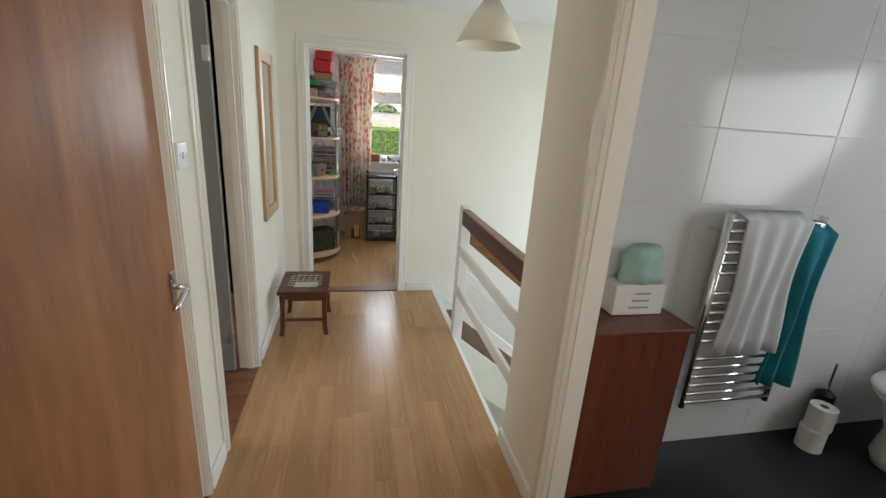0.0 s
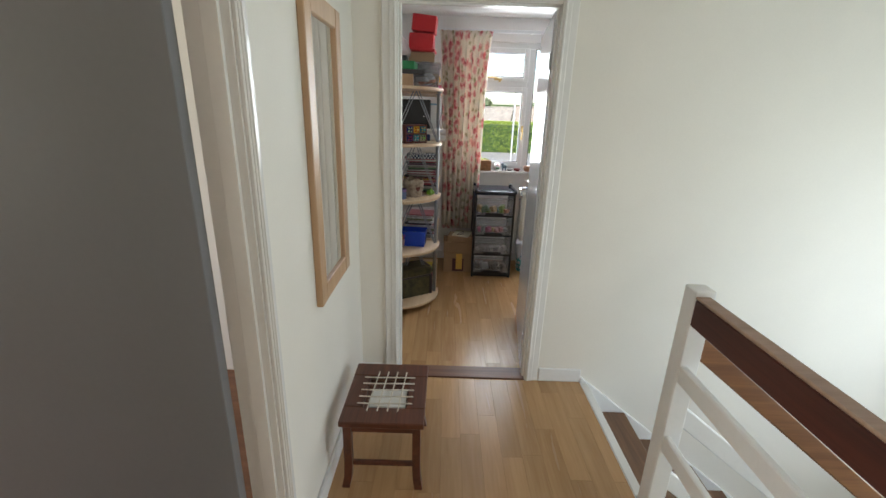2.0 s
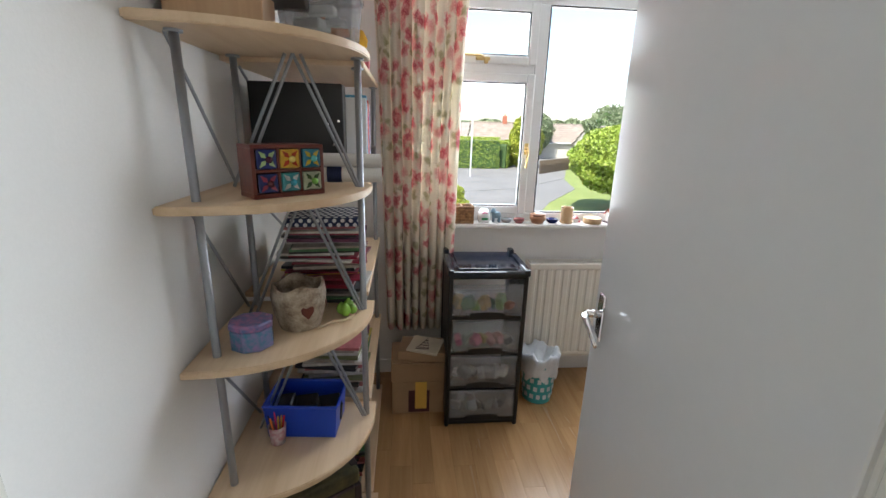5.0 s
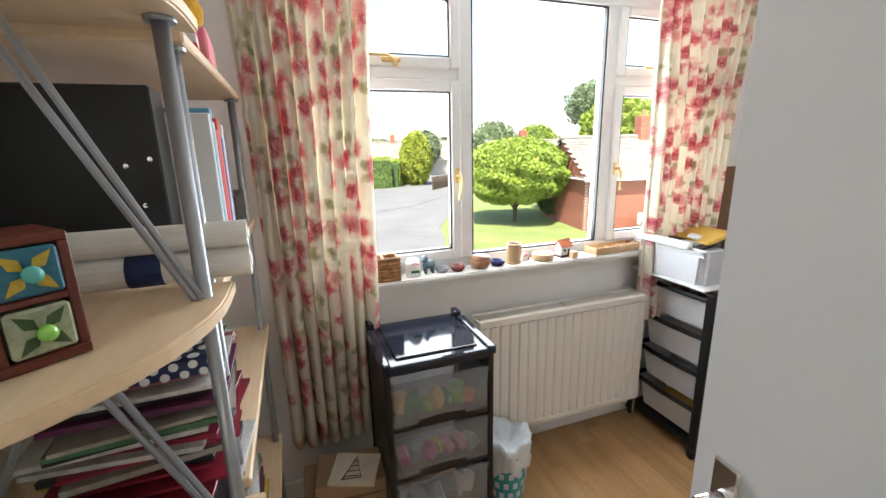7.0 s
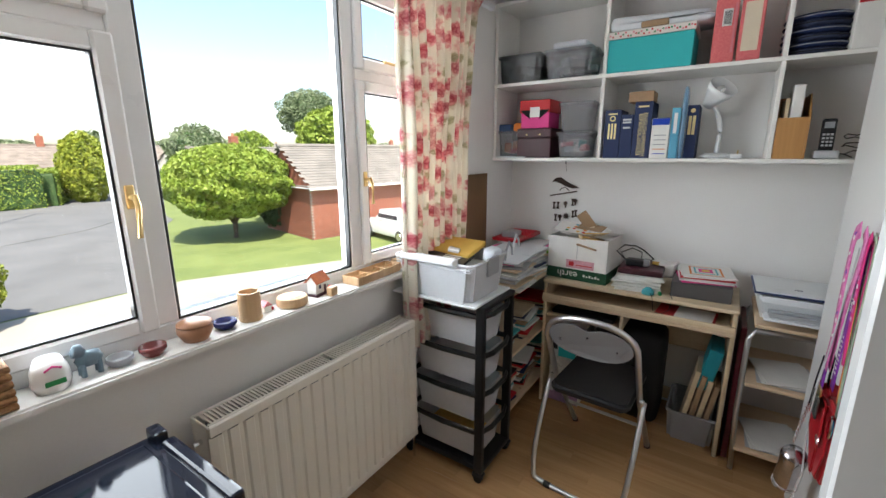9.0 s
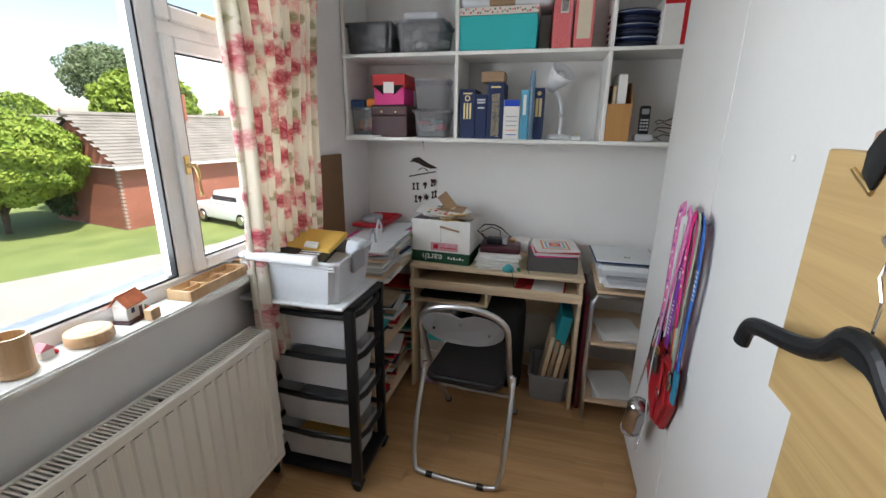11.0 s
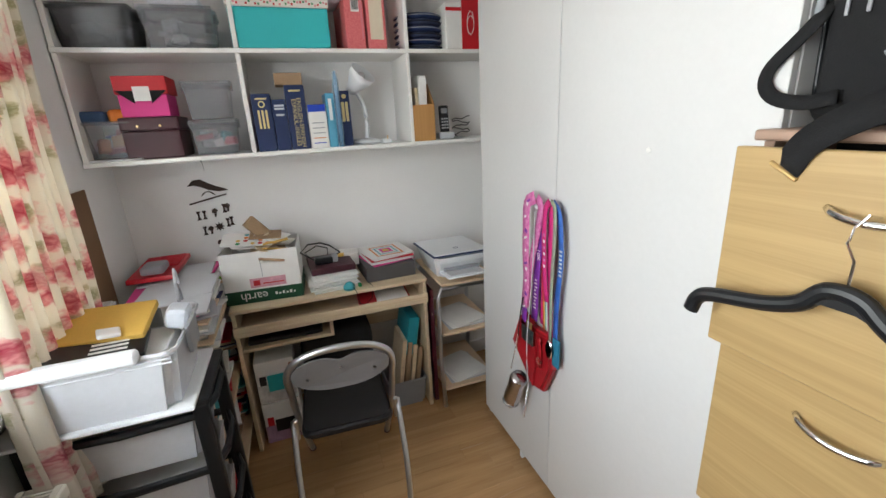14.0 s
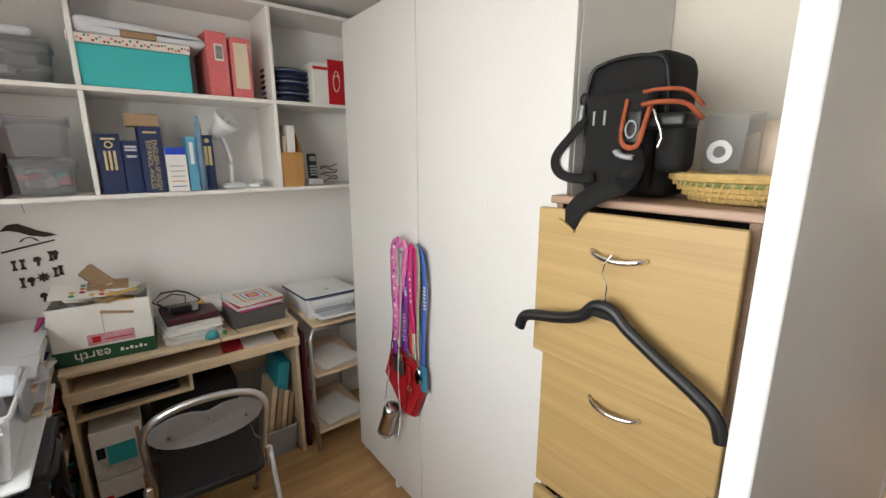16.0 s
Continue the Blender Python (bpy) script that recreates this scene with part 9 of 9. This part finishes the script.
def leaves(n, shape, size, seed):
    """Many small folded leaves spread through the shell of a crown."""
    rng = np.random.default_rng(seed)
    d = rng.normal(size=(n, 3))
    d /= np.linalg.norm(d, axis=1)[:, None]
    az, el = np.arctan2(d[:, 1], d[:, 0]), d[:, 2]
    lump = 1 + 0.07 * np.sin(5 * az + seed) * (1 - el ** 2) + 0.05 * np.sin(9 * az + 7 * el + seed) + 0.05 * np.sin(13 * el + 4 * az)
    r = (1 - 0.22 * rng.random(n) ** 2) * lump
    p = d * r[:, None] * np.array(shape)
    a = rng.normal(size=(n, 3))
    a /= np.linalg.norm(a, axis=1)[:, None]
    t = np.cross(a, d + 0.6 * rng.normal(size=(n, 3)))
    t /= np.linalg.norm(t, axis=1)[:, None] + 1e-9
    s = size * (0.6 + 0.8 * rng.random(n))[:, None]
    w = np.cross(a, t) * s * 0.45
    v = np.concatenate([p - t * s, p + w, p + t * s, p - w], axis=1).reshape(-1, 3)
    f = np.arange(4 * n).reshape(-1, 4)
    return v, f


def leaf_mesh(name, v, f, material, parent):
    me = bpy.data.meshes.new(name)
    me.from_pydata(v.tolist(), [], f.tolist())
    me.materials.append(material)
    ob = new(name, me)
    ob.parent = parent
    ob["kind"] = "stuff"
    return ob


def bush_tree(name, label, x, y, trunk_h, shape, n, size, material, seed, cz=None):
    t = thing(name, label, "tree", x, y, GR - 0.03)
    cz = cz or trunk_h + shape[2] * 0.85
    bm = tube([(0, 0, 0), (0.03, 0.02, trunk_h * 0.6), (0, 0, trunk_h + 0.3)], 0.13, 9)
    rng = random.Random(seed)
    for k in range(7):
        a = k * 0.9 + rng.uniform(-0.2, 0.2)
        tube([(0, 0, trunk_h * 0.7), (0.4 * shape[0] * math.cos(a), 0.4 * shape[1] * math.sin(a), cz - 0.1), (0.75 * shape[0] * math.cos(a), 0.75 * shape[1] * math.sin(a), cz + 0.3)], 0.05, 6, bm)
    part("trunk", bm, BARK, t)
    # Solid core whose dark colour stands for the shade deep in the crown.
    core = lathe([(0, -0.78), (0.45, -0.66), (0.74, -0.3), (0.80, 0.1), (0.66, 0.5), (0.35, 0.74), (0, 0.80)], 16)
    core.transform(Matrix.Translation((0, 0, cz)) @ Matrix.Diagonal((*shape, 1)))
    part("crown_shade_core", core, LEAFD, t, smooth=True)
    v, f = leaves(n, shape, size, seed)
    v[:, 2] += cz
    leaf_mesh("crown", v, f, material, t)
    return t


def hedge(name, label, x0, y0, x1, y1, w, h, n, material, seed):
    t = thing(name, label, "hedge", x0, y0, GR - 0.03)
    L = math.hypot(x1 - x0, y1 - y0)
    a = math.atan2(y1 - y0, x1 - x0)
    rot = Matrix.Rotation(a, 4, "Z")
    # Dark solid filling: shade between the hedge leaves, put in as colour.
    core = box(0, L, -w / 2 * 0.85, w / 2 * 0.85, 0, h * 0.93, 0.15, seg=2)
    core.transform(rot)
    part("hedge_shade_core", core, LEAFD, t)
    rng = np.random.default_rng(seed)
    p = np.stack([rng.random(n) * L, (rng.random(n) - 0.5) * w, rng.random(n) * h], axis=1)
    k = rng.random(n)
    p[k < 0.6, 1] = np.sign(p[k < 0.6, 1]) * w / 2 * (0.93 + 0.12 * rng.random((k < 0.6).sum()))
    p[k >= 0.6, 2] = h * (0.95 + 0.09 * rng.random((k >= 0.6).sum()))
    d = rng.normal(size=(n, 3))
    d /= np.linalg.norm(d, axis=1)[:, None]
    e = rng.normal(size=(n, 3))
    s = 0.09 * (0.6 + 0.8 * rng.random(n))[:, None]
    ww = np.cross(d, e)
    ww = ww / (np.linalg.norm(ww, axis=1)[:, None] + 1e-9) * s * 0.5
    v = np.concatenate([p - d * s, p + ww, p + d * s, p - ww], axis=1).reshape(-1, 3)
    v = v @ np.array(rot.to_3x3()).T
    leaf_mesh("foliage", v, np.arange(4 * n).reshape(-1, 4), material, t)


bush_tree("tree", "round clipped green tree on the lawn", 12.5, 27.0, 0.9, (2.95, 2.95, 1.72), 52000, 0.095, LEAF, 4, 2.82)
bush_tree("tree", "yellow-green conical shrub across the road", 14.5, 53.5, 0.3, (1.8, 1.8, 3.0), 12000, 0.15, LEAFY, 7, 2.9)
bush_tree("shrub", "dark green garden shrub beside the brick wall", 15.9, 27.2, 0.2, (1.6, 1.4, 1.15), 7000, 0.09, LEAFD, 9, 1.1)
bush_tree("shrub", "dark green garden shrub beside the brick wall", 17.6, 30.0, 0.3, (1.8, 1.8, 1.5), 7000, 0.09, LEAF, 12, 1.7)
bush_tree("shrub", "golden conical shrub by the drive", 2.1, 21.0, 0.1, (0.95, 0.95, 1.2), 9000, 0.06, LEAFY, 15, 1.2)
hedge("hedge", "clipped green hedge beside the road", -20, 52.0, 11.0, 52.0, 2.0, 3.2, 22000, LEAF, 21)
hedge("hedge", "clipped green hedge beside the road", 11.2, 52.0, 15.0, 61.0, 1.6, 2.8, 6000, LEAF, 22)
hedge("hedge", "green hedge behind the lawn", 17.5, 36.0, 32.0, 33.0, 1.6, 2.0, 7000, LEAF, 23)
fn = thing("fence", "dark wooden garden fence beside the road", "fence", 14.0, 46.5, GR)
for k in range(24):
    part("slat", box(k * 0.25, k * 0.25 + 0.2, k * 0.28, k * 0.28 + 0.03, 0, 1.3, 0.0), BARK, fn)
part("fence_rail", tube([(0, 0.02, 1.1), (6, 6.7, 1.1)], 0.04, 5), BARK, fn)
lp = thing("lamp_post", "slim grey street lamp post", "street lamp", 6.6, 43.0, GR)
part("pole", tube([(0, 0, 0), (0, 0, 7.5)], 0.07, 8), LGREY, lp)
part("lamp_head", box(-0.12, 0.5, -0.1, 0.1, 7.45, 7.6, 0.03), LGREY, lp)

def car(label, x, y, rz):
    c = thing("car", label, "car", x, y, GR, rz)
    b = box(-2.05, 2.05, -0.85, 0.85, 0.22, 0.85, 0.12, seg=3)
    part("body", b, CARW, c, smooth=True)
    b = box(-1.35, 0.95, -0.76, 0.76, 0.80, 1.43, 0.16, seg=4)
    for v in b.verts:
        if v.co.z > 1.1:
            v.co.x = v.co.x * 0.78 - 0.03
            v.co.y *= 0.86
    part("cabin", b, CARW, c, smooth=True)
    for s in (-1, 1):
        part("side_window", box(-1.0, 0.62, s * 0.72 - 0.01, s * 0.72 + 0.01, 0.93, 1.25, 0.008), FARGLASS, c)
        for x in (-1.3, 1.3):
            w = part("wheel", lathe([(0, -0.1), (0.28, -0.1), (0.31, -0.07), (0.31, 0.07), (0.28, 0.1), (0, 0.1)], 20, m=pose(x, s * 0.76, 0.31, 90)), BLACKPL, c)
            part("rim", lathe([(0, 0), (0.19, 0.0), (0.18, 0.02), (0, 0.02)], 14, m=pose(x, s * 0.865, 0.31, -90 * s)), STEEL, w)
    part("windscreen", box(-0.012, 0.012, -0.58, 0.58, -0.19, 0.19, 0.02, m=pose(0.80, 0, 1.11, 0, -28, 0)), FARGLASS, c)
    return c


CARW = mat("white_car_paint", (0.78, 0.78, 0.78), 0.15, 0.03, 2, 40, 0.0, coat=0.5)
car("small white car parked beside the brick garage", 16.9, 20.0, 75)

bungalow("brick_outhouse", "red brick garage with a grey-brown tiled roof", 14.2, 23.1, -10, 8.5, 5.2, 2.62, 4.5, MORTAR, ROOFT, (4.6, 2.6), True, (), 16)
bungalow("bungalow", "low bungalow with a long tiled roof", 19.5, 42.0, -4, 16.0, 8.0, 2.3, 4.6, RENDERW, ROOFT, (4.0, 4.0), False, ((2, 1.6, 0.9, 1.2), (6, 1.6, 0.9, 1.2)), 14)
rows = ((-14, 68, 4, 22), (11.5, 72, -2, 18), (27, 60, 6, 16), (42, 48, -6, 16), (-2, 84, 0, 20), (22, 90, 3, 22), (48, 80, -4, 22), (34, 112, 0, 26), (62, 62, -14, 18), (66, 100, -4, 30), (4, 118, 2, 26))
for i, (x, y, rz, L) in enumerate(rows):
    bungalow("bungalow", "distant bungalow with a pale wall and tiled roof", x, y, rz, L, 8.5, 2.4, 4.9 + 0.25 * (i % 3), RENDERW, (ROOFT, ROOFR)[i % 2], (L * 0.3, 4.2), False, ((2, 1.8, 0.9, 1.2), (7, 1.8, 0.9, 1.2)), 9)
rng = random.Random(31)
for i in range(26):
    a = radians(rng.uniform(-6, 78))
    r = rng.uniform(75, 150)
    s = rng.uniform(1.6, 3.0)
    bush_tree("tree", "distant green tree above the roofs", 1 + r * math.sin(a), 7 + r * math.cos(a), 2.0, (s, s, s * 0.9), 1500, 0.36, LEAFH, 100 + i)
for i, (x, y, s) in enumerate(((27.5, 60.0, 3.4), (35.5, 62.0, 3.0), (52, 66, 3.4), (44, 74, 3.0), (20.5, 70, 2.6))):
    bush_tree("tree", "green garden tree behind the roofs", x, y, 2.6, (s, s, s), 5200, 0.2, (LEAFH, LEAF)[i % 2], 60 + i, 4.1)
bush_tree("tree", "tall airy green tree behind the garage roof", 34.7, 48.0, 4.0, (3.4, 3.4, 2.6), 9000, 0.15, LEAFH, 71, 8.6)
bush_tree("tree", "green garden tree beyond the brick garage", 22.3, 30.0, 3.0, (2.6, 2.6, 2.0), 9000, 0.16, LEAF, 72, 5.2)
setting("backdrop", boxes([(-500, 700, 300, 302, GR - 0.5, GR + 9.0)]), LEAFD, "far line of dark woods")

# ---- floor planks ----
PW, PL = 0.0945, 0.60


def planks(name, label, x0, x1, y0, y1, holes, seed):
    fl = new(name)
    tagged(fl, label, "", "", "structure")
    rng = random.Random(seed)
    cache = {}
    x = x0
    while x < x1 - 0.005:
        w = min(PW, x1 - x)
        y = y0 - rng.uniform(0.02, PL - 0.02)
        while y < y1:
            a, b = max(y, y0), min(y + PL, y1)
            y += PL
            if b - a < 0.01 or holes(x, x + w, a, b):
                continue
            key = (round(w, 4), round(b - a, 4))
            if key not in cache:
                bm = box(0.0002, w - 0.0002, 0.0002, b - a - 0.0002, -0.0175, 0.0, 0.0003)
                me = bpy.data.meshes.new("plank")
                bm.to_mesh(me)
                bm.free()
                me.materials.append(PLANK)
                cache[key] = me
            ob = new("plank", cache[key])
            ob.parent = fl
            ob.matrix_basis = pose(x, a, 0)
        x += w
    return fl


planks("floor_landing", "light oak laminate landing floor", 0.20, 1.489, 0.9, 5.529, lambda a, b, c, d: False, 3)
planks("floor_bedroom", "light oak laminate bedroom floor", 0.19, 3.60, 5.646, 7.68, lambda a, b, c, d: False, 5)
setting("floor_left_room", boxes([(-3.0, 0.0945, 0.9, 5.54, -0.0175, 0.0)]), THRESH)
